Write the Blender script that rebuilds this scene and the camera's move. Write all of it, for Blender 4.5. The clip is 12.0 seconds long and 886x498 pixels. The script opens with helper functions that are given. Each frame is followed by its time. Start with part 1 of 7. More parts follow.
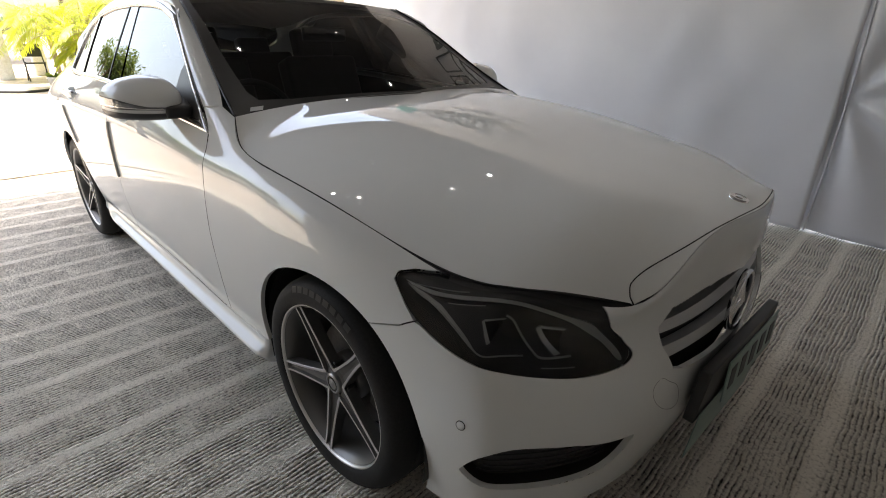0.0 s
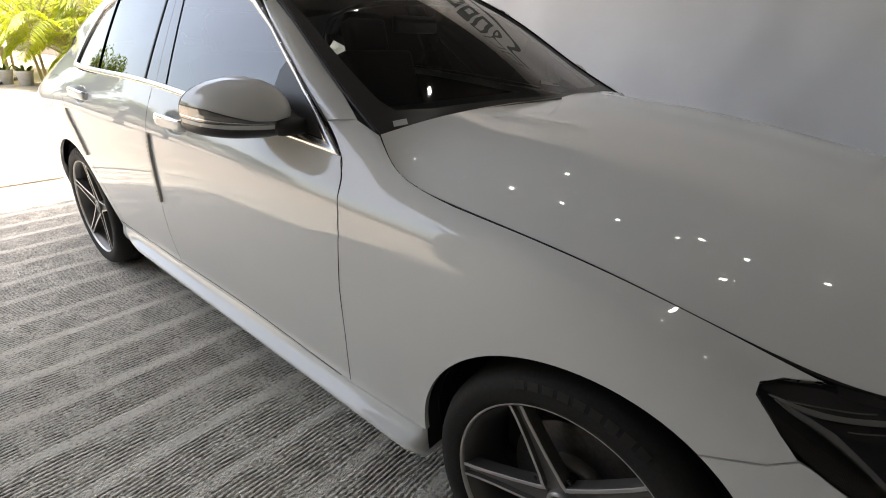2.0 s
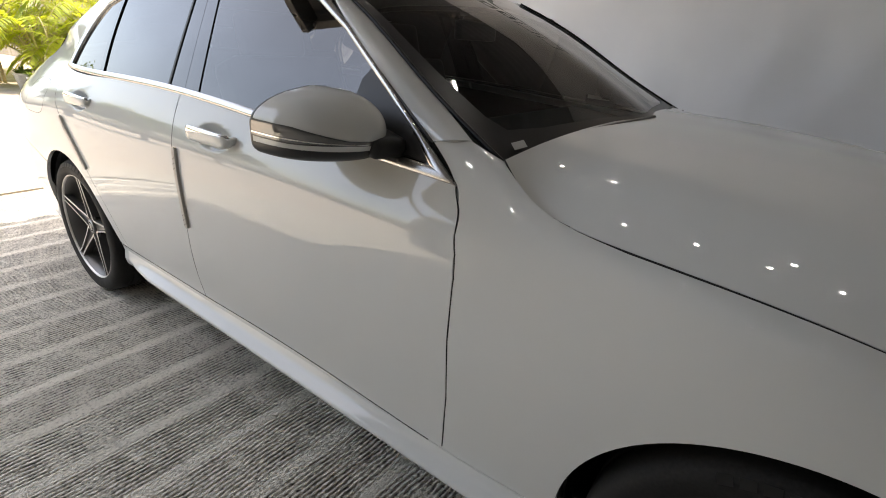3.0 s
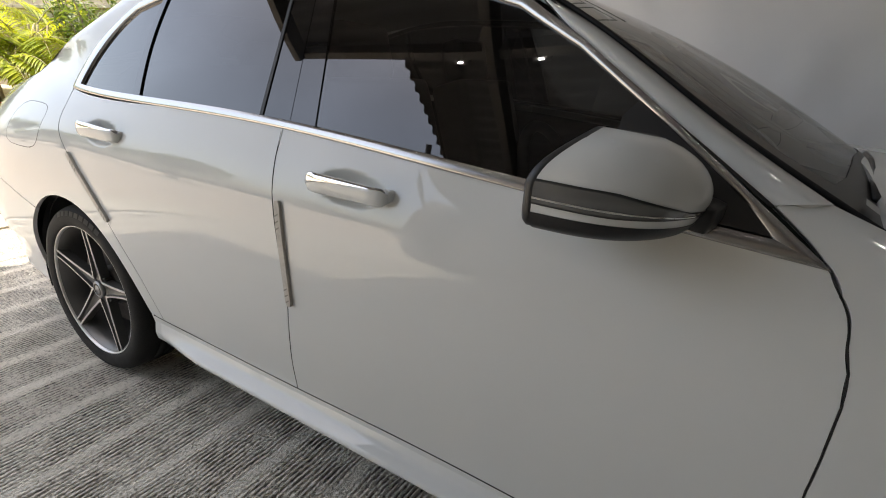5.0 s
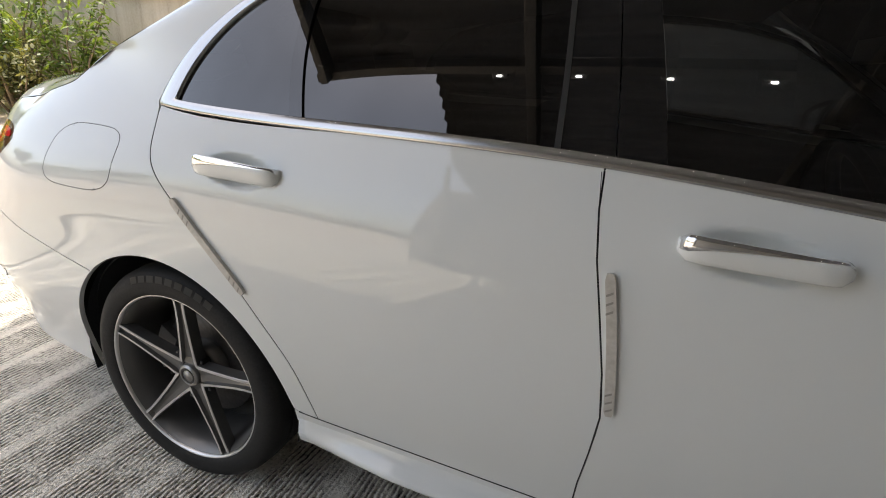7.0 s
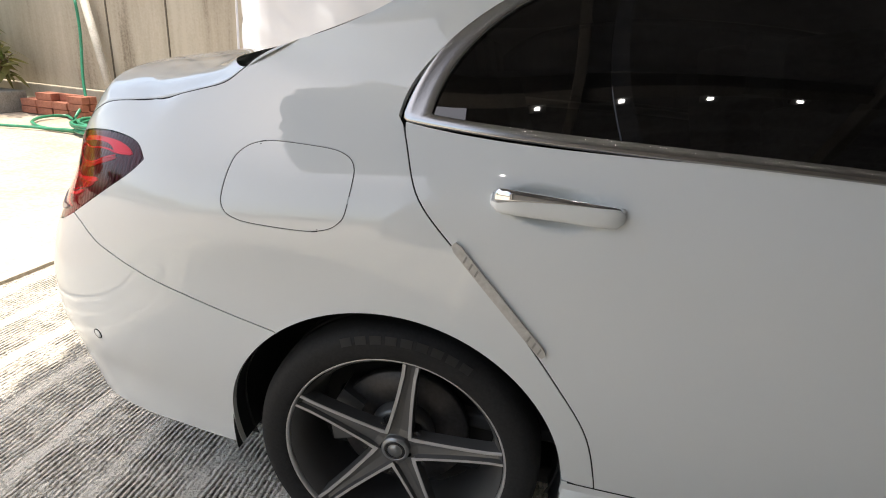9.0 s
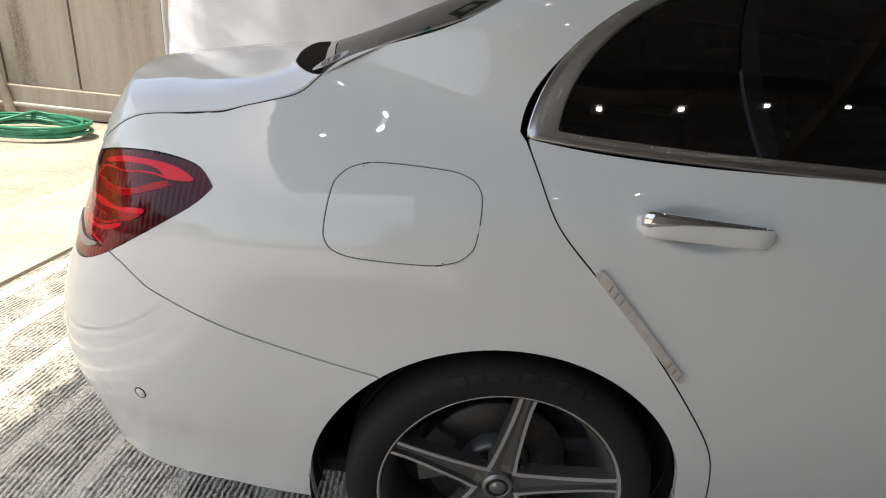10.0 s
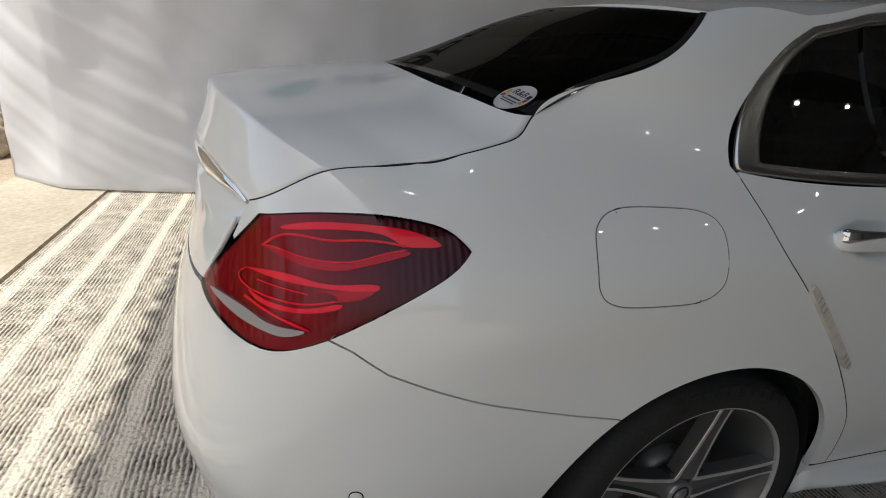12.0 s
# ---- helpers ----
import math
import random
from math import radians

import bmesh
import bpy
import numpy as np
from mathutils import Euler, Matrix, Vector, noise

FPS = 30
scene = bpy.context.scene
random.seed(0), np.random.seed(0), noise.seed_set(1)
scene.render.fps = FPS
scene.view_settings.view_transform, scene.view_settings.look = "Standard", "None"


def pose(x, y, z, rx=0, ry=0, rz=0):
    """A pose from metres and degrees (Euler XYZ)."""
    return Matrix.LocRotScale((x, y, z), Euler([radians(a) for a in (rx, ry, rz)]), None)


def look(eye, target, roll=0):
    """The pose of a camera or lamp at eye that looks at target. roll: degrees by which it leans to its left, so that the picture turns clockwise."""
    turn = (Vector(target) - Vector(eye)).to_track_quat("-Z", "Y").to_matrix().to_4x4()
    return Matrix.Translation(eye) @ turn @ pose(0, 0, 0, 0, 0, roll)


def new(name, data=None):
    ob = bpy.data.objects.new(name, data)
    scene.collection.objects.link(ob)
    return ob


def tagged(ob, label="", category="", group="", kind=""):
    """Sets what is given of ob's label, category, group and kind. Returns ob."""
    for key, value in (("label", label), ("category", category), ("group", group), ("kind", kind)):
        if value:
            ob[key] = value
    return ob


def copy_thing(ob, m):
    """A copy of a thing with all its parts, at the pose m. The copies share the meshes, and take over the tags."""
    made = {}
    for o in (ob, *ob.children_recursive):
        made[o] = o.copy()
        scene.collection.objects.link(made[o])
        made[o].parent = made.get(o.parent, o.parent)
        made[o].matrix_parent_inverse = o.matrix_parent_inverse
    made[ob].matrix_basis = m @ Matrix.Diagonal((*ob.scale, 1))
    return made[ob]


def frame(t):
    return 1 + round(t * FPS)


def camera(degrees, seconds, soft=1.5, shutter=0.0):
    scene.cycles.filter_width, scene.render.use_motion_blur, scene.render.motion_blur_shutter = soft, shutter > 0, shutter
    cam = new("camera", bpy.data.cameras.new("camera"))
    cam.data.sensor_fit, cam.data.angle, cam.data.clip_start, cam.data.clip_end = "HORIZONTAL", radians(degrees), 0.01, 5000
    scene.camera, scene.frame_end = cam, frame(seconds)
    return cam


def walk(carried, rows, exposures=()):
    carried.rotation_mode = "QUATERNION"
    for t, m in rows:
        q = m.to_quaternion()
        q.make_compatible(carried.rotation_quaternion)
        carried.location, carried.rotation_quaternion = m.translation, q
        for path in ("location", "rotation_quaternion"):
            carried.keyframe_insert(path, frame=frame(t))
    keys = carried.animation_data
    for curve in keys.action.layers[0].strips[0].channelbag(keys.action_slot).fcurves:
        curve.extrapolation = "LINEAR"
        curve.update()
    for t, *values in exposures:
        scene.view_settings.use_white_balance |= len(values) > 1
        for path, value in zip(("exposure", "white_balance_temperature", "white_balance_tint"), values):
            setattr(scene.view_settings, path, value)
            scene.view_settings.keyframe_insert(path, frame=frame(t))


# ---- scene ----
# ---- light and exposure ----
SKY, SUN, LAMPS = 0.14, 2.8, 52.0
EXPOSURES = [(0.0, 2.12, 7020, 12), (3.0, 1.76, 7150, 11), (6.0, 1.35, 7080, 10), (9.5, 0.98, 6880, 9), (12.0, 0.28, 6800, 8)]


# ---- camera ----
cam = camera(83.71, 12.0, soft=1.0)
PATH = [
    (0, (2.479, -1.486, 1.275), (1.191, -0.173, 0.491), 0.9),
    (0.5, (2.284, -1.510, 1.273), (1.018, -0.186, 0.472), 0.6),
    (1, (2.101, -1.536, 1.268), (0.856, -0.195, 0.460), 0.5),
    (1.5, (1.904, -1.582, 1.266), (0.695, -0.208, 0.460), 1.0),
    (2, (1.700, -1.613, 1.258), (0.525, -0.207, 0.457), 1.6),
    (2.5, (1.482, -1.636, 1.252), (0.349, -0.190, 0.460), 2.4),
    (3, (1.279, -1.656, 1.236), (0.192, -0.163, 0.471), 3.1),
    (5, (0.543, -1.694, 1.211), (-0.375, -0.059, 0.514), 3.61),
    (5.5, (0.312, -1.720, 1.202), (-0.545, -0.041, 0.534), 4.37),
    (6, (0.093, -1.709, 1.199), (-0.708, -0.007, 0.519), 3.84),
    (6.5, (-0.135, -1.703, 1.199), (-0.865, 0.023, 0.502), 3.49),
    (7, (-0.356, -1.706, 1.196), (-1.018, 0.044, 0.491), 3.31),
    (9, (-1.224, -1.740, 1.176), (-1.497, 0.110, 0.465), 5.49),
    (9.5, (-1.421, -1.720, 1.171), (-1.536, 0.148, 0.466), 5.88),
    (10, (-1.607, -1.672, 1.179), (-1.568, 0.192, 0.457), 6.10),
    (10.5, (-1.782, -1.628, 1.190), (-1.594, 0.225, 0.461), 6.27),
    (11, (-1.971, -1.605, 1.188), (-1.621, 0.237, 0.490), 6.76),
    (11.5, (-2.130, -1.566, 1.184), (-1.644, 0.252, 0.505), 6.55),
    (12, (-2.277, -1.499, 1.191), (-1.650, 0.270, 0.501), 5.93),
]
walk(cam, [(t, look(eye, target, roll)) for t, eye, target, roll in PATH], EXPOSURES)


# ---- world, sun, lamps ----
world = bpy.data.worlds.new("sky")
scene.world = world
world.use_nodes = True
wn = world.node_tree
sky = wn.nodes.new("ShaderNodeTexSky")
sky.sky_type, sky.sun_disc = "NISHITA", False
sky.sun_elevation, sky.sun_rotation = radians(78), radians(-98)
sky.air_density, sky.dust_density = 1.2, 5.0
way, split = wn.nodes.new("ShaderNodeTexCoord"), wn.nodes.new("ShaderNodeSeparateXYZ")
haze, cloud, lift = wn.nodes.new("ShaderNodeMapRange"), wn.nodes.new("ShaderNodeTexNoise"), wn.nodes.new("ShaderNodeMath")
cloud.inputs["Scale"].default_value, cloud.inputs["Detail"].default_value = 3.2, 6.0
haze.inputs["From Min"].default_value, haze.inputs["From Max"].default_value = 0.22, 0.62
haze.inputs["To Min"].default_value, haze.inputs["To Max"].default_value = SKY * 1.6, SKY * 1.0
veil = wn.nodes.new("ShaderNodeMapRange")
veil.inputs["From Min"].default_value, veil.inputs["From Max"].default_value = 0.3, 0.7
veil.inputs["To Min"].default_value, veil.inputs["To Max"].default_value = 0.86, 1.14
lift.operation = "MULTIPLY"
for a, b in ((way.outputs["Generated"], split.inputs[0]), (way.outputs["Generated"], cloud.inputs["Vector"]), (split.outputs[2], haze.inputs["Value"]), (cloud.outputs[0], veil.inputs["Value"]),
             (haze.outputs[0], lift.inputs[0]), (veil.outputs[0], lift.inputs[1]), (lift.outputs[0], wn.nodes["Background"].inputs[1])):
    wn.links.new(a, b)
wn.links.new(sky.outputs[0], wn.nodes["Background"].inputs[0])
sun_data = bpy.data.lights.new("sun", "SUN")
sun_data.energy, sun_data.angle, sun_data.color = SUN, radians(0.6), (1.0, 0.95, 0.86)
sun = new("sun", sun_data)
sun.matrix_world = look((-8.2, -1.4, 40.0), (0, 0, 0))


# ---- materials ----
def mat(name, color=(0.5, 0.5, 0.5), rough=0.5, metal=0.0, **extra):
    m = bpy.data.materials.new(name)
    m.use_nodes = True
    b = m.node_tree.nodes["Principled BSDF"]
    b.inputs["Base Color"].default_value = (*color, 1)
    b.inputs["Roughness"].default_value = rough
    b.inputs["Metallic"].default_value = metal
    for key, value in extra.items():
        b.inputs[key.replace("_", " ")].default_value = value
    return m


def node(m, kind, **values):
    n = m.node_tree.nodes.new(kind)
    for key, value in values.items():
        n.inputs[key.replace("_", " ")].default_value = value
    return n


def bsdf(m):
    return m.node_tree.nodes["Principled BSDF"]


def join(m, a, b):
    m.node_tree.links.new(a, b)


def ramp(m, fac, stops):
    r = m.node_tree.nodes.new("ShaderNodeValToRGB")
    els = r.color_ramp.elements
    while len(els) < len(stops):
        els.new(0.5)
    for e, (p, c) in zip(els, stops):
        e.position, e.color = p, (*c, 1)
    join(m, fac, r.inputs[0])
    return r.outputs[0]


def grainy(m, light, dark, scale=3.0, fine=60.0, bump=0.2, depth=0.01, rough=None, space="Object"):
    """Colour that varies at two scales, with a fine bump."""
    tc = node(m, "ShaderNodeTexCoord")
    big, small = node(m, "ShaderNodeTexNoise", Scale=scale, Detail=8.0, Roughness=0.65), node(m, "ShaderNodeTexNoise", Scale=fine, Detail=6.0)
    for n in (big, small):
        join(m, tc.outputs[space], n.inputs["Vector"])
    mixed = node(m, "ShaderNodeMath")
    mixed.operation = "MULTIPLY_ADD"
    mixed.inputs[1].default_value = 0.45
    join(m, small.outputs[0], mixed.inputs[0])
    half = node(m, "ShaderNodeMath")
    half.operation = "MULTIPLY"
    half.inputs[1].default_value = 0.55
    join(m, big.outputs[0], half.inputs[0])
    join(m, half.outputs[0], mixed.inputs[2])
    join(m, ramp(m, mixed.outputs[0], [(0.36, dark), (0.62, light)]), bsdf(m).inputs["Base Color"])
    bp = node(m, "ShaderNodeBump", Strength=bump, Distance=depth)
    join(m, small.outputs[0], bp.inputs["Height"])
    join(m, bp.outputs[0], bsdf(m).inputs["Normal"])
    if rough:
        join(m, ramp(m, big.outputs[0], [(0.3, (rough[0],) * 3), (0.7, (rough[1],) * 3)]), bsdf(m).inputs["Roughness"])
    return m


PAINT = mat("white_car_paint", (0.745, 0.76, 0.745), 0.32, 0.0, Coat_Weight=1.0, Coat_Roughness=0.012, Coat_IOR=1.62, Specular_IOR_Level=0.0)
# Near-black for added sheets and tubes that stand in for gap shade.
GAP_SHADE = mat("shadow_gap", (0.012, 0.012, 0.012), 0.8)
BLACK = mat("black_plastic", (0.018, 0.018, 0.019), 0.42)
GLOSS_BLACK = mat("gloss_black", (0.01, 0.01, 0.011), 0.08)
FRIT = mat("ceramic_border_black", (0.011, 0.011, 0.012), 0.3, 0.0, Specular_IOR_Level=0.22)
CHROME = mat("bright_chrome", (0.82, 0.82, 0.83), 0.07, 1.0)
SATIN = mat("satin_aluminium_trim", (0.50, 0.49, 0.48), 0.22, 1.0)
PILLAR_GLOSS = mat("polished_black_pillar", (0.006, 0.006, 0.0065), 0.015, 0.0, IOR=1.75)
RUBBER = grainy(mat("tyre_rubber", (0.02, 0.02, 0.02), 0.75, Specular_IOR_Level=0.25), (0.024, 0.0235, 0.023), (0.013, 0.0127, 0.0125), 9, 160, 0.15, 0.002, (0.6, 0.85))
ALLOY = mat("machined_alloy", (0.62, 0.61, 0.60), 0.36, 0.75)
ALLOY_GREY = mat("grey_painted_alloy", (0.15, 0.147, 0.142), 0.38, 0.55)
DARK_METAL = mat("dark_barrel", (0.05, 0.048, 0.046), 0.5, 0.7)
STEEL = grainy(mat("brake_steel", (0.1, 0.095, 0.09), 0.5, 0.6), (0.085, 0.08, 0.078), (0.045, 0.04, 0.037), 8, 90, 0.1, 0.002)


# ---- helpers for meshes ----
def part(name, bm, material, parent=None, label="", smooth=True):
    """A bmesh as one mesh object, under a thing or a part."""
    me = bpy.data.meshes.new(name)
    bm.normal_update()
    bm.to_mesh(me)
    bm.free()
    if smooth:
        me.shade_smooth()
    me.materials.append(material)
    ob = new(name, me)
    if parent is not None:
        ob.parent = parent
    return tagged(ob, label)


def box_bm(size, at=(0, 0, 0), bevel=0.0, bm=None, turn=None, seg=2):
    own = bmesh.new()
    bmesh.ops.create_cube(own, size=1)
    bmesh.ops.scale(own, vec=size, verts=own.verts)
    if bevel:
        bmesh.ops.bevel(own, geom=list(own.edges), offset=bevel, segments=seg, profile=0.7, affect="EDGES")
    bmesh.ops.transform(own, matrix=Matrix.Translation(at) @ (turn or Matrix()), verts=own.verts)
    if bm is None:
        return own
    tmp = bpy.data.meshes.new("tmp")
    own.to_mesh(tmp)
    own.free()
    bm.from_mesh(tmp)
    bpy.data.meshes.remove(tmp)
    return bm


def tube_bm(points, radius, sides=10, bm=None, closed=False, taper=None):
    """A round tube along points."""
    bm = bm or bmesh.new()
    pts = [Vector(p) for p in points]
    n = len(pts)
    rings, side = [], None
    for i, p in enumerate(pts):
        q0, q1 = (pts[i - 1], pts[(i + 1) % n]) if closed else (pts[max(i - 1, 0)], pts[min(i + 1, n - 1)])
        ahead = (q1 - q0).normalized()
        if side is None:
            side = ahead.orthogonal().normalized()
        side = (side - ahead * side.dot(ahead)).normalized()
        up = ahead.cross(side)
        r = radius * (taper[i] if taper else 1)
        rings.append([bm.verts.new(p + r * (math.cos(2 * math.pi * k / sides) * side + math.sin(2 * math.pi * k / sides) * up)) for k in range(sides)])
    for i in range(n if closed else n - 1):
        a, b = rings[i], rings[(i + 1) % n]
        for k in range(sides):
            bm.faces.new((a[k], a[(k + 1) % sides], b[(k + 1) % sides], b[k]))
    if not closed:
        bm.faces.new(rings[0][::-1])
        bm.faces.new(rings[-1])
    return bm


def lathe_bm(profile, segments=64, bm=None):
    """Turned about the y axis; profile rows of (radius, y)."""
    bm = bm or bmesh.new()
    rings = []
    for r, y in profile:
        rings.append([bm.verts.new((r * math.cos(2 * math.pi * k / segments), y, r * math.sin(2 * math.pi * k / segments))) for k in range(segments)])
    for a, b in zip(rings, rings[1:]):
        for k in range(segments):
            bm.faces.new((a[k], a[(k + 1) % segments], b[(k + 1) % segments], b[k]))
    return bm


# ---- the place ----
CONCRETE = mat("grooved_concrete", (0.4, 0.38, 0.35), 0.85)


def concrete_nodes(m):
    """Broom-grooved slab: fine grooves across the car, in bands of worn and rough concrete, with stains; shade in
    grooves and pits is in the colour.
    """
    tc = node(m, "ShaderNodeTexCoord")
    sep = node(m, "ShaderNodeSeparateXYZ")
    join(m, tc.outputs["Object"], sep.inputs[0])
    wob = node(m, "ShaderNodeTexNoise", Scale=2.2, Detail=3.0)
    join(m, tc.outputs["Object"], wob.inputs["Vector"])
    big = node(m, "ShaderNodeTexNoise", Scale=1.7, Detail=9.0, Roughness=0.7)
    fine = node(m, "ShaderNodeTexNoise", Scale=70.0, Detail=6.0, Roughness=0.7)
    spots = node(m, "ShaderNodeTexNoise", Scale=9.0, Detail=7.0, Roughness=0.75)
    for n in (big, fine, spots):
        join(m, tc.outputs["Object"], n.inputs["Vector"])

    def calc(op, a, b=None, c=None):
        n = node(m, "ShaderNodeMath")
        n.operation = op
        for k, v in enumerate((a, b, c)):
            if v is None:
                continue
            if isinstance(v, (int, float)):
                n.inputs[k].default_value = v
            else:
                join(m, v, n.inputs[k])
        return n.outputs[0]
    fine_wob = node(m, "ShaderNodeTexNoise", Scale=14.0, Detail=4.0)
    join(m, tc.outputs["Object"], fine_wob.inputs["Vector"])
    tiny_wob = node(m, "ShaderNodeTexNoise", Scale=55.0, Detail=3.0)
    join(m, tc.outputs["Object"], tiny_wob.inputs["Vector"])
    pits = node(m, "ShaderNodeTexNoise", Scale=85.0, Detail=4.0, Roughness=0.65)
    join(m, tc.outputs["Object"], pits.inputs["Vector"])
    pit = node(m, "ShaderNodeMapRange")
    pit.inputs["From Min"].default_value, pit.inputs["From Max"].default_value = 0.53, 0.64
    join(m, pits.outputs[0], pit.inputs["Value"])
    along = calc("MULTIPLY_ADD", tiny_wob.outputs[0], 0.007, calc("MULTIPLY_ADD", fine_wob.outputs[0], 0.010, calc("MULTIPLY_ADD", wob.outputs[0], 0.05, sep.outputs[0])))
    groove = calc("SINE", calc("MULTIPLY", along, 2 * math.pi / 0.0165))
    band = calc("SINE", calc("MULTIPLY_ADD", along, 2 * math.pi / 0.25, calc("MULTIPLY", big.outputs[0], 1.2)))
    smooth = node(m, "ShaderNodeMapRange")
    smooth.inputs["From Min"].default_value, smooth.inputs["From Max"].default_value = 0.62, 1.05
    join(m, calc("MULTIPLY_ADD", fine.outputs[0], 0.3, calc("MULTIPLY_ADD", spots.outputs[0], 0.9, calc("SUBTRACT", band, 0.6))), smooth.inputs["Value"])
    rough = calc("SUBTRACT", 1.0, smooth.outputs[0])
    broken = node(m, "ShaderNodeMapRange")
    broken.inputs["From Min"].default_value, broken.inputs["From Max"].default_value = 0.40, 0.60
    join(m, spots.outputs[0], broken.inputs["Value"])
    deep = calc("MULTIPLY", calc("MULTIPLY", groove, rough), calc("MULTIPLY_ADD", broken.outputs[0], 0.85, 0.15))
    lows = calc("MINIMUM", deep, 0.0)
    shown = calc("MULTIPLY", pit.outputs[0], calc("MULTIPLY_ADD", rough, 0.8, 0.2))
    # Groove bottoms and pits get darker colour, standing in for their shade.
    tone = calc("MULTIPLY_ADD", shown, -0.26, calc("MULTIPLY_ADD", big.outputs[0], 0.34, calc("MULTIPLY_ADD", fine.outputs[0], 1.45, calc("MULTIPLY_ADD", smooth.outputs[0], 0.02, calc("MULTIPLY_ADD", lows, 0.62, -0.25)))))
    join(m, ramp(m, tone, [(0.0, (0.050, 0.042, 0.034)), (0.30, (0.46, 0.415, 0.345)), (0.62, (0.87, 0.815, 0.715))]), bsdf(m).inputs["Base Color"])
    high = calc("MULTIPLY_ADD", shown, -0.6, calc("MULTIPLY_ADD", deep, 0.85, calc("MULTIPLY_ADD", fine.outputs[0], 1.1, calc("MULTIPLY", spots.outputs[0], 0.7))))
    bp = node(m, "ShaderNodeBump", Strength=1.0, Distance=0.009)
    join(m, high, bp.inputs["Height"])
    join(m, bp.outputs[0], bsdf(m).inputs["Normal"])


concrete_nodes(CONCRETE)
EARTH = grainy(mat("sandy_ground", (0.45, 0.38, 0.3), 0.92), (0.54, 0.46, 0.37), (0.32, 0.265, 0.205), 1.6, 30, 0.5, 0.01)
CLOTH = mat("white_curtain_cloth", (0.70, 0.71, 0.75), 0.85)
ROOF_DARK = grainy(mat("dark_roof_sheet", (0.06, 0.06, 0.062), 0.7), (0.14, 0.14, 0.142), (0.085, 0.084, 0.085), 1.2, 20, 0.1, 0.005)
WALL_DARK = grainy(mat("hall_wall_paint", (0.25, 0.24, 0.23), 0.8), (0.42, 0.40, 0.37), (0.33, 0.31, 0.285), 0.8, 14, 0.2, 0.005)


def plane_bm(x0, x1, y0, y1, z, bm=None, nx=1, ny=1):
    bm = bm or bmesh.new()
    grid = [[bm.verts.new((x0 + (x1 - x0) * i / nx, y0 + (y1 - y0) * j / ny, z)) for j in range(ny + 1)] for i in range(nx + 1)]
    for i in range(nx):
        for j in range(ny):
            bm.faces.new((grid[i][j], grid[i + 1][j], grid[i + 1][j + 1], grid[i][j + 1]))
    return bm


KERB_X = -3.56
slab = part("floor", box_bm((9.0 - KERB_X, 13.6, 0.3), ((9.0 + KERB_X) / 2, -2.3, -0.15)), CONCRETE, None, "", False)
tagged(slab, "grey grooved concrete floor slab with worn bands", "floor", "", "structure")
ground = part("ground", plane_bm(-300, 300, -300, 300, -0.012), EARTH, None, "", False)
tagged(ground, "sandy light brown yard ground reaching the horizon", "ground", "", "structure")
APRON = grainy(mat("smooth_pale_concrete", (0.5, 0.46, 0.4), 0.85), (0.56, 0.52, 0.44), (0.36, 0.32, 0.26), 1.4, 40, 0.25, 0.004)
bm = bmesh.new()
ring = [(-3.575, -12), (-3.575, 4.5), (-4.32, 4.5), (-4.32, 1.2), (-4.25, -1.0), (-4.25, -12)]
top = [bm.verts.new((x, y, 0.012)) for x, y in ring]
low = [bm.verts.new((x, y, -0.05)) for x, y in ring]
bm.faces.new(top)
for k in range(6):
    bm.faces.new((top[k], low[k], low[(k + 1) % 6], top[(k + 1) % 6]))
bmesh.ops.recalc_face_normals(bm, faces=bm.faces)
tagged(part("pavement", bm, APRON, None, "", False), "smooth pale concrete strip along the slab edge", "pavement", "", "structure")


# ---- hall roof, walls and lamps ----
ROOF_Z, ROOF_EDGE = 3.8, -3.62


def roof_sheet(edge, y0, y1, seed, teeth=.02):
    """Corrugated sheet with a slightly ragged eave."""
    bm, cols = bmesh.new(), []
    n = int((y1 - y0) / .0425)
    for i in range(n + 1):
        y = y0 + (y1 - y0) * i / n
        wave = .022 * math.cos(2 * math.pi * y / .19)
        ragged = .012 * noise.noise((y * 1.7, seed, 0)) + teeth * math.cos(2 * math.pi * y / .19)
        cols.append([bm.verts.new((x, y, ROOF_Z + wave)) for x in (edge + ragged, -1.0, 4.0, 9.2)])
    for a, b in zip(cols, cols[1:]):
        for k in range(3):
            bm.faces.new((a[k], b[k], b[k + 1], a[k + 1]))
    bmesh.ops.solidify(bm, geom=list(bm.faces), thickness=.03)
    return bm


tagged(part("ceiling", roof_sheet(ROOF_EDGE, -2.5, 4.6, 3.1), ROOF_DARK), "dark corrugated sheet roof of the hall", "roof", "", "structure")
tagged(part("ceiling", roof_sheet(-2.2, -5.5, -2.54, 5.3, .004), ROOF_DARK), "dark corrugated sheet roof of the hall", "roof", "", "structure")
STEEL_BEAM = grainy(mat("painted_steel_beam", (0.12, 0.12, 0.125), 0.5), (0.14, 0.14, 0.145), (0.09, 0.088, 0.085), 2, 40, 0.1, 0.002)
for x in (-3.35, -1.2, 1.0, 3.2, 5.4, 7.6):
    truss = part("roof_beam", box_bm((.09, 7.0 if x < -3 else 9.9, .16), (x, 1.0 if x < -3 else -.45, 3.62), .008), STEEL_BEAM)
    tagged(truss, "dark painted steel roof beam", "beam", "roof beams")
eave = part("roof_beam", box_bm((11.4, .10, .16), (2.2, -2.48, 3.70), .008), STEEL_BEAM)
tagged(eave, "dark painted steel roof beam", "beam", "roof beams")
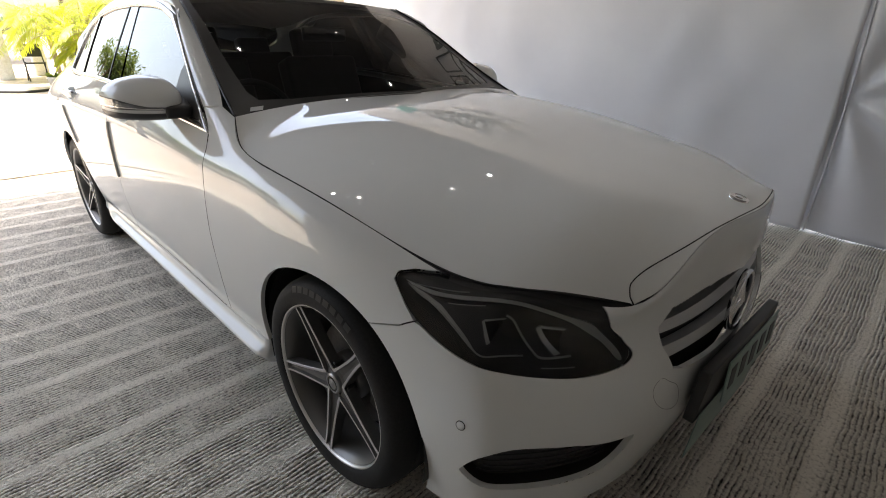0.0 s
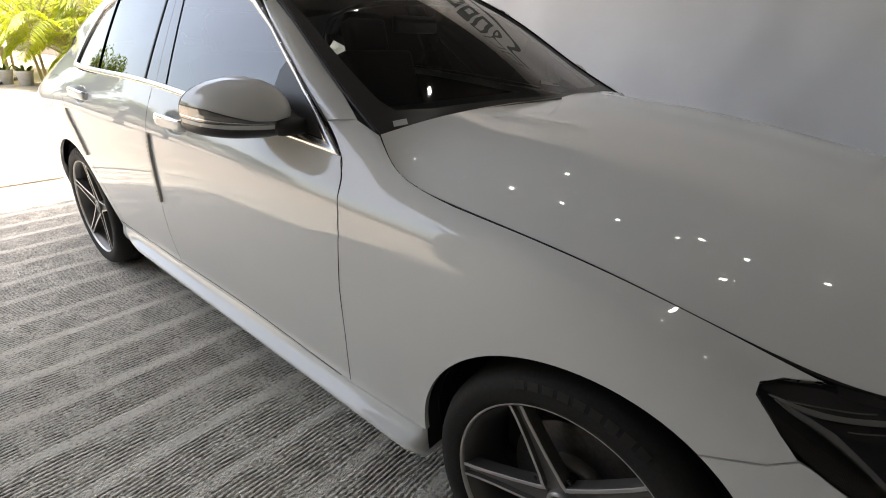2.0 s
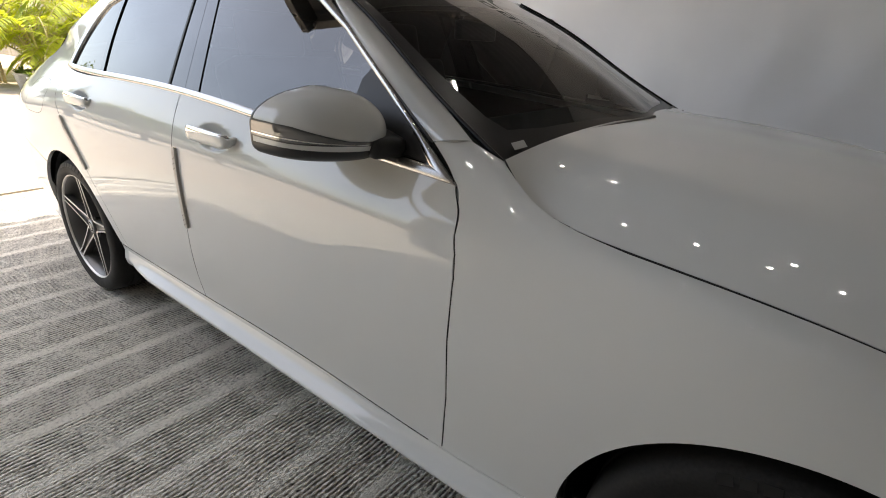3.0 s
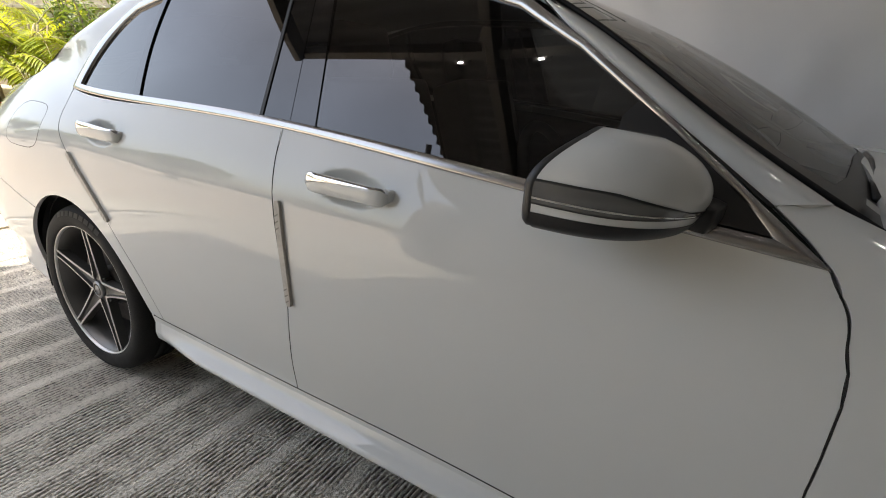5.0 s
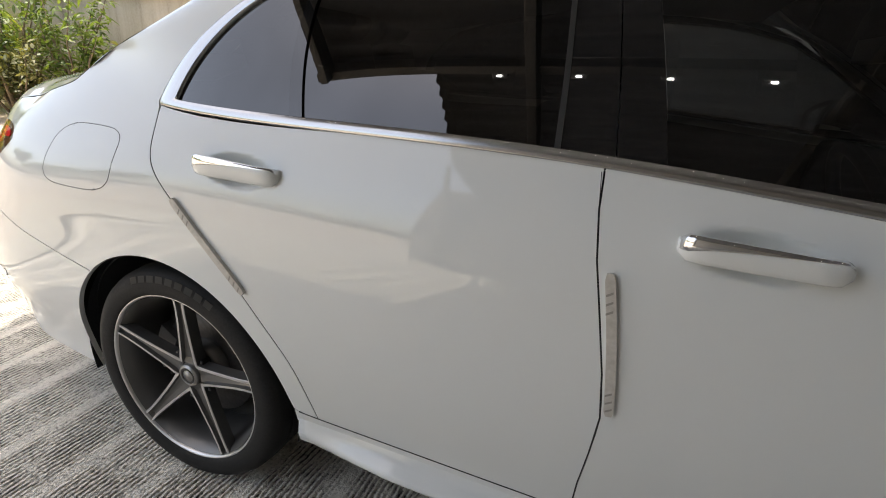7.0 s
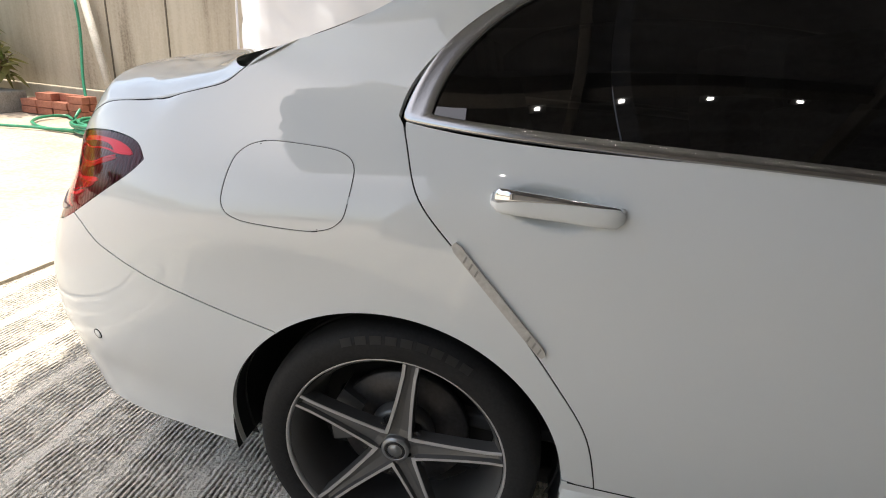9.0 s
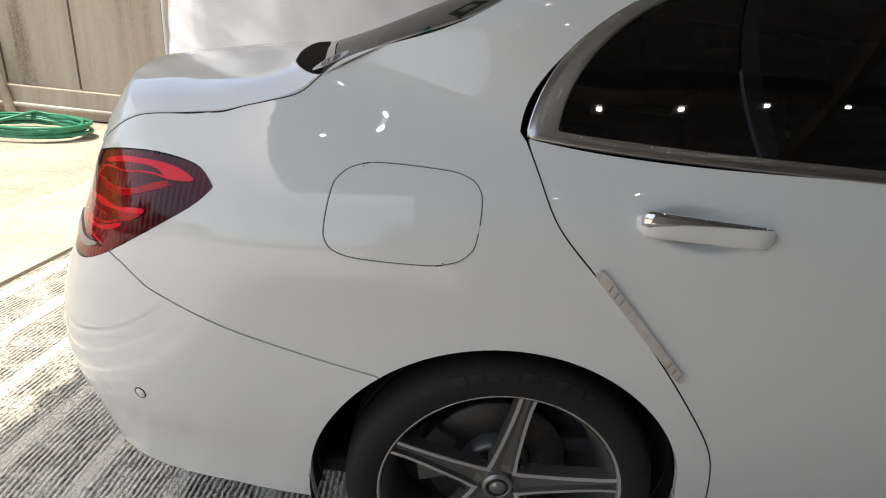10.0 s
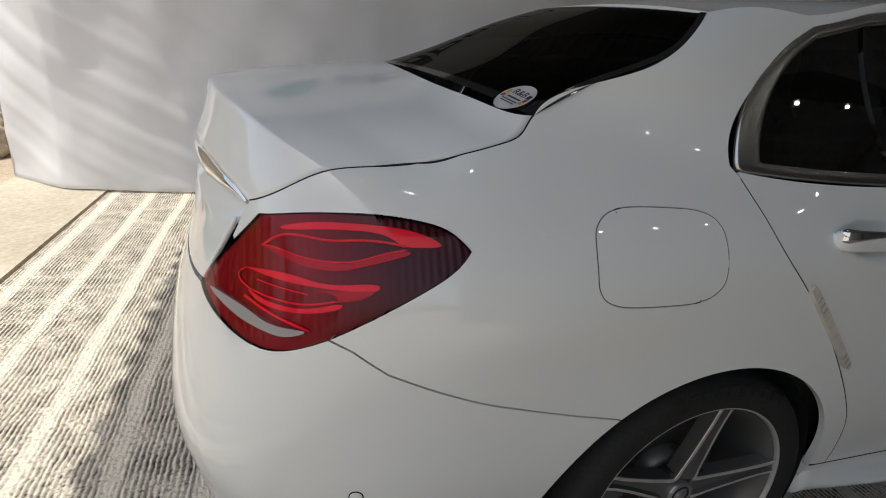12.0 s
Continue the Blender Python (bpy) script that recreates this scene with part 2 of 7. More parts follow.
for x in (-2.15, 3.2):
    column = new("steel_column")
    tagged(column, "dark painted steel column with a slanting brace", "column", "steel columns")
    part("post", box_bm((.16, .16, 3.6), (x, -5.2, 1.8), .01), STEEL_BEAM, column)
    part("brace", tube_bm([(x, -5.2, 2.2), (x, -3.9, 3.6)], .035, 8), STEEL_BEAM, column)
    part("brace", tube_bm([(x, -5.2, 2.2), (x + 1.3, -5.2, 3.6)], .035, 8), STEEL_BEAM, column)
for x0, x1, y0, y1, name in ((9.0, 9.2, -5.5, 4.6, "wall_east"), (-2.6, 9.0, -5.5, -5.3, "wall_south")):
    tagged(part(name, box_bm((x1 - x0, y1 - y0, 3.75), ((x0 + x1) / 2, (y0 + y1) / 2, 1.875)), WALL_DARK, None, "", False), "pale painted hall wall", "wall", "", "structure")
LED = mat("led_panel", (1, 1, 1), 0.4)
bsdf(LED).inputs["Emission Color"].default_value = (1.0, 1.0, 0.98, 1)
bsdf(LED).inputs["Emission Strength"].default_value = LAMPS
LAMP_CASE = mat("lamp_case_grey", (0.2, 0.2, 0.21), 0.4, 0.5)
spot = new("ceiling_spot")
tagged(spot, "small bright rectangular ceiling floodlight", "ceiling lamp", "ceiling floodlights")
part("case", box_bm((.14, .075, .05), (0, 0, .03), .008), LAMP_CASE, spot, "grey lamp case")
part("bracket", box_bm((.03, .03, .09), (0, 0, .095), .003), LAMP_CASE, spot)
part("led_face", box_bm((.042, .015, .012), (0, 0, 0), .002), LED, spot, "glowing lamp face")
first = True
for y, x0, gap, count in ((-2.56, -1.50, .665, 9), (-1.2, -2.9, .5, 7), (.15, -1.3, .62, 8)):
    for k in range(count):
        m = pose(x0 + gap * k, y, ROOF_Z - .17, 0, 0, 0)
        if first:
            spot.matrix_basis, first = m, False
        else:
            copy_thing(spot, m)
flood = new("ceiling_floodlight")
tagged(flood, "square bright floodlight under the roof beams", "ceiling lamp", "large floodlights")
part("case", box_bm((.20, .16, .06), (0, 0, .036), .01), LAMP_CASE, flood, "grey lamp case")
part("bracket", box_bm((.03, .12, .08), (0, 0, .10), .003), LAMP_CASE, flood)
part("led_face", box_bm((.05, .035, .012), (0, 0, 0), .002), LED, flood, "glowing lamp face")
flood.matrix_basis = pose(-1.3, 1.62, ROOF_Z - .17)
for x, y in ((.1, 1.55), (1.95, .35), (2.55, -.5)):
    copy_thing(flood, pose(x, y, ROOF_Z - .17))
tagged(part("lamp_rail", tube_bm([(-1.9, -2.56, ROOF_Z - .055), (4.2, -2.56, ROOF_Z - .055)], .022, 8), STEEL_BEAM), "dark steel rail carrying the floodlights", "rail")

# ---- curtain along the far side, turning back at its end ----
def curtain_nodes(m):
    tc = node(m, "ShaderNodeTexCoord")
    n1 = node(m, "ShaderNodeTexNoise", Scale=1.1, Detail=5.0)
    n2 = node(m, "ShaderNodeTexNoise", Scale=220.0, Detail=2.0)
    for n in (n1, n2):
        join(m, tc.outputs["Object"], n.inputs["Vector"])
    join(m, ramp(m, n1.outputs[0], [(0.3, (0.70, 0.71, 0.75)), (0.7, (0.80, 0.81, 0.84))]), bsdf(m).inputs["Base Color"])
    bp = node(m, "ShaderNodeBump", Strength=0.12, Distance=0.002)
    join(m, n2.outputs[0], bp.inputs["Height"])
    join(m, bp.outputs[0], bsdf(m).inputs["Normal"])


curtain_nodes(CLOTH)


def curtain_sheet(line, z0, z1, folds, name, label, nz=90, step=.035):
    """Cloth hung along a plan line, with soft folds and pulls."""
    pts = [Vector(p) for p in line]
    lengths = [(b - a).length for a, b in zip(pts, pts[1:])]
    total = sum(lengths)
    n = int(total / step)
    bm = bmesh.new()
    rows = []
    for i in range(n + 1):
        s = total * i / n
        k, rest = 0, s
        while k < len(lengths) - 1 and rest > lengths[k]:
            rest -= lengths[k]
            k += 1
        d = (pts[k + 1] - pts[k]).normalized()
        p = pts[k] + d * rest
        out = Vector((d.y, -d.x))
        col = []
        for j in range(nz + 1):
            z = z0 + (z1 - z0) * j / nz
            off = folds(p.x, z)
            hem = .012 * noise.noise((s * 1.5, 7.0, 0)) if j == 0 else 0
            col.append(bm.verts.new((p.x + out.x * off, p.y + out.y * off, z + hem)))
        rows.append(col)
    for a, b in zip(rows, rows[1:]):
        for j in range(nz):
            bm.faces.new((a[j], b[j], b[j + 1], a[j + 1]))
    ob = part(name, bm, CLOTH)
    mod = ob.modifiers.new("thick", "SOLIDIFY")
    mod.thickness = .004
    return tagged(ob, label, "curtain")


def soft_folds(x, z):
    v = .035 * noise.noise((x * .55, z * .4, 1.0)) + .02 * noise.noise((x * 1.6 + z * .9, z * .5, 5.0)) + .006 * noise.noise((x * 5, z * 2.2, 2.0))
    v += .03 * noise.noise((x * 2.3 - z * 1.1, z * .7, 8.0)) * (1.4 if x < -1.5 else .7)
    pull = min(1.0, max(0.0, (-1.9 - x) / .9))
    along = z + .55 * x + .12 * noise.noise((x * .9, z * .9, 3.0))
    v += pull * (.0055 * math.sin(along * 19.0) * (.6 + .6 * noise.noise((x * .8, along * 1.4, 6.0))) + .0016 * math.sin(along * 43.0 + 2 * x))
    return v + .010 * math.exp(-max(z, 0) * 2.5) * noise.noise((x * 3.1, 0, 9.0))


def pulled_folds(x, z):
    """Creases that fan out from a low pull at the seam."""
    dx, dz = x - 1.98, z - .95
    r = math.hypot(dx, dz) + .05
    ang = math.atan2(dz, dx)
    return soft_folds(x, z) + .055 * math.sin(ang * 7.0 + .6) * math.exp(-r * 1.0) * min(1, r * 3) + .02 * noise.noise((x * 1.3, z * 2.2, 4.0))


curtain_sheet([(1.955, 2.80), (.0, 2.85), (-2.0, 2.91), (-3.75, 2.93), (-3.86, 2.96), (-4.3, 3.32)], .015, 3.2, soft_folds, "curtain", "plain white cloth backdrop curtain hanging down to the slab")
curtain_sheet([(7.5, 2.78), (4.0, 2.81), (2.2, 2.83), (1.80, 2.845)], .012, 3.2, pulled_folds, "curtain", "white cloth backdrop curtain with pulled diagonal creases beside a seam")
ROPE = mat("pale_hem", (0.62, 0.62, 0.65), 0.8)
tagged(part("curtain_hem", tube_bm([(-4.305, 3.325, z) for z in (.02, 1, 2, 3, 3.2)], .012, 8), ROPE), "pale stitched curtain edge", "curtain hem", "curtain edges")
tagged(part("curtain_hem", tube_bm([(1.975 + .02 * math.sin(z * 2), 2.795, z) for z in (.02, .4, .8, 1.2, 1.6, 2, 3, 3.2)], .007, 8), ROPE), "pale stitched seam between two curtains", "curtain hem", "curtain edges")
tagged(part("curtain_pole", tube_bm([(-4.3, 3.33, 3.215), (-3.8, 2.95, 3.215), (2, 2.83, 3.215), (7.6, 2.80, 3.215)], .02, 8), STEEL_BEAM), "thin dark steel pole carrying the curtains", "pole")
# plain shapes printed high on the cloth, following its folds
MARK = mat("printed_dark_grey", (0.13, 0.15, 0.15), 0.8)
MARK_TEAL = mat("printed_teal", (0.04, 0.30, 0.27), 0.8)


def print_bar(bm, x0, x1, z0, z1, slope=0.0):
    """A thin printed bar on the left curtain, laid on its folds; slope leans it sideways."""
    nx, nz = max(2, int((x1 - x0) / .03)), max(2, int((z1 - z0) / .03))
    grid = []
    for i in range(nx + 1):
        row = []
        for j in range(nz + 1):
            z = z0 + (z1 - z0) * j / nz
            x = x0 + (x1 - x0) * i / nx + slope * (z - z0)
            y = 2.80 + (1.955 - x) * .0279 if x > -2 else 2.91
            row.append(bm.verts.new((x, y + soft_folds(x, z) - .017, z)))
        grid.append(row)
    for p, q in zip(grid, grid[1:]):
        for j in range(nz):
            bm.faces.new((p[j], q[j], q[j + 1], p[j + 1]))
    return bm


def print_frame(bm, x0, x1, z0, z1, w):
    for bar in ((x0, x1, z0, z0 + w), (x0, x1, z1 - w, z1), (x0, x0 + w, z0 + w, z1 - w), (x1 - w, x1, z0 + w, z1 - w)):
        print_bar(bm, *bar)
    return bm


PRINT_Z = 2.30
for k in range(4):
    x0 = -2.02 + .285 * k
    bm = print_frame(bmesh.new(), x0, x0 + .235, PRINT_Z, PRINT_Z + .25, .062)
    tagged(part("curtain_print", bm, MARK, None, "", False), "plain dark frame printed on the curtain", "print", "curtain prints", "structure")
for k in range(2):
    x0 = -.86 + .36 * k
    bm = print_frame(bmesh.new(), x0, x0 + .29, PRINT_Z, PRINT_Z + .34, .026)
    tagged(part("curtain_print", bm, MARK, None, "", False), "plain thin frame printed on the curtain", "print", "curtain prints", "structure")
tagged(part("curtain_print", print_bar(bmesh.new(), -1.55, -.2, PRINT_Z - .13, PRINT_Z - .09), MARK, None, "", False), "plain thin bar printed on the curtain", "print", "curtain prints", "structure")
bm = print_bar(bmesh.new(), -2.62, -2.2, PRINT_Z + .02, PRINT_Z + .16)
print_bar(bm, -2.54, -2.28, PRINT_Z + .17, PRINT_Z + .27)
tagged(part("curtain_print", bm, MARK_TEAL, None, "", False), "plain teal shape printed on the curtain", "print", "curtain prints", "structure")


# ---- smooth surfaces through named lines ----
def bend(values, t):
    """Natural cubic spline through values at 0, 1, 2 ..., at the places t; the first axis runs along it."""
    v = np.asarray(values, float)
    n = len(v)
    t = np.asarray(t, float)
    if n == 2:
        i = np.zeros(t.shape, int)
        second = np.zeros_like(v)
    else:
        m = np.zeros((n, n))
        m[0, 0] = m[-1, -1] = 1
        for k in range(1, n - 1):
            m[k, k - 1:k + 2] = 1, 4, 1
        rhs = np.zeros_like(v)
        rhs[1:-1] = 6 * (v[2:] - 2 * v[1:-1] + v[:-2])
        second = np.linalg.solve(m, rhs.reshape(n, -1)).reshape(v.shape)
        i = np.clip(np.floor(t).astype(int), 0, n - 2)
    f = t - i
    e = (...,) + (None,) * (v.ndim - 1)
    f1 = f[e] if v.ndim > 1 else f
    return (v[i] * (1 - f1) + v[i + 1] * f1 + ((1 - f1) ** 3 - (1 - f1)) * second[i] / 6 + (f1 ** 3 - f1) * second[i + 1] / 6)


class Skin:
    """A surface at(a, b): a along the lines, b across them. mirrored: lines go on past their ends, in the other half of the car."""

    def __init__(self, lines, mirrored=False, first=0):
        rows = np.array(lines, float)
        self.first = first
        if mirrored:
            flip = np.array([1, -1, 1])
            rows = np.concatenate([rows[:, 3:0:-1] * flip, rows, rows[:, -2:-5:-1] * flip], axis=1)
            self.first = first - 3
        self.rows = rows

    def at(self, a, b):
        a, b = np.broadcast_arrays(np.asarray(a, float), np.asarray(b, float))
        shape = a.shape
        a, b = a.ravel(), b.ravel()
        along = np.stack([bend(r, a - self.first) for r in self.rows])
        n = len(self.rows)
        base = np.zeros((n, n))
        unit = bend(np.eye(n), b)
        return np.einsum("pk,kpc->pc", unit, along).reshape(shape + (3,))

    def normal(self, a, b, h=0.004):
        u = self.at(np.asarray(a) + h, b) - self.at(np.asarray(a) - h, b)
        w = self.at(a, np.asarray(b) + h) - self.at(a, np.asarray(b) - h)
        n = np.cross(w, u)
        return n / np.maximum(np.linalg.norm(n, axis=-1, keepdims=True), 1e-12)

    def find(self, x, z, a=9.0, b=3.0, axes=(0, 2)):
        """The (a, b) at which the surface shows at (x, z) from the side."""
        p = np.array([a, b], float)
        for _ in range(40):
            h = 1e-4
            here = self.at(p[0], p[1])[list(axes)]
            ja = (self.at(p[0] + h, p[1])[list(axes)] - here) / h
            jb = (self.at(p[0], p[1] + h)[list(axes)] - here) / h
            step = np.linalg.lstsq(np.stack([ja, jb], 1), np.array([x, z]) - here, rcond=None)[0]
            p += np.clip(step, -0.6, 0.6)
            if np.abs(step).max() < 1e-6:
                break
        return p


class Raised(Skin):
    """A surface whose b starts at 5, the belt line."""

    def at(self, a, b):
        return Skin.at(self, a, np.asarray(b, float) - 5)


class Dented(Skin):
    """Another surface with a round hollow pressed into it."""

    def __init__(self, skin, mid, radii, depth):
        self.skin, self.mid, self.radii, self.depth = skin, mid, radii, depth

    def at(self, a, b):
        a, b = np.broadcast_arrays(np.asarray(a, float), np.asarray(b, float))
        rho = ((a - self.mid[0]) / self.radii[0]) ** 2 + ((b - self.mid[1]) / self.radii[1]) ** 2
        deep = self.depth * np.maximum(1 - rho, 0) ** 1.6
        return self.skin.at(a, b) - self.skin.normal(a, b) * deep[..., None]


def inside(poly, pts):
    x, y = pts[..., 0], pts[..., 1]
    hit = np.zeros(x.shape, bool)
    p = np.asarray(poly)
    for (x0, y0), (x1, y1) in zip(p, np.roll(p, -1, 0)):
        if y0 == y1:
            continue
        cross = ((y0 > y) != (y1 > y)) & (x < (x1 - x0) * (y - y0) / (y1 - y0) + x0)
        hit ^= cross
    return hit


def clip_cell(poly, x0, x1, y0, y1):
    for axis, value, keep in ((0, x0, 1), (0, x1, -1), (1, y0, 1), (1, y1, -1)):
        out = []
        for p, q in zip(poly, poly[1:] + poly[:1]):
            dp, dq = (p[axis] - value) * keep, (q[axis] - value) * keep
            if dp >= 0:
                out.append(p)
            if (dp > 0 > dq) or (dp < 0 < dq):
                s = dp / (dp - dq)
                out.append((p[0] + s * (q[0] - p[0]), p[1] + s * (q[1] - p[1])))
        poly = out
        if len(poly) < 3:
            return []
    return poly


def dense(poly, step):
    out = []
    for (x0, y0), (x1, y1) in zip(poly, poly[1:] + poly[:1]):
        n = max(1, int(math.ceil(math.hypot(x1 - x0, y1 - y0) / step)))
        out += [(x0 + (x1 - x0) * k / n, y0 + (y1 - y0) * k / n) for k in range(n)]
    return out


def area(poly):
    return 0.5 * sum(x0 * y1 - x1 * y0 for (x0, y0), (x1, y1) in zip(poly, poly[1:] + poly[:1]))


def shrink(skin, poly, d):
    """The outline drawn in by d metres on the surface."""
    p = np.array(poly)
    ahead = np.roll(p, -1, 0) - np.roll(p, 1, 0)
    h = 1e-3
    da = (skin.at(p[:, 0] + h, p[:, 1]) - skin.at(p[:, 0] - h, p[:, 1])) / (2 * h)
    db = (skin.at(p[:, 0], p[:, 1] + h) - skin.at(p[:, 0], p[:, 1] - h)) / (2 * h)
    t3 = da * ahead[:, :1] + db * ahead[:, 1:]
    n3 = np.cross(da, db)
    side = np.cross(n3, t3)
    side /= np.maximum(np.linalg.norm(side, axis=1, keepdims=True), 1e-9)
    g11, g12, g22 = (da * da).sum(1), (da * db).sum(1), (db * db).sum(1)
    r1, r2 = (da * side).sum(1) * d, (db * side).sum(1) * d
    det = np.maximum(g11 * g22 - g12 ** 2, 1e-12)
    q = p + np.stack([(g22 * r1 - g12 * r2) / det, (g11 * r2 - g12 * r1) / det], 1)
    return [tuple(v) for v in q]


def halfplane(poly, line, keep):
    out = []
    for p, q in zip(poly, poly[1:] + poly[:1]):
        dp, dq = (p[0] - line) * keep, (q[0] - line) * keep
        if dp >= 0:
            out.append(p)
        if (dp > 0 > dq) or (dp < 0 < dq):
            t = dp / (dp - dq)
            out.append((line, p[1] + t * (q[1] - p[1])))
    return out


def notch(poly, hole, line):
    """Cuts an outline in two along a = line, through a hole, and takes the hole out of both."""
    xs = [p[0] for p in poly]
    if not min(xs) < line < max(xs) or not inside(np.array(poly), np.array(hole[0])):
        return [poly]
    out = []
    for keep in (1, -1):
        half, bite = halfplane(poly, line, keep), halfplane(hole, line, keep)
        on = [k for k, p in enumerate(bite) if abs(p[0] - line) < 1e-9]
        top, low = max(on, key=lambda k: bite[k][1]), min(on, key=lambda k: bite[k][1])
        n = len(bite)
        walk1 = [bite[(top + k) % n] for k in range((low - top) % n + 1)]
        walk2 = [bite[(low + k) % n] for k in range((top - low) % n + 1)]
        path = walk1 if len(walk1) > len(walk2) else walk2
        done = []
        used = False
        for p, q in zip(half, half[1:] + half[:1]):
            done.append(p)
            if not used and abs(p[0] - line) < 1e-9 and abs(q[0] - line) < 1e-9 and min(p[1], q[1]) < bite[low][1] and max(p[1], q[1]) > bite[top][1]:
                seg = path if abs(path[0][1] - p[1]) < abs(path[-1][1] - p[1]) else path[::-1]
                done += seg
                used = True
        out.append(done)
    return out


def panel(name, skin, outline, material, parent, label="", holes=(), gap=0.0017, lift=0.0, flange=0.014, step=(0.07, 0.09), flip=False, side=1):
    """A sheet of the surface inside an outline in (a, b), with turned-in edges. side -1: the mirror twin."""
    outline = [tuple(map(float, p)) for p in outline]
    if area(outline) < 0:
        outline = outline[::-1]
    fine = min(step) * 0.35
    poly = shrink(skin, dense(outline, fine), gap)
    cuts, pieces = [], [poly]
    for hole in holes:
        hole = [tuple(map(float, p)) for p in hole]
        if area(hole) < 0:
            hole = hole[::-1]
        hp = shrink(skin, dense(hole, fine), -gap)
        line = round((min(p[0] for p in hp) + max(p[0] for p in hp)) / 2, 4)
        cuts.append(line)
        pieces = [q for p in pieces for q in notch(p, hp, line)]
    pa = np.array(poly)
    lo, hi = pa.min(0), pa.max(0)
    na, nb = [max(1, int(math.ceil((hi[k] - lo[k]) / step[k]))) for k in (0, 1)]
    stops = [lo[0] - 1e-6] + sorted(cuts) + [hi[0] + 1e-6]
    ga = np.concatenate([np.linspace(u, w, max(1, int(math.ceil((w - u) / step[0]))) + 1)[:-1] for u, w in zip(stops, stops[1:])] + [[stops[-1]]])
    gb = np.linspace(lo[1] - 1e-6, hi[1] + 1e-6, nb + 1)
    na = len(ga) - 1
    nodes = np.stack(np.meshgrid(ga, gb, indexing="ij"), -1)
    index, pts, faces = {}, [], []

    def vert(p):
        key = (round(p[0], 5), round(p[1], 5))
        if key not in index:
            index[key] = len(pts)
            pts.append(p)
        return index[key]
    for piece in pieces:
        pp = np.array(piece)
        mids = (nodes[:-1, :-1] + nodes[1:, 1:]) / 2
        corner = inside(pp, mids)
        touched = set()
        for (x0, y0), (x1, y1) in zip(piece, piece[1:] + piece[:1]):
            ia, ja, ib, jb = (int(np.searchsorted(g, v)) - 1 for g, v in ((ga, min(x0, x1) - 1e-5), (gb, min(y0, y1) - 1e-5), (ga, max(x0, x1) + 1e-5), (gb, max(y0, y1) + 1e-5)))
            touched.update((i, j) for i in range(ia, ib + 1) for j in range(ja, jb + 1))
        for i in range(na):
            for j in range(nb):
                if (i, j) in touched:
                    cell = clip_cell(piece, ga[i], ga[i + 1], gb[j], gb[j + 1])
                elif corner[i, j]:
                    cell = [(ga[i], gb[j]), (ga[i + 1], gb[j]), (ga[i + 1], gb[j + 1]), (ga[i], gb[j + 1])]
                else:
                    continue
                ids = []
                for p in cell:
                    k = vert(p)
                    if not ids or ids[-1] != k:
                        ids.append(k)
                while len(ids) > 2 and ids[0] == ids[-1]:
                    ids.pop()
                loops, stack = [], []
                for k in ids:
                    if k in stack:
                        at = stack.index(k)
                        loops.append(stack[at:])
                        del stack[at + 1:]
                    else:
                        stack.append(k)
                for loop in loops + [stack]:
                    if len(loop) > 2 and abs(area([pts[k] for k in loop])) > 1e-8:
                        faces.append(loop)
    ab = np.array(pts)
    nrm = skin.normal(ab[:, 0], ab[:, 1])
    if flip:
        nrm = -nrm
    co = skin.at(ab[:, 0], ab[:, 1]) + nrm * lift
    count = {}
    for f in faces:
        for u, w in zip(f, f[1:] + f[:1]):
            count[(u, w)] = count.get((u, w), 0) + 1
    rim = [e for e in count if (e[1], e[0]) not in count]
    verts, normals, all_faces = list(co), list(nrm), [list(f) for f in faces]
    if flange:
        for u, w in rim:
            if any(abs(ab[u, c] - ab[w, c]) < 5e-7 and np.abs(g - ab[u, c]).min() < 5e-7 for c, g in ((0, ga), (1, gb))):
                continue
            k = len(verts)
            out = np.cross(co[w] - co[u], nrm[u]) * (1 if flip else -1)
            out = out / max(np.linalg.norm(out), 1e-9)
            verts += [co[u], co[w], co[w] - nrm[w] * flange, co[u] - nrm[u] * flange]
            normals += [out] * 4
            turned = np.cross(co[w] - co[u], -nrm[u]) @ out > 0
            all_faces.append([k, k + 1, k + 2, k + 3] if turned != (not flip) else [k + 3, k + 2, k + 1, k])
    verts, normals = np.array(verts), np.array(normals)
    if not flip:
        all_faces = [f[::-1] for f in all_faces]
    if side < 0:
        verts, normals = verts * (1, -1, 1), normals * (1, -1, 1)
        all_faces = [f[::-1] for f in all_faces]
    me = bpy.data.meshes.new(name)
    me.from_pydata([tuple(v) for v in verts], [], all_faces)
    me.shade_smooth()
    me.normals_split_custom_set_from_vertices([tuple(v) for v in normals])
    me.materials.append(material)
    ob = new(name, me)
    ob.parent = parent
    return tagged(ob, label)


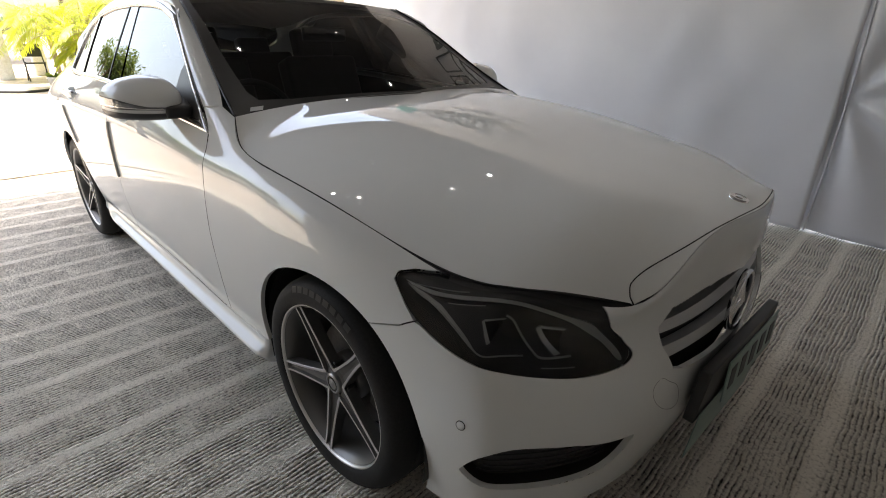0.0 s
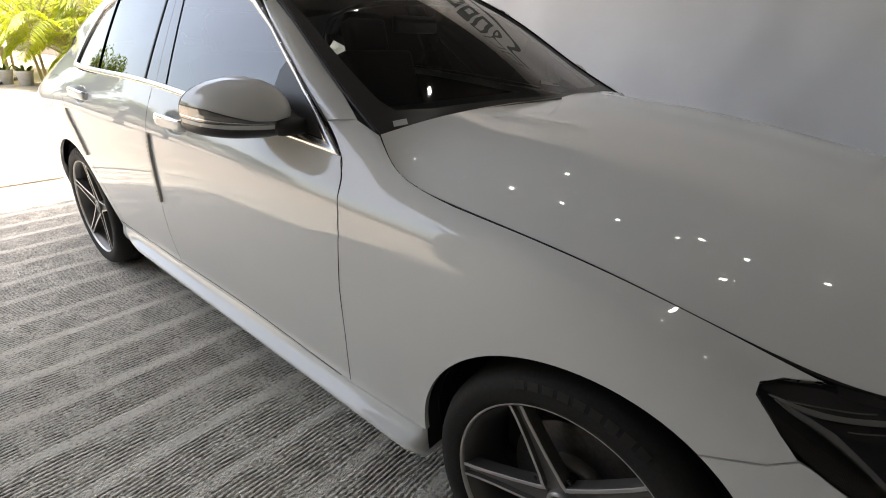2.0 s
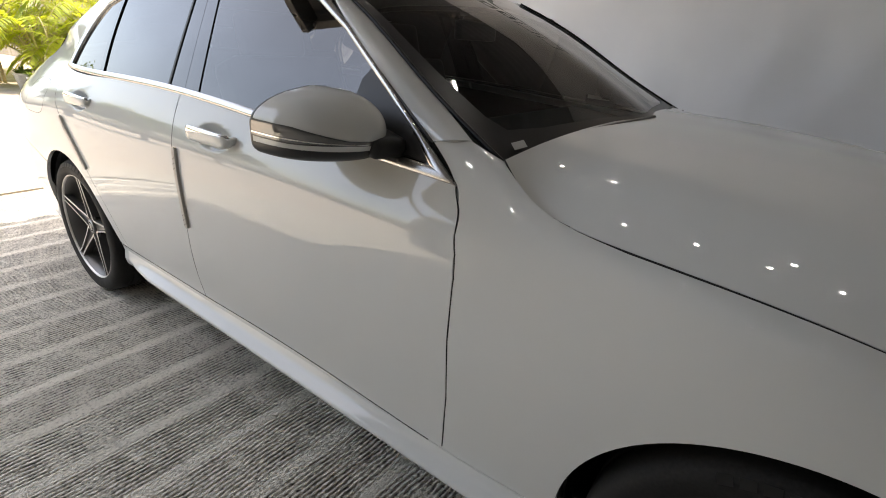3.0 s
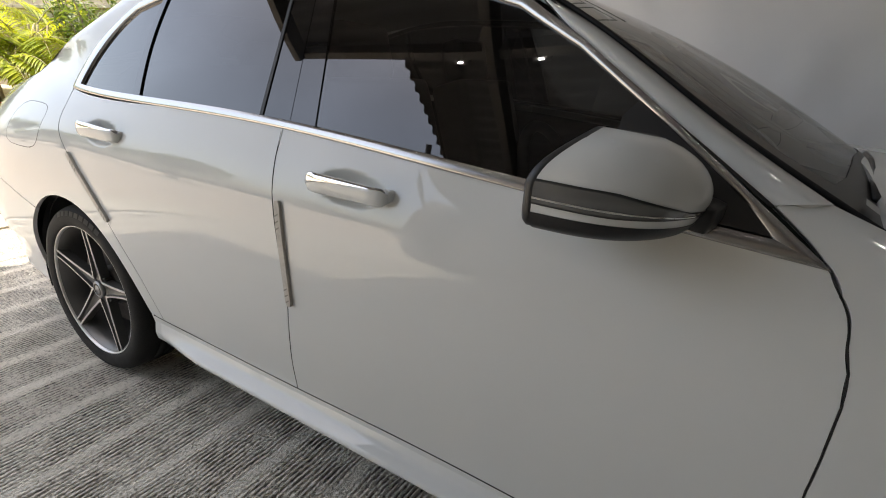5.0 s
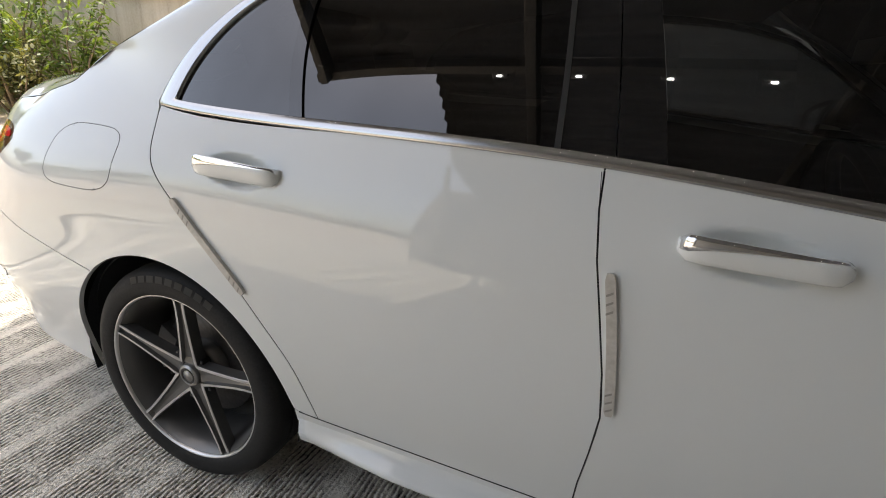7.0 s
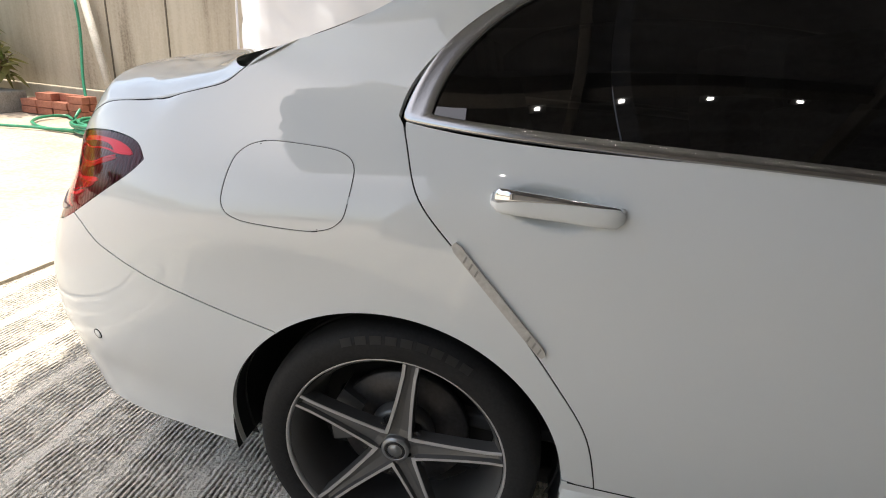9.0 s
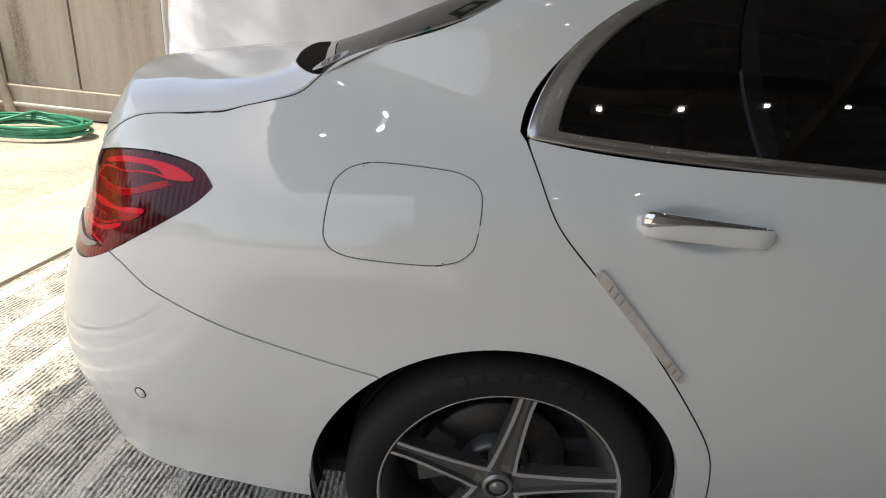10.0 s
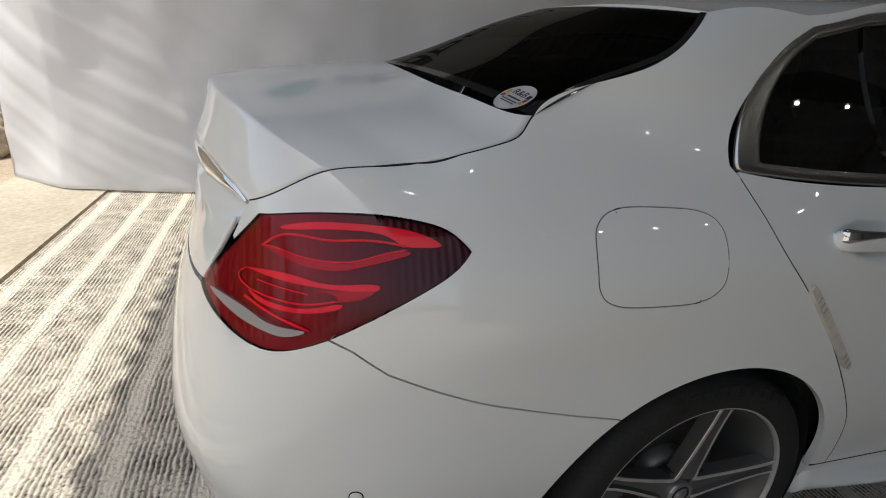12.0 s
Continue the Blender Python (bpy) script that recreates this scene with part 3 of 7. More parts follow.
def band(name, skin, outer, inner, material, parent, label, lift, side, n=420):
    """A raised strip of the surface between two closed outlines in (a, b), with turned-in edges."""
    def even(poly, m):
        p = np.array(poly + poly[:1], float)
        s = np.r_[0, np.cumsum(np.linalg.norm(np.diff(skin.at(p[:, 0], p[:, 1]), axis=0), axis=1))]
        t = np.linspace(0, s[-1], m, endpoint=False)
        return np.stack([np.interp(t, s, p[:, 0]), np.interp(t, s, p[:, 1])], 1)
    out, inn = even(outer, n), even(inner, 6 * n)
    o3, i3 = skin.at(out[:, 0], out[:, 1]), skin.at(inn[:, 0], inn[:, 1])
    inn = inn[np.linalg.norm(o3[:, None] - i3[None], axis=2).argmin(1)]
    rows = []
    for f, drop in ((0, .012), (0, .0015), (.06, 0), (.35, -.0012), (.65, -.0012), (.94, 0), (1, .0015), (1, .012)):
        ab = out + (inn - out) * f
        rows.append(skin.at(ab[:, 0], ab[:, 1]) + skin.normal(ab[:, 0], ab[:, 1]) * (lift - drop))
    bm = bmesh.new()
    rings = [[bm.verts.new((x, y * side, z)) for x, y, z in row] for row in rows]
    for u, w in zip(rings, rings[1:]):
        for k in range(n):
            bm.faces.new((u[k], u[(k + 1) % n], w[(k + 1) % n], w[k]))
    bmesh.ops.remove_doubles(bm, verts=bm.verts, dist=.0002)
    bmesh.ops.recalc_face_normals(bm, faces=bm.faces)
    return part(name, bm, material, parent, label)


def curve2(points, n=40, closed=False):
    """A smooth row of (a, b) through the given ones."""
    p = np.array(points, float)
    if closed:
        m = len(p)
        p = np.concatenate([p[-3:], p, p[:4]])
        t = np.linspace(3, 3 + m, n, endpoint=False)
        return [tuple(v) for v in bend(p, t)]
    return [tuple(v) for v in bend(p, np.linspace(0, len(p) - 1, n))]


# ---- the car's lines, from the sill up to the roof rail; stations from the nose round the right side to the tail ----
SILL = [(2.16, 0, .20), (2.15, -.33, .20), (2.09, -.60, .20), (1.98, -.765, .20), (1.85, -.83, .20), (1.42, -.84, .20), (1.02, -.845, .20), (.68, -.85, .195), (.2, -.85, .21),
        (-.36, -.85, .225), (-.9, -.85, .245), (-1.42, -.85, .25), (-1.83, -.845, .25), (-2.1, -.82, .25), (-2.3, -.74, .25), (-2.43, -.56, .25), (-2.49, -.30, .25), (-2.51, 0, .25)]
CREASE = [(2.20, 0, .34), (2.185, -.33, .34), (2.12, -.61, .34), (2.0, -.785, .34), (1.86, -.85, .34), (1.42, -.868, .33), (1.02, -.87, .31), (.68, -.87, .305), (.2, -.872, .335),
          (-.36, -.874, .345), (-.9, -.875, .355), (-1.42, -.875, .36), (-1.83, -.868, .37), (-2.1, -.845, .38), (-2.32, -.765, .38), (-2.46, -.58, .38), (-2.525, -.3, .38), (-2.545, 0, .38)]
FLANK = [(2.215, 0, .48), (2.195, -.33, .48), (2.13, -.62, .48), (2.01, -.79, .48), (1.87, -.858, .48), (1.42, -.893, .52), (1.02, -.897, .51), (.68, -.896, .5), (.2, -.9, .51),
         (-.36, -.905, .52), (-.9, -.905, .53), (-1.42, -.905, .54), (-1.83, -.895, .53), (-2.1, -.878, .5), (-2.33, -.79, .5), (-2.47, -.6, .5), (-2.53, -.3, .5), (-2.55, 0, .5)]
WAIST = [(2.21, 0, .6), (2.185, -.33, .6), (2.08, -.6, .6), (1.95, -.765, .62), (1.83, -.835, .64), (1.42, -.9, .72), (1.02, -.905, .71), (.68, -.903, .70), (.2, -.907, .70),
         (-.36, -.912, .71), (-.9, -.912, .73), (-1.42, -.91, .75), (-1.84, -.9, .73), (-2.08, -.877, .70), (-2.3, -.80, .68), (-2.44, -.605, .66), (-2.51, -.3, .65), (-2.53, 0, .65)]
SHOULDER = [(2.2, 0, .74), (2.17, -.33, .71), (2.065, -.56, .67), (1.93, -.715, .70), (1.80, -.80, .72), (1.42, -.875, .84), (1.02, -.885, .86), (.68, -.885, .87), (.2, -.888, .885),
            (-.36, -.893, .9), (-.9, -.893, .91), (-1.42, -.892, .93), (-1.84, -.875, .92), (-2.07, -.84, .90), (-2.24, -.765, .86), (-2.40, -.59, .80), (-2.47, -.3, .80), (-2.485, 0, .8)]
BELT = [(2.208, 0, .880), (2.167, -.29, .855), (2.110, -.486, .735), (1.945, -.645, .764), (1.775, -.743, .781), (1.42, -.816, .875), (1.02, -.83, .925), (.70, -.832, .968), (.2, -.837, 1.003),
        (-.36, -.834, 1.043), (-.9, -.83, 1.052), (-1.45, -.795, 1.06), (-1.848, -.69, 1.125), (-2.03, -.717, 1.042), (-2.2, -.69, 1.015), (-2.33, -.61, .945), (-2.44, -.3, .95), (-2.46, 0, .95)]
PILLAR = [(2.12, 0, .885), (2.09, -.30, .86), (2.02, -.45, .79), (1.87, -.56, .83), (1.72, -.64, .85), (1.38, -.68, .93), (.93, -.727, .972), (.405, -.755, 1.172), (.05, -.749, 1.2),
          (-.38, -.747, 1.22), (-.89, -.742, 1.22), (-1.36, -.725, 1.2), (-1.64, -.69, 1.222), (-1.98, -.63, 1.10), (-2.18, -.58, 1.05), (-2.33, -.50, 1.0), (-2.43, -.28, 1.0), (-2.45, 0, 1.0)]
RAIL = [(2.05, 0, .895), (2.03, -.27, .875), (1.95, -.40, .82), (1.81, -.48, .87), (1.66, -.54, .89), (1.30, -.58, .95), (.80, -.66, 1.05), (.115, -.664, 1.370), (-.16, -.638, 1.424),
        (-.42, -.628, 1.44), (-.88, -.628, 1.428), (-1.2, -.65, 1.364), (-1.45, -.605, 1.345), (-1.88, -.53, 1.15), (-2.12, -.48, 1.09), (-2.3, -.42, 1.06), (-2.41, -.25, 1.05), (-2.43, 0, 1.05)]
SIDE = Skin([SILL, CREASE, FLANK, WAIST, SHOULDER, BELT, PILLAR, RAIL], mirrored=True)
GLASS = Raised([BELT[7:13], PILLAR[7:13], RAIL[7:13]], first=7)

# hood: centre line and edge, from the windscreen to the nose
HOOD_MID = [(.815, 0, 1.058), (.96, 0, 1.052), (1.2, 0, 1.036), (1.5, 0, 1.0), (1.8, 0, .955), (2.02, 0, .922), (2.208, 0, .880)]
HOOD_EDGE = [(.772, -.762, 1.021), (.87, -.802, .955), (1.05, -.829, .924), (1.42, -.815, .875), (1.775, -.742, .781), (1.965, -.63, .764), (2.10, -.50, .735)]


def fan(middle, edge, power, n=7, bow=1.0):
    """Lines from the middle line out to the edge line; the height falls away with the given powers."""
    mid, out = np.array(middle), np.array(edge)
    lines = []
    for k in range(n):
        s = k / (n - 1)
        row = mid + (out - mid) * s
        row[-1, 0] = mid[-1, 0] + (out[-1, 0] - mid[-1, 0]) * s ** bow
        row[:, 2] = mid[:, 2] + (out[:, 2] - mid[:, 2]) * s ** np.asarray(power)
        lines.append(row)
    return lines


def both(lines):
    """Half the lines, from the middle out, as lines across the whole car."""
    return [np.array(r) * (1, -1, 1) for r in lines[:0:-1]] + [np.array(r, float) for r in lines]


hood_lines = fan(HOOD_MID, HOOD_EDGE, [3.0, 3.8, 4.4, 4.4, 4.4, 4.2, 3.6], bow=1.8)
for k, row in enumerate(hood_lines):
    row[-1] = SIDE.at(2.04 * k / 6, 5.0)
HOOD = Skin(both(hood_lines))
# windscreen: across from the middle to the pillar, base first
SCREEN_MID = [(.87, 0, 1.035), (.62, 0, 1.185), (.32, 0, 1.33), (.0, 0, 1.45)]
SCREEN_EDGE = [(.762, -.757, 1.012), (.515, -.708, 1.145), (.26, -.655, 1.30), (-.01, -.605, 1.425)]
SCREEN = Skin(both(fan(SCREEN_MID, SCREEN_EDGE, [2.2] * 4, 6)))
ROOF = Skin(both(fan([(.0, 0, 1.45), (-.35, 0, 1.475), (-.8, 0, 1.473), (-1.2, 0, 1.44), (-1.5, 0, 1.385)],
                [(-.02, -.62, 1.422), (-.35, -.626, 1.441), (-.8, -.626, 1.434), (-1.18, -.648, 1.37), (-1.45, -.605, 1.345)], [2.4] * 5, 6)))
BACKLIGHT = Skin(both(fan([(-1.985, 0, 1.183), (-1.82, 0, 1.25), (-1.66, 0, 1.325), (-1.5, 0, 1.385)],
                     [tuple(SIDE.at(12.0, b) - np.array((0, 0, .003))) for b in (5.0, 5.667, 6.333, 7.0)], [1.8] * 4, 6)))
def near(place, a, b):
    """The (a, b) of the body's point nearest to a place."""
    p = np.array([a, b], float)
    for _ in range(40):
        h, here = 1e-4, SIDE.at(*p)
        j = np.stack([(SIDE.at(p[0] + h, p[1]) - here) / h, (SIDE.at(p[0], p[1] + h) - here) / h], 1)
        p += np.clip(np.linalg.lstsq(j, np.array(place) - here, rcond=None)[0], -.2, .2)
    return tuple(p)


SEAM_LINE = [(-1.872, -.706, 1.096), (-1.90, -.711, 1.074), (-1.941, -.714, 1.060), (-1.985, -.716, 1.049), (-2.058, -.711, 1.037), (-2.131, -.702, 1.026), (-2.203, -.689, 1.015)]
BOOT_SEAM = [(12.0, 5.0)] + [near(p, 12.2 + .2 * k, 4.9) for k, p in enumerate(SEAM_LINE)]
SEAM_END = [(14.25, 5.0), (14.5, 5.0), (14.75, 5.0), (14.95, 4.98)]
# boot lid: the deck from the rear window to the lip, and the slanting face under the lip; rows of (y, x, z) from the middle out
LID_BASE = [(0, -1.991, 1.188), (-.2, -1.987, 1.178), (-.4, -1.966, 1.159), (-.5, -1.947, 1.149), (-.6, -1.922, 1.138), (-.66, -1.882, 1.125)]
LID_LIP = [(0, -2.444, 1.112), (-.15, -2.430, 1.105), (-.3, -2.396, 1.092), (-.4, -2.363, 1.082), (-.5, -2.325, 1.068), (-.58, -2.286, 1.051), (-.64, -2.246, 1.034)]
LID_LOW = [(0, -2.478, .985), (-.15, -2.465, .983), (-.3, -2.436, .978), (-.4, -2.407, .972), (-.5, -2.377, .967), (-.56, -2.354, .961)]


def row_line(points, end, n):
    """n places along a smooth row of (y, x, z), closed by an end place, evenly spread in length."""
    p = np.array([(x, y, z) for y, x, z in points] + [tuple(end)], float)
    fine = bend(p, np.linspace(0, len(p) - 1, 200))
    run = np.r_[0, np.cumsum(np.linalg.norm(np.diff(fine, axis=0), axis=1))]
    return np.stack([np.interp(np.linspace(0, run[-1], n), run, fine[:, k]) for k in range(3)], 1)


def patch(first, last, inner, outer):
    """A surface between two rows and their two end lines."""
    n, m = len(first), len(inner)
    u, w = np.linspace(0, 1, m)[:, None, None], np.linspace(0, 1, n)[None, :, None]
    flat = (1 - u) * (1 - w) * first[0] + (1 - u) * w * first[-1] + u * (1 - w) * last[0] + u * w * last[-1]
    return (1 - u) * first[None] + u * last[None] + (1 - w) * inner[:, None] + w * outer[:, None] - flat


def chain(points, n):
    p = np.array(points, float)
    run = np.r_[0, np.cumsum(np.linalg.norm(np.diff(p, axis=0), axis=1))]
    return np.stack([np.interp(np.linspace(0, run[-1], n), run, p[:, k]) for k in range(3)], 1)


LID_N = 44
seam3 = np.array([SIDE.at(*q) for q in BOOT_SEAM])
end3 = np.array([SIDE.at(*q) for q in [BOOT_SEAM[-1]] + SEAM_END])
lid_base, lid_lip, lid_low = row_line(LID_BASE, seam3[0], LID_N), row_line(LID_LIP, seam3[-1], LID_N), row_line(LID_LOW, end3[-1], LID_N)
deck_mid = lid_base[0] + (lid_lip[0] - lid_base[0]) * np.linspace(0, 1, 24)[:, None]
deck_mid[:, 2] += .008 * np.sin(np.pi * np.linspace(0, 1, 24)) ** 1.0
DECK = patch(lid_base, lid_lip, deck_mid, chain(seam3, 24))
face_mid = lid_lip[0] + (lid_low[0] - lid_lip[0]) * np.linspace(0, 1, 12)[:, None]
face_mid[:, 0] += .006 * np.sin(np.pi * np.linspace(0, 1, 12))
LIP_FACE = patch(lid_lip, lid_low, face_mid, chain(end3, 12))


def lid_bm():
    """The whole boot lid as one sheet: deck, a tight round lip, the face under it and the panel behind the chrome strip."""
    rows = list(DECK[:-1])
    a, c, b = DECK[-2] * .4 + DECK[-1] * .6, DECK[-1], LIP_FACE[1]
    rows += [a * (1 - t) ** 2 + c * 2 * t * (1 - t) + b * t * t for t in (0, .25, .5, .75)]
    rows += list(LIP_FACE[1:])
    low = LIP_FACE[-1]
    rows += [low + (.012, 0, -.004), low + (.012, 0, -.036)]
    around = np.linspace(17, 15.02, LID_N)
    rows += [SIDE.at(around, 0 * around + b) for b in (4.72, 4.6, 4.4, 4.2, 4.0, 3.9)]
    bm = bmesh.new()
    grid = [[bm.verts.new((x, -y, z)) for x, y, z in row[:0:-1]] + [bm.verts.new(tuple(p)) for p in row] for row in rows]
    for u, w in zip(grid, grid[1:]):
        for k in range(len(u) - 1):
            bm.faces.new((u[k], u[k + 1], w[k + 1], w[k]))
    for side in (0, -1):
        rim = [r[side] for r in grid]
        drop = [bm.verts.new((v.co.x, v.co.y * .985, v.co.z - .014)) for v in rim]
        for k in range(len(rim) - 1):
            bm.faces.new((rim[k], rim[k + 1], drop[k + 1], drop[k]))
    bmesh.ops.recalc_face_normals(bm, faces=bm.faces)
    if sum(f.normal.z for f in bm.faces) < 0:
        bmesh.ops.reverse_faces(bm, faces=bm.faces)
    return bm


def lip_strip_bm():
    """The chrome strip in the step under the lip, tapering to its ends."""
    bm, n = bmesh.new(), LID_N
    rows = []
    low = LIP_FACE[-1] * (1, .99, 1)
    full = np.concatenate([low[:0:-1] * (1, -1, 1), low])
    tall = np.clip((.60 - np.abs(full[:, 1])) / .22, .06, 1) ** .7 * .042
    for f, out in ((0, .002), (.08, -.006), (.5, -.009), (.92, -.006), (1, .002)):
        rows.append([bm.verts.new((x + out, y, z - .003 - h * f)) for (x, y, z), h in zip(full, tall)])
    for u, w in zip(rows, rows[1:]):
        for k in range(len(u) - 1):
            bm.faces.new((u[k], u[k + 1], w[k + 1], w[k]))
    bmesh.ops.recalc_face_normals(bm, faces=bm.faces)
    return bm


car = new("car")
tagged(car, "white four-door saloon car with tinted windows, parked on the concrete floor", "car")


def trace(points, start=(9.0, 3.0)):
    """(x, z) places seen from the side, as (a, b) on the body."""
    out, a, b = [], *start
    for x, z in points:
        a, b = SIDE.find(x, z, a, b)
        out.append((a, b))
    return out


def arch(cx, cz, r, n=40, lo=-12, hi=192):
    return [(cx + r * math.cos(radians(lo + (hi - lo) * k / (n - 1))), cz + r * math.sin(radians(lo + (hi - lo) * k / (n - 1)))) for k in range(n)]


# ---- body panels ----
def clear_glass(name, tint, gloss=1.0, ior=1.5):
    """A thin pane: tinted see-through, with a mirror coat by Fresnel."""
    m = bpy.data.materials.new(name)
    m.use_nodes = True
    nt = m.node_tree
    nt.nodes.remove(bsdf(m))
    see, shine, mix, fr = (nt.nodes.new(k) for k in ("ShaderNodeBsdfTransparent", "ShaderNodeBsdfGlossy", "ShaderNodeMixShader", "ShaderNodeFresnel"))
    see.inputs[0].default_value = (*tint, 1)
    shine.inputs["Color"].default_value = (gloss, gloss, gloss, 1)
    shine.inputs["Roughness"].default_value = 0.0
    fr.inputs[0].default_value = ior
    join(m, fr.outputs[0], mix.inputs[0])
    join(m, see.outputs[0], mix.inputs[1])
    join(m, shine.outputs[0], mix.inputs[2])
    join(m, mix.outputs[0], nt.nodes["Material Output"].inputs[0])
    return m


WINDOW = clear_glass("dark_tinted_window", (0.035, 0.037, 0.036), ior=1.8)
WINDOW_FRONT = clear_glass("tinted_front_window", (0.20, 0.205, 0.20), ior=1.8)
REAR_GLASS = clear_glass("dark_tinted_rear_window", (0.03, 0.033, 0.032), .5, 1.2)
SCREEN_GLASS = clear_glass("windscreen_glass", (0.34, 0.39, 0.385), 1.0, 1.20)
LENS = clear_glass("clear_lens", (0.93, 0.94, 0.94))
ARCH_F, ARCH_R = (1.425, .318, .385), (-1.435, .315, .385)


def arch_ab(spec, lo, hi, start, n=36):
    return trace(arch(*spec, n, lo, hi), start)


DOOR_FRONT = trace([(.704, .966), (.722, .935), (.741, .885), (.752, .84), (.757, .79), (.756, .72), (.754, .64), (.756, .56), (.755, .48), (.745, .38), (.735, .30)], (6.95, 4.9))
DOOR_MID = trace([(-.408, 1.044), (-.40, .98), (-.388, .90), (-.366, .80), (-.346, .7), (-.335, .61), (-.342, .52), (-.352, .43), (-.357, .332)], (9, 4.9))
DOOR_REAR = trace(curve2([(-1.462, 1.056), (-1.436, 1.0), (-1.412, .95), (-1.378, .908), (-1.325, .857), (-1.245, .778), (-1.161, .685), (-1.073, .575), (-1.02, .49), (-.99, .40), (-.975, .342)], 40), (11, 4.9))
LAMP_F = (curve2([(4.373, 4.007), (4.362, 4.334), (4.272, 4.66), (4.07, 4.93), (3.58, 5.0), (2.97, 5.0), (2.6, 5.0), (2.366, 5.0)], 27) + [(2.194, 4.63), (1.95, 4.18), (1.711, 3.737)]
          + curve2([(1.65, 3.5), (1.593, 3.239), (1.635, 3.047), (1.754, 2.947), (2.025, 2.877), (2.385, 2.872), (2.851, 2.91), (3.45, 3.01), (3.90, 3.10), (4.14, 3.254), (4.274, 3.52), (4.373, 4.007)], 34)[:-1])
LAMP_R_TOP = curve2([(14.74, 4.76), (14.09, 4.56), (13.67, 4.5), (13.36, 4.46), (13.08, 4.39), (12.8, 4.27), (12.62, 4.11)], 24)
LAMP_R_LOW = curve2([(12.62, 4.11), (12.81, 3.94), (13.24, 3.70), (13.67, 3.485)], 14)
LAMP_R_END = curve2([(13.67, 3.485), (13.98, 3.38), (14.28, 3.40), (14.65, 3.55), (14.93, 3.72), (15.07, 3.84)], 16)
LAMP_R_IN = curve2([(15.07, 3.84), (15.0, 4.17), (14.875, 4.51), (14.74, 4.76)], 10)
LAMP_R = LAMP_R_TOP + LAMP_R_LOW[1:] + LAMP_R_END[1:] + LAMP_R_IN[1:-1]
BUMPER_R = trace([(-2.205, .79), (-2.173, .768), (-2.12, .735), (-2.008, .695), (-1.893, .661), (-1.777, .632), (-1.69, .614)], (13.6, 3.5))
BUMPER_R[0] = LAMP_R_END[0]
FUEL = curve2(trace([(-1.663 + .129 * (abs(c) ** .55) * (1 if c > 0 else -1) + .012 * s, .925 + .075 * (abs(s) ** .55) * (1 if s > 0 else -1))
                     for c, s in [(math.cos(2 * math.pi * k / 28), math.sin(2 * math.pi * k / 28)) for k in range(28)]], (11.4, 4)), 84, True)
GRILLE_HALF = [(0, 3.72), (.45, 3.93), (.85, 4.02), (1.2, 4.03), (1.31, 3.7), (1.27, 3.1), (1.15, 2.5), (1.0, 2.35), (.55, 2.2), (0, 2.12)]
GRILLE = GRILLE_HALF + [(-a, b) for a, b in GRILLE_HALF[-2:0:-1]]
INTAKE = curve2([(3.79, 1.12), (3.51, 1.62), (2.86, 1.78), (2.24, 1.73)], 14) + curve2([(1.57, 1.47), (1.79, .95), (2.23, .78), (2.9, .76), (3.53, .9), (3.79, 1.12)], 18)[:-1]


arch_f_back = arch_ab(ARCH_F, 182, 57, (6.0, 1.1))
arch_f_front = arch_ab(ARCH_F, 57, -20, (4.5, 2.9), 24)
arch_r_back = arch_ab(ARCH_R, 130, 12, (11.6, 2.6), 36)
arch_r_rear = arch_ab(ARCH_R, 192, 130, (12, 1.2), 20)
HOOD_CORNER = [near(HOOD.at(k, 12.0), 6.1 + .1 * (2 - k), 5.1 + .3 * (2 - k)) for k in (1.7, 1.4, 1.1, .9, .7, .5, .3, .15, 0.0)]
JOINT_IN, JOINT_OUT = near((.694, -.766, 1.048), 6.53, 5.77), near((.617, -.815, 1.045), 6.97, 5.4)
fender = (curve2([(4.07, 4.93), (4.5, 5), (5, 5), (5.5, 5), (5.85, 5.0)], 20) + HOOD_CORNER + [JOINT_IN, JOINT_OUT, (6.99, 5.2), (7.0, 5.05)] + DOOR_FRONT + [(6.6, .98), (6.2, .98)] + arch_f_back
          + [(4.32, 3.0), (4.2, 3.26)] + [(4.274, 3.52), (4.373, 4.007), (4.362, 4.334), (4.272, 4.66)])
half_front = ([(0, 0), (1, 0), (2, 0), (3, 0), (3.6, 0)] + arch_f_front[::-1] + [(4.32, 3.0), (4.2, 3.26)] + [p for p in LAMP_F[30:][::-1] if p[0] < 4.15] + LAMP_F[26:30][::-1] + [(2.2, 5.0), (2.0, 5.0), (1.5, 5), (1, 5), (.5, 5), (0, 5)])
front_bumper = half_front + [(-a, b) for a, b in half_front[-2:0:-1]]
quarter = (DOOR_REAR[::-1] + curve2([(11.05, 5.05), (11.07, 5.33), (11.12, 5.83), (11.15, 6.22), (11.12, 6.6), (11.0, 6.85)], 16) + [(10.9, 7), (11.5, 7), (12, 7), (12, 6), (12, 5)]
           + BOOT_SEAM[1:] + [(14.25, 5.0), (14.5, 5.0), (14.75, 5.0), (14.95, 4.98), (14.97, 4.75), (14.945, 4.5), (14.9, 4.45), (14.85, 4.56)] + LAMP_R_TOP + LAMP_R_LOW[1:] + BUMPER_R[1:] + arch_r_back + [(10.275, 1.0)])
half_rear = ([(17, 0), (16, 0), (15, 0), (14, 0), (13, 0)] + [(12.55, 0)] + arch_r_rear + BUMPER_R[::-1] + LAMP_R_END[1:] + [(15.3, 3.85), (16, 3.86), (17, 3.86)])
rear_bumper = half_rear + [(34 - a, b) for a, b in half_rear[-2:0:-1]]
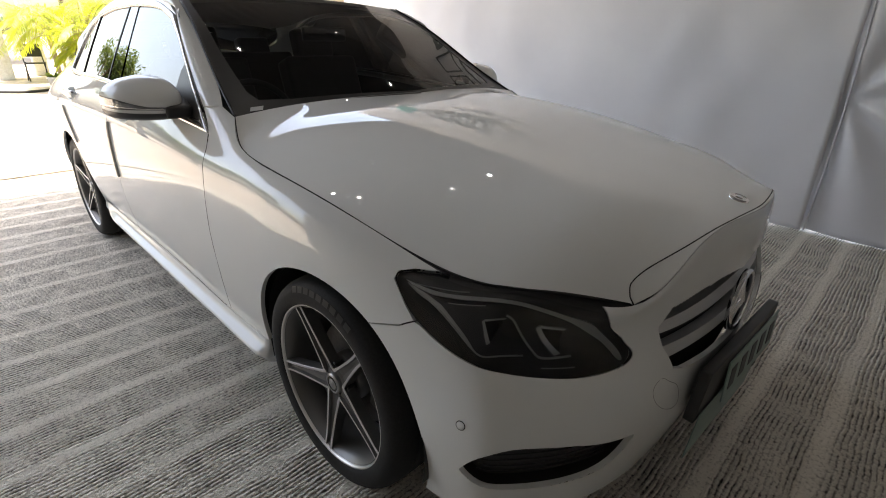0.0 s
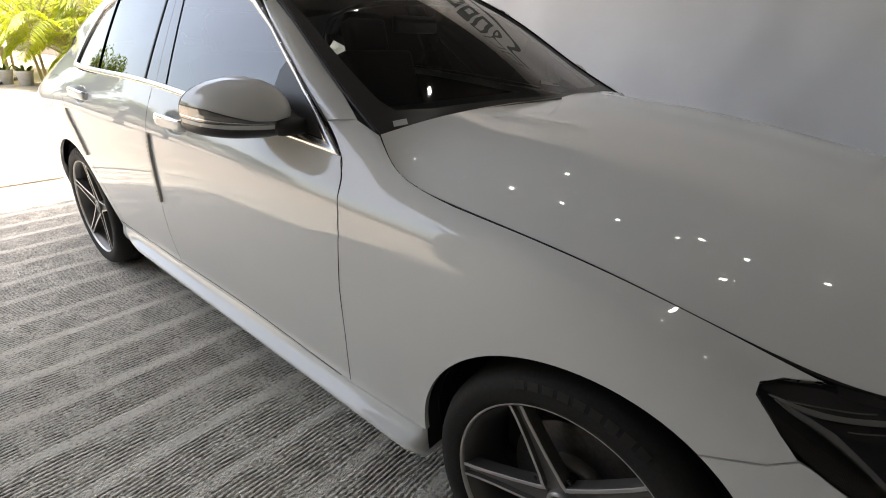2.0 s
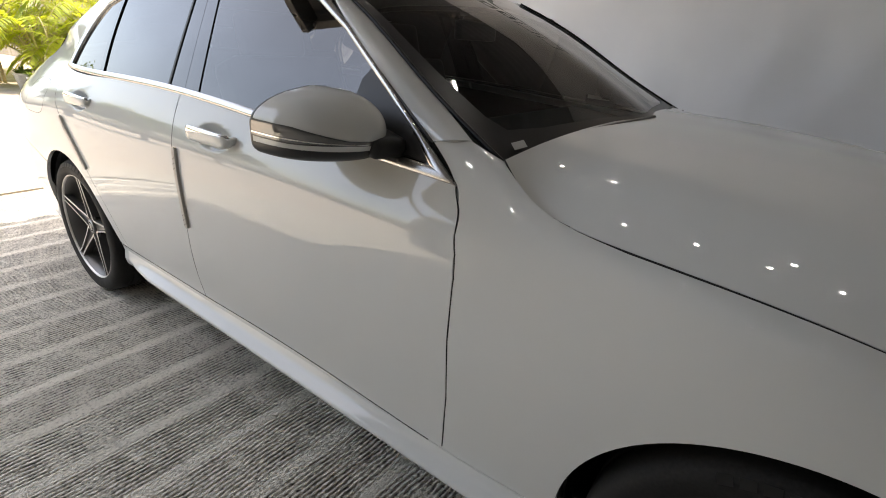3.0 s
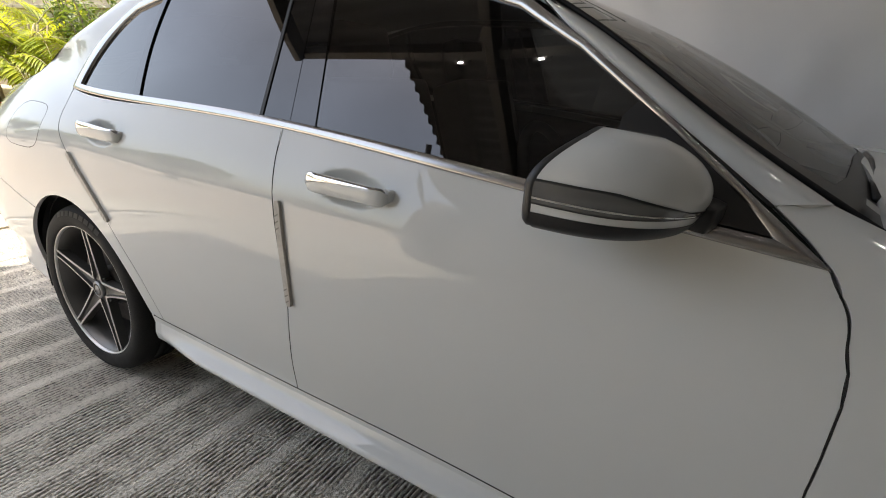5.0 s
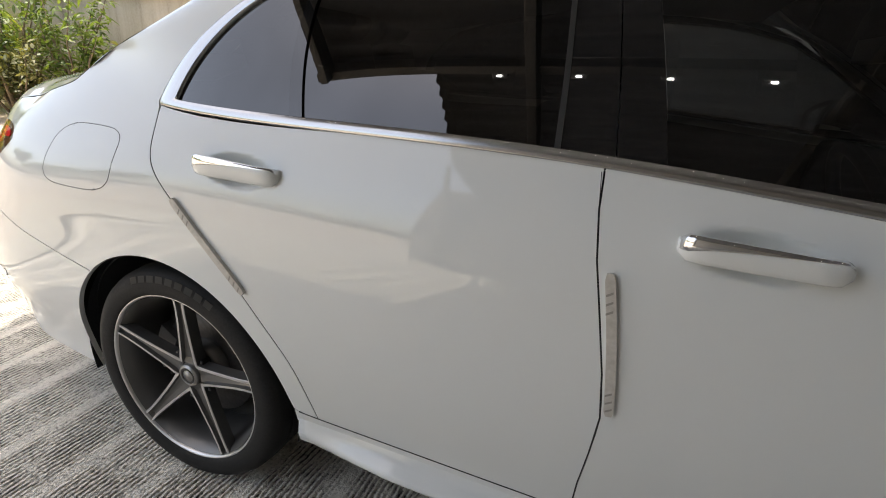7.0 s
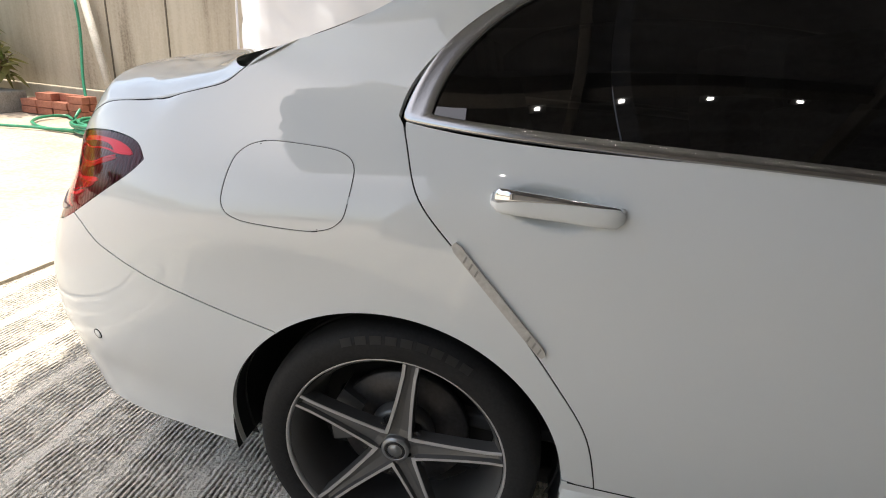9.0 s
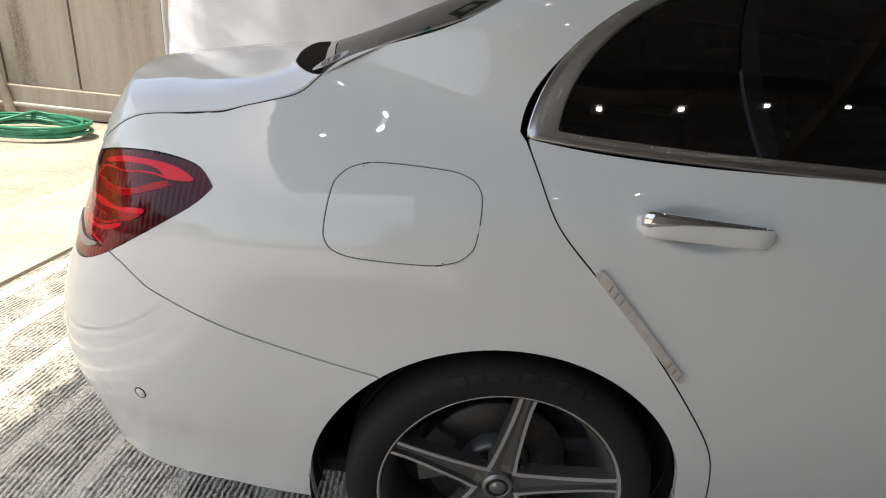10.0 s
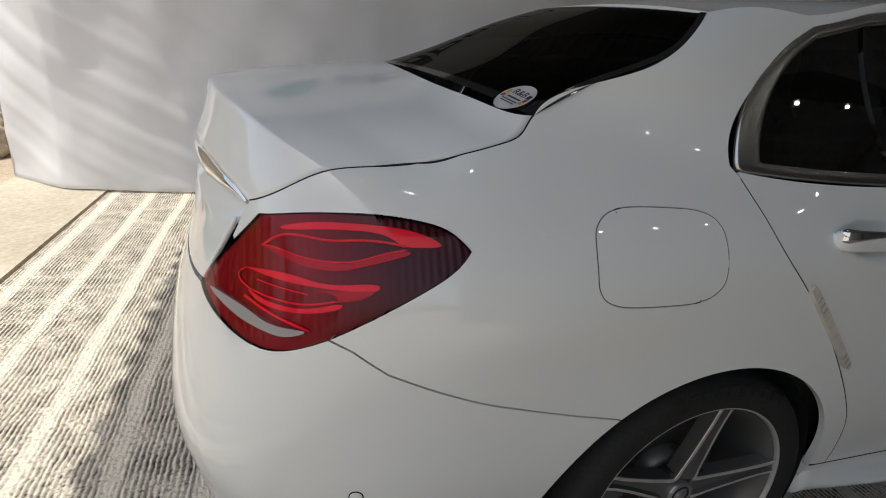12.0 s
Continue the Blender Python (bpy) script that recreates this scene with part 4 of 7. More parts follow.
front_door = curve2([(7.0, 4.99), (7.5, 5), (8, 5), (8.5, 5), (9.08, 5)], 14) + DOOR_MID[1:] + [(8.5, .96), (8, .96), (7.5, .97), (7, .98)] + DOOR_FRONT[::-1][:-1]
rear_door = curve2([(9.08, 5), (9.5, 5), (10, 5), (10.5, 5), (11.02, 5)], 14) + DOOR_REAR[1:] + [(10, .94), (9.5, .94)] + DOOR_MID[::-1][:-1]
sill = [(5.98, .98), (6.5, .98), (7, .98), (7.5, .97), (8, .96), (9, .94), (10, .94), (10.275, .98)] + [(10.275, .7), (10.25, .5), (10, .5), (9, .5), (8, .5), (7, .5), (6.5, .5), (5.99, .5)]

HANDLE_CUP = (.155, .26)


def door_skin(x, z, a):
    return Dented(SIDE, SIDE.find(x, z, a, 4.4), (HANDLE_CUP[0] * 1.15, HANDLE_CUP[1] * 1.15), .034)


for side in (1, -1):
    panel("front_fender", SIDE, fender, PAINT, car, side=side, gap=.0021)
    panel("sill_skirt", SIDE, sill, PAINT, car, side=side)
    panel("front_door", door_skin(-.1575, .946, 9.0), front_door, PAINT, car, side=side, step=(.03, .045), gap=.0019)
    panel("rear_door", door_skin(-1.1575, .953, 10.6), rear_door, PAINT, car, side=side, step=(.03, .045), gap=.0014)
    panel("quarter_panel", SIDE, quarter, PAINT, car, holes=[FUEL], side=side, step=(.045, .06))
    panel("fuel_flap", SIDE, FUEL, PAINT, car, side=side, gap=0.0008)
panel("front_bumper", SIDE, front_bumper, PAINT, car, step=(.04, .05), holes=[GRILLE, INTAKE, [(-a, b) for a, b in INTAKE]])
panel("rear_bumper", SIDE, rear_bumper, PAINT, car)
NOSE = [(6.0, 12.0), (5.86, 11.72), (5.77, 11.47), (5.728, 11.24), (5.742, 10.75), (5.84, 9.95), (5.945, 8.95), (5.975, 7.8), (5.965, 7.0), (5.96, 6.0)]
NOSE = [NOSE[0]] + curve2(NOSE[1:] + [(k, 12 - u) for k, u in NOSE[-2:0:-1]], 80) + [(6.0, 0.0)]
panel("hood", HOOD, [(0, 0), (0, 3), (0, 6), (0, 9), (0, 12), (1, 12), (2, 12), (3, 12), (4, 12), (5, 12)] + NOSE + [(5, 0), (4, 0), (3, 0), (2, 0), (1, 0)], PAINT, car)
panel("bumper_brow", HOOD, NOSE + [(6.0, u) for u in (1, 2, 3, 4, 5, 6, 7, 8, 9, 10, 11)], PAINT, car, "", gap=.0006)
panel("roof", ROOF, [(0, 0), (0, 5), (0, 10), (1, 10), (2, 10), (3, 10), (4, 10), (4, 5), (4, 0), (3, 0), (2, 0), (1, 0)], PAINT, car, flip=True)
part("boot_lid", lid_bm(), PAINT, car, "white boot lid with a sharp rear lip")
panel("windscreen", SCREEN, [(0, 0), (0, 5), (0, 10), (1, 10), (2, 10), (3, 10), (3, 5), (3, 0), (2, 0), (1, 0)], SCREEN_GLASS, car, flip=True, flange=0)
panel("rear_window", BACKLIGHT, [(0, 0), (0, 5), (0, 10), (1, 10), (2, 10), (3, 10), (3, 5), (3, 0), (2, 0), (1, 0)], REAR_GLASS, car, flange=0)


# ---- windows, trim and pillars ----
DLO_OUT = ([(7.0, 4.98), (7.5, 4.99), (8, 4.99), (9, 4.99), (10, 4.99), (11.02, 5.0)] + curve2([(11.04, 5.05), (11.07, 5.33), (11.12, 5.83), (11.15, 6.22), (11.12, 6.6), (11.0, 6.86)], 14)
           + [(10.5, 6.93), (9.5, 6.93), (8.5, 6.93), (7.6, 6.92), (7.1, 6.86), (7.0, 6.5), (6.98, 6), (6.99, 5.5)])
DLO_IN = ([(7.09, 5.11), (7.4, 5.11), (8, 5.11), (9, 5.11), (10, 5.12), (10.93, 5.14)] + curve2([(10.94, 5.16), (10.97, 5.5), (11.0, 6.0), (10.99, 6.45), (10.9, 6.7)], 12)
          + [(10.5, 6.8), (9.5, 6.8), (8.5, 6.8), (7.7, 6.80), (7.26, 6.72), (7.09, 6.40), (7.045, 5.8), (7.05, 5.35)])


def between(outline, lo, hi):
    """The part of an outline whose first number lies between two slanting limits, each (a at the belt, a at the rail)."""
    def edge(lim, b):
        return lim[0] + (lim[1] - lim[0]) * (b - 5.1) / 1.7
    poly = [(a, b) for a, b in outline]
    for lim, keep in ((lo, 1), (hi, -1)):
        out = []
        for p, q in zip(poly, poly[1:] + poly[:1]):
            dp, dq = (p[0] - edge(lim, p[1])) * keep, (q[0] - edge(lim, q[1])) * keep
            if dp >= 0:
                out.append(p)
            if (dp > 0 > dq) or (dp < 0 < dq):
                s = dp / (dp - dq)
                out.append((p[0] + s * (q[0] - p[0]), p[1] + s * (q[1] - p[1])))
        poly = out
    return poly


def pillar_skin():
    outer = np.array([SIDE.at(6.99, b) for b in np.linspace(JOINT_OUT[1], 7.0, 6)])
    inner = np.array([SCREEN.at(u, 10.0) for u in np.linspace(0.29, 3.0, 6)])
    inner[0] = SIDE.at(*JOINT_IN)
    outer[0] = SIDE.at(*JOINT_OUT)
    outer = np.concatenate([outer, GLASS.at([7.35, 7.7], 7.0)])
    inner = np.concatenate([inner, ROOF.at([.25, .6], 10.0)])
    mid = (outer + inner) / 2 + np.array([.006, -.014, .005])
    return Skin([outer, mid, inner])


A_PILLAR = pillar_skin()
for side in (1, -1):
    band("window_surround", GLASS, DLO_OUT, DLO_IN, SATIN, car, "satin silver window surround", .005, side)
    panel("door_frame_trim", GLASS, between(DLO_IN, (9.225, 9.245), (9.245, 9.265)), DARK_METAL, car, "thin dark window frame edge", gap=0, lift=.002, flange=.006, side=side)
    panel("front_window", GLASS, between(DLO_IN, (7.0, 7.0), (8.9, 8.93)), WINDOW_FRONT, car, "dark tinted side window", gap=0, lift=-.004, flange=0, side=side)
    panel("pillar_trim", GLASS, between(DLO_IN, (8.9, 8.93), (9.05, 9.08)), PILLAR_GLOSS, car, "gloss black centre pillar cover", gap=.001, lift=-.001, flange=.01, side=side)
    panel("pillar_trim", GLASS, between(DLO_IN, (9.05, 9.08), (9.23, 9.25)), PILLAR_GLOSS, car, "gloss black centre pillar cover", gap=.001, lift=-.001, flange=.01, side=side)
    panel("rear_side_window", GLASS, between(DLO_IN, (9.23, 9.25), (10.225, 10.45)), WINDOW, car, "dark tinted side window", gap=0, lift=-.004, flange=0, side=side)
    panel("window_divider", GLASS, between(DLO_IN, (10.225, 10.45), (10.285, 10.515)), PILLAR_GLOSS, car, "", gap=0, lift=.001, flange=.01, side=side)
    panel("quarter_window", GLASS, between(DLO_IN, (10.285, 10.515), (11.2, 11.2)), WINDOW, car, "dark tinted quarter window", gap=0, lift=-.004, flange=0, side=side)
    panel("mirror_sail", GLASS, [(7.06, 5.12), (7.4, 5.13)] + trace([(.385, 1.04), (.378, 1.08), (.37, 1.12), (.362, 1.158)], (7.5, 5.3)) + [(7.055, 6.0), (7.045, 5.6)], BLACK, car, "black plastic mirror corner", gap=0, lift=.003, flange=.01, side=side)
    panel("roof_rail", GLASS, [(7.02, 6.88), (7.1, 6.88), (7.6, 6.93), (8.5, 6.94), (9.5, 6.94), (10.5, 6.94), (11.0, 6.87), (10.9, 7.02), (10, 7.04), (9, 7.04), (8, 7.04), (7.3, 7.03)], PAINT, car, gap=0, side=side)
    panel("a_pillar", A_PILLAR, [(0, 0), (0, 1), (0, 2), (1, 2), (2, 2), (3, 2), (4, 2), (5, 2), (6, 2), (7, 2), (7, 0), (6, 0), (5, 0), (4, 0), (3, 0), (2, 0), (1, 0)], PAINT, car, gap=.001, side=side, step=(.2, .2))
    panel("door_glass_seal", A_PILLAR, [(0, -.10), (0, .05), (4.9, .05), (4.9, -.10)], BLACK, car, "", gap=0, side=side, lift=.002, step=(.3, .1))
panel("windscreen_border", SCREEN, [(-.02, 0), (-.02, 5), (-.02, 10), (3, 10), (3, 9.72), (1.5, 9.62), (.5, 9.46), (.3, 9.3), (.24, 8.5), (.2, 5), (.24, 1.5), (.3, .7), (.5, .54), (1.5, .38), (3, .28), (3, 0)], FRIT, car, "black ceramic border", flip=True, gap=0, lift=.002, flange=0)
panel("rear_window_border", BACKLIGHT, [(0, 0), (0, 5), (0, 10), (1.5, 10), (3, 10), (3, 9.86), (.35, 9.82), (.16, 9.6), (.1, 5), (.16, .4), (.35, .18), (3, .14), (3, 0)], GLOSS_BLACK, car, "black ceramic border", gap=0, lift=.002, flange=0)


# ---- black sheets added inside the body as shade, and arch liners ----
def shell_outline():
    front = arch_ab(ARCH_F, -20, 200, (4.3, .5), 40)
    rear = arch_ab(ARCH_R, -16, 196, (10.5, .5), 40)
    return [(0, 0)] + [(2, 0), (3.4, 0)] + front + [(7, .1), (9, .1)] + rear + [(13.5, 0), (15, 0), (17, 0), (17, 3.8), (15.2, 3.8), (14.9, 4.8), (14, 4.9), (12.2, 4.9), (11.1, 4.95), (9, 4.95), (7, 4.9), (5, 4.9), (3, 4.85), (2, 4.7), (0, 4.7)]


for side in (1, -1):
    # Black sheet added behind the panels so their gaps read as shade.
    panel("gap_shade_sheet", SIDE, shell_outline(), GAP_SHADE, car, "black sheet behind the body panels, added for gap shade", gap=0, lift=-.055, flange=0, side=side, step=(.2, .2))
    for spec in (ARCH_F, ARCH_R):
        bm = bmesh.new()
        rows = []
        for y in (-.862, -.56):
            rows.append([bm.verts.new((spec[0] + (spec[2] + .004) * math.cos(radians(k)), y * side, spec[1] + (spec[2] + .004) * math.sin(radians(k)))) for k in range(-12, 193, 4)])
        for k in range(len(rows[0]) - 1):
            bm.faces.new((rows[0][k], rows[0][k + 1], rows[1][k + 1], rows[1][k]))
        bm.faces.new(rows[1])
        part("arch_liner", bm, BLACK, car, "black plastic arch liner")
# Unseen dark box under the cabin, added to stop light.
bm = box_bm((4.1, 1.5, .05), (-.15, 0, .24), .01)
part("light_stop_pan", bm, GAP_SHADE, car)


# ---- wheels ----
def build_wheel(at, spoke_turn, side):
    """A wheel under the car; its outer face looks to -y before it is set on its side of the car."""
    hub = new("wheel")
    hub.parent = car
    hub.matrix_basis = pose(at[0], at[1], at[2], 0, 0, 0 if side > 0 else 180)
    tyre = [(.247, -.098), (.256, -.112), (.268, -.117), (.29, -.119), (.308, -.115), (.319, -.104), (.3265, -.088), (.330, -.06), (.331, -.045), (.326, -.044), (.326, -.038), (.331, -.037), (.331, -.004),
            (.326, -.003), (.326, .003), (.331, .004), (.331, .037), (.326, .038), (.326, .044), (.331, .045), (.330, .06), (.3265, .088), (.319, .104), (.30, .117), (.27, .115), (.25, .1)]
    part("tyre", lathe_bm(tyre, 96), RUBBER, hub, "black low-profile road tyre")
    bm = bmesh.new()
    for k in range(9):
        mid = 112 - 6.2 * k
        for j in range(3):
            a0, a1 = radians(mid - 2.3 + 1.53 * j), radians(mid - 2.3 + 1.53 * (j + 1))
            q = [bm.verts.new((r * math.cos(a), y, r * math.sin(a))) for r, a, y in ((.295, a0, -.1198), (.295, a1, -.1198), (.3125, a1, -.1148), (.3125, a0, -.1148))]
            bm.faces.new(q)
    bmesh.ops.solidify(bm, geom=list(bm.faces), thickness=.0012)
    part("tyre_lettering", bm, TYRE_MARK, hub, "raised plain lettering blocks", False)
    part("rim_lip", lathe_bm([(.2485, -.099), (.2500, -.1075), (.2530, -.1115), (.2570, -.112), (.2585, -.107), (.2560, -.100)], 96), ALLOY, hub, "machined rim edge")
    part("rim_barrel", lathe_bm([(.2475, -.104), (.240, -.094), (.232, -.075), (.226, -.05), (.222, .0), (.222, .07), (.235, .10), (.25, .104)], 72), ALLOY_GREY, hub, "dark grey rim barrel")
    part("rim_back", lathe_bm([(.222, .05), (.15, .055), (.06, .05), (.0005, .05)], 48), GAP_SHADE, hub)
    part("brake_disc", lathe_bm([(.0005, .012), (.075, .012), (.078, -.01), (.085, -.012), (.158, -.012), (.160, -.008), (.160, .01), (.08, .012)], 64), STEEL, hub, "worn steel brake disc")
    caliper = bmesh.new()
    cal = [(r, a, y) for y in (-.034, .034) for r in (.112, .176) for a in range(-26, 27, 13)]
    ids = {c: caliper.verts.new((c[0] * math.cos(radians(c[1] + (8 if at[0] > 0 else 172))), c[2], c[0] * math.sin(radians(c[1] + (8 if at[0] > 0 else 172))))) for c in cal}
    angles = list(range(-26, 27, 13))
    for a0, a1 in zip(angles, angles[1:]):
        for u, w in (((.112, -.034), (.176, -.034)), ((.176, -.034), (.176, .034)), ((.176, .034), (.112, .034)), ((.112, .034), (.112, -.034))):
            caliper.faces.new((ids[(u[0], a0, u[1])], ids[(u[0], a1, u[1])], ids[(w[0], a1, w[1])], ids[(w[0], a0, w[1])]))
    for a in (angles[0], angles[-1]):
        caliper.faces.new([ids[(r, a, y)] for r, y in ((.112, -.034), (.176, -.034), (.176, .034), (.112, .034))])
    bmesh.ops.recalc_face_normals(caliper, faces=caliper.faces)
    part("brake_caliper", caliper, ALLOY_GREY, hub, "grey brake caliper", False)
    for k in range(5):
        a = radians(spoke_turn + 72 * k)
        spoke = part("spoke", spoke_bm(), ALLOY_GREY, hub, "grey spoke with machined ridges", False)
        spoke.data.materials.append(ALLOY)
        spoke.matrix_basis = Matrix.Rotation(-a, 4, "Y")
        bolt = part("wheel_bolt", lathe_bm([(.0005, -.074), (.0085, -.074), (.0095, -.071), (.0095, -.05), (.0145, -.05)], 12), DARK_METAL, hub, "", False)
        b = a + radians(36)
        bolt.matrix_basis = Matrix.Translation((.056 * math.cos(b), 0, .056 * math.sin(b)))
        dot = part("spoke_hole", lathe_bm([(.0005, -.0885), (.0042, -.0885), (.0052, -.0878)], 10), GLOSS_BLACK, hub, "", False)
        dot.matrix_basis = Matrix.Translation((.073 * math.cos(b), 0.006, .073 * math.sin(b)))
    part("hub_boss", lathe_bm([(.0005, -.076), (.035, -.077), (.040, -.062), (.046, -.046), (.070, -.046), (.077, -.042), (.08, .01)], 40), ALLOY_GREY, hub, "grey hub")
    part("hub_cap", lathe_bm([(.0005, -.0915), (.012, -.0912), (.0128, -.0895), (.0245, -.089), (.0252, -.0905), (.0275, -.0905), (.0285, -.089), (.032, -.0885), (.0335, -.085), (.034, -.07)], 40), HUB_CAP, hub, "silver grey centre cap with plain rings")
    part("cap_band", lathe_bm([(.0175, -.0897), (.0178, -.0903), (.0240, -.0903), (.0243, -.0897)], 40), GLOSS_BLACK, hub, "dark ring on the centre cap")
    return hub


def spoke_bm():
    """One spoke along +x: two raised machined ridges with a grey valley between them."""
    bm = bmesh.new()
    stations = [(.034, .034, -.083), (.05, .0315, -.0865), (.075, .0275, -.0885), (.12, .0232, -.0935), (.17, .0195, -.0985), (.215, .0175, -.1035), (.248, .0185, -.1075)]
    rows = []
    for r, w, y in stations:
        rg = .0078 if r > .06 else .0095
        dip = .011 if r > .045 else .004
        sec = [(-w, y + .034), (-w, y + .002), (-w + .001, y), (-w + rg, y), (-w + rg + .002, y + dip), (0, y + dip + .003), (w - rg - .002, y + dip), (w - rg, y), (w - .001, y), (w, y + .002), (w, y + .034)]
        rows.append([bm.verts.new((r, yy, ww)) for ww, yy in sec])
    for a, b in zip(rows, rows[1:]):
        for k in range(len(a) - 1):
            f = bm.faces.new((a[k], a[k + 1], b[k + 1], b[k]))
            f.material_index = 1 if k in (1, 2, 7, 8) else 0
    bm.faces.new(rows[0])
    bm.faces.new(rows[-1][::-1])
    bmesh.ops.recalc_face_normals(bm, faces=bm.faces)
    return bm


TYRE_MARK = mat("tyre_lettering_rubber", (0.036, 0.035, 0.034), 0.55)
HUB_CAP = mat("silver_grey_cap", (0.30, 0.30, 0.30), 0.3, 0.7)
for x, turn in ((1.42, 47.5), (-1.42, 12.0)):
    build_wheel((x, -.775, .331), turn, 1)
    build_wheel((x, .775, .331), turn + 30, -1)


# ---- lamps, grille and plate ----
def on_skin(skin, pts, lift, n=30):
    ab = np.array(curve2(pts, n))
    return [Vector(v) for v in skin.at(ab[:, 0], ab[:, 1]) + lift * skin.normal(ab[:, 0], ab[:, 1])]


def mirrored(points, side):
    return [Vector((p.x, p.y * side, p.z)) for p in points]


LAMP_BLACK = mat("lamp_housing_black", (0.028, 0.028, 0.030), 0.25)
LAMP_GREY = mat("lamp_reflector_grey", (0.68, 0.69, 0.70), 0.22, 0.7)
DRL_GREY = mat("light_guide_grey", (0.52, 0.55, 0.55), 0.25)
for side in (1, -1):
    lamp = panel("headlight", SIDE, LAMP_F, LAMP_BLACK, car, "smoked headlight with black housing", lift=-.034, gap=0, flange=0, side=side)
    # Black panel added so the gap under the hood edge looks dark.
    panel("lamp_gap_cover", SIDE, [(1.95, 4.72), (2.5, 4.86), (3.2, 4.88), (4.0, 4.84), (4.0, 5.08), (3.2, 5.14), (2.5, 5.16), (1.95, 5.16)], BLACK, lamp, "black panel added to close the gap above the lamp", lift=-.009, gap=0, flange=0, side=side)
    panel("headlight_lens", SIDE, LAMP_F, LENS, lamp, "clear lens", lift=.001, gap=.001, flange=.01, side=side)
    panel("lamp_bezel", SIDE, curve2([(4.33, 4.28), (4.25, 4.6), (4.05, 4.86), (3.58, 4.95), (2.97, 4.95), (2.5, 4.94), (2.34, 4.85), (2.1, 4.4), (2.44, 4.47), (2.76, 4.6), (3.2, 4.71), (3.66, 4.70), (4.0, 4.5)], 60, True), LAMP_BLACK, lamp, "dark upper bezel", lift=-.012, gap=0, flange=.015, side=side)
    panel("light_guide", SIDE, curve2([(4.31, 4.24), (4.17, 4.36), (4.01, 4.51), (3.66, 4.71), (3.2, 4.70), (2.76, 4.59), (2.44, 4.45), (2.10, 4.18), (1.79, 3.65), (1.67, 3.16), (1.71, 3.12), (1.85, 3.6), (2.16, 4.05), (2.46, 4.33), (2.78, 4.48), (3.2, 4.60), (3.62, 4.61), (3.97, 4.42), (4.15, 4.25)], 90, True), DRL_GREY, lamp, "grey light guide", lift=-.013, gap=0, flange=.006, side=side, step=(.04, .05))
    panel("inner_bezel", SIDE, [(4.29, 4.22), (4.12, 4.19), (4.01, 4.13), (3.81, 3.78), (3.52, 3.32), (3.43, 3.22), (3.64, 3.39), (3.86, 3.68), (4.07, 3.97), (4.2, 4.06)], LAMP_GREY, lamp, "silver slanting trim", lift=-.014, gap=0, flange=.006, side=side, step=(.04, .05))
    for pts, rad in (([(4.29, 4.19), (4.2, 4.06), (4.07, 4.0), (3.86, 3.7), (3.64, 3.4), (3.43, 3.22), (3.16, 3.18), (2.66, 3.25)], .0022), ([(3.12, 4.23), (2.92, 4.04), (2.68, 3.62), (2.54, 3.33), (2.43, 3.23), (2.16, 3.31)], .0030),
                     ([(3.95, 4.27), (3.75, 4.42), (3.52, 4.5)], .0012), ([(2.47, 3.03), (2.31, 3.04), (2.13, 3.06)], .0015), ([(4.24, 4.3), (4.05, 4.55), (3.77, 4.75)], .0014)):
        part("chrome_edge", tube_bm(mirrored(on_skin(SIDE, pts, -.011), side), rad, 8), LAMP_GREY, lamp, "chrome edge line")
    for arm, face, wing in (([(3.44, 4.1), (3.47, 4.06), (3.22, 3.42), (3.15, 3.47)], [(3.42, 4.03), (3.10, 4.08), (3.06, 3.95), (3.12, 3.52), (3.19, 3.5)], [(3.44, 4.12), (3.06, 4.13), (3.08, 4.08), (3.44, 4.06)]),
                            ([(2.58, 4.0), (2.62, 3.96), (2.31, 3.3), (2.25, 3.36)], [(2.56, 3.93), (2.33, 3.95), (2.30, 3.9), (2.25, 3.45), (2.28, 3.4)], [(2.58, 4.02), (2.30, 4.02), (2.32, 3.97), (2.58, 3.96)])):
        panel("led_reflector", SIDE, arm, LAMP_GREY, lamp, "silver reflector", gap=0, lift=-.017, flange=.012, side=side, step=(.04, .05))
        panel("led_reflector", SIDE, wing, LAMP_GREY, lamp, "silver reflector", gap=0, lift=-.017, flange=.012, side=side, step=(.04, .05))
        panel("led_lens", SIDE, face, GLOSS_BLACK, lamp, "dark projector lens", gap=0, lift=-.022, flange=.004, side=side, step=(.04, .05))

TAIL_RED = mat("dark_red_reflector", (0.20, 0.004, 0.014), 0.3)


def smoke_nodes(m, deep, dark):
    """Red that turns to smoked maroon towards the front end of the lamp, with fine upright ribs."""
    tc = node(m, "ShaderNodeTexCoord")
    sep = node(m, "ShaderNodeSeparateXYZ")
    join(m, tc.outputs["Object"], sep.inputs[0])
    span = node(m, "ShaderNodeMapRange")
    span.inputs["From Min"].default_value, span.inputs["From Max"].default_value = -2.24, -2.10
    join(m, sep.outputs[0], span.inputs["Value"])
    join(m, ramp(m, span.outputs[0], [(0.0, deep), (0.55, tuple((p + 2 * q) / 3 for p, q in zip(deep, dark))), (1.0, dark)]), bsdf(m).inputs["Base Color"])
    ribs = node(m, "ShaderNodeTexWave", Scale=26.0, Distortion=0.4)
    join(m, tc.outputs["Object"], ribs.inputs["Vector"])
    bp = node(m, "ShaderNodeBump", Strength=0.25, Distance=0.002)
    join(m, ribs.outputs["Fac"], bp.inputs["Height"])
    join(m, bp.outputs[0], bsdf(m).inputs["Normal"])


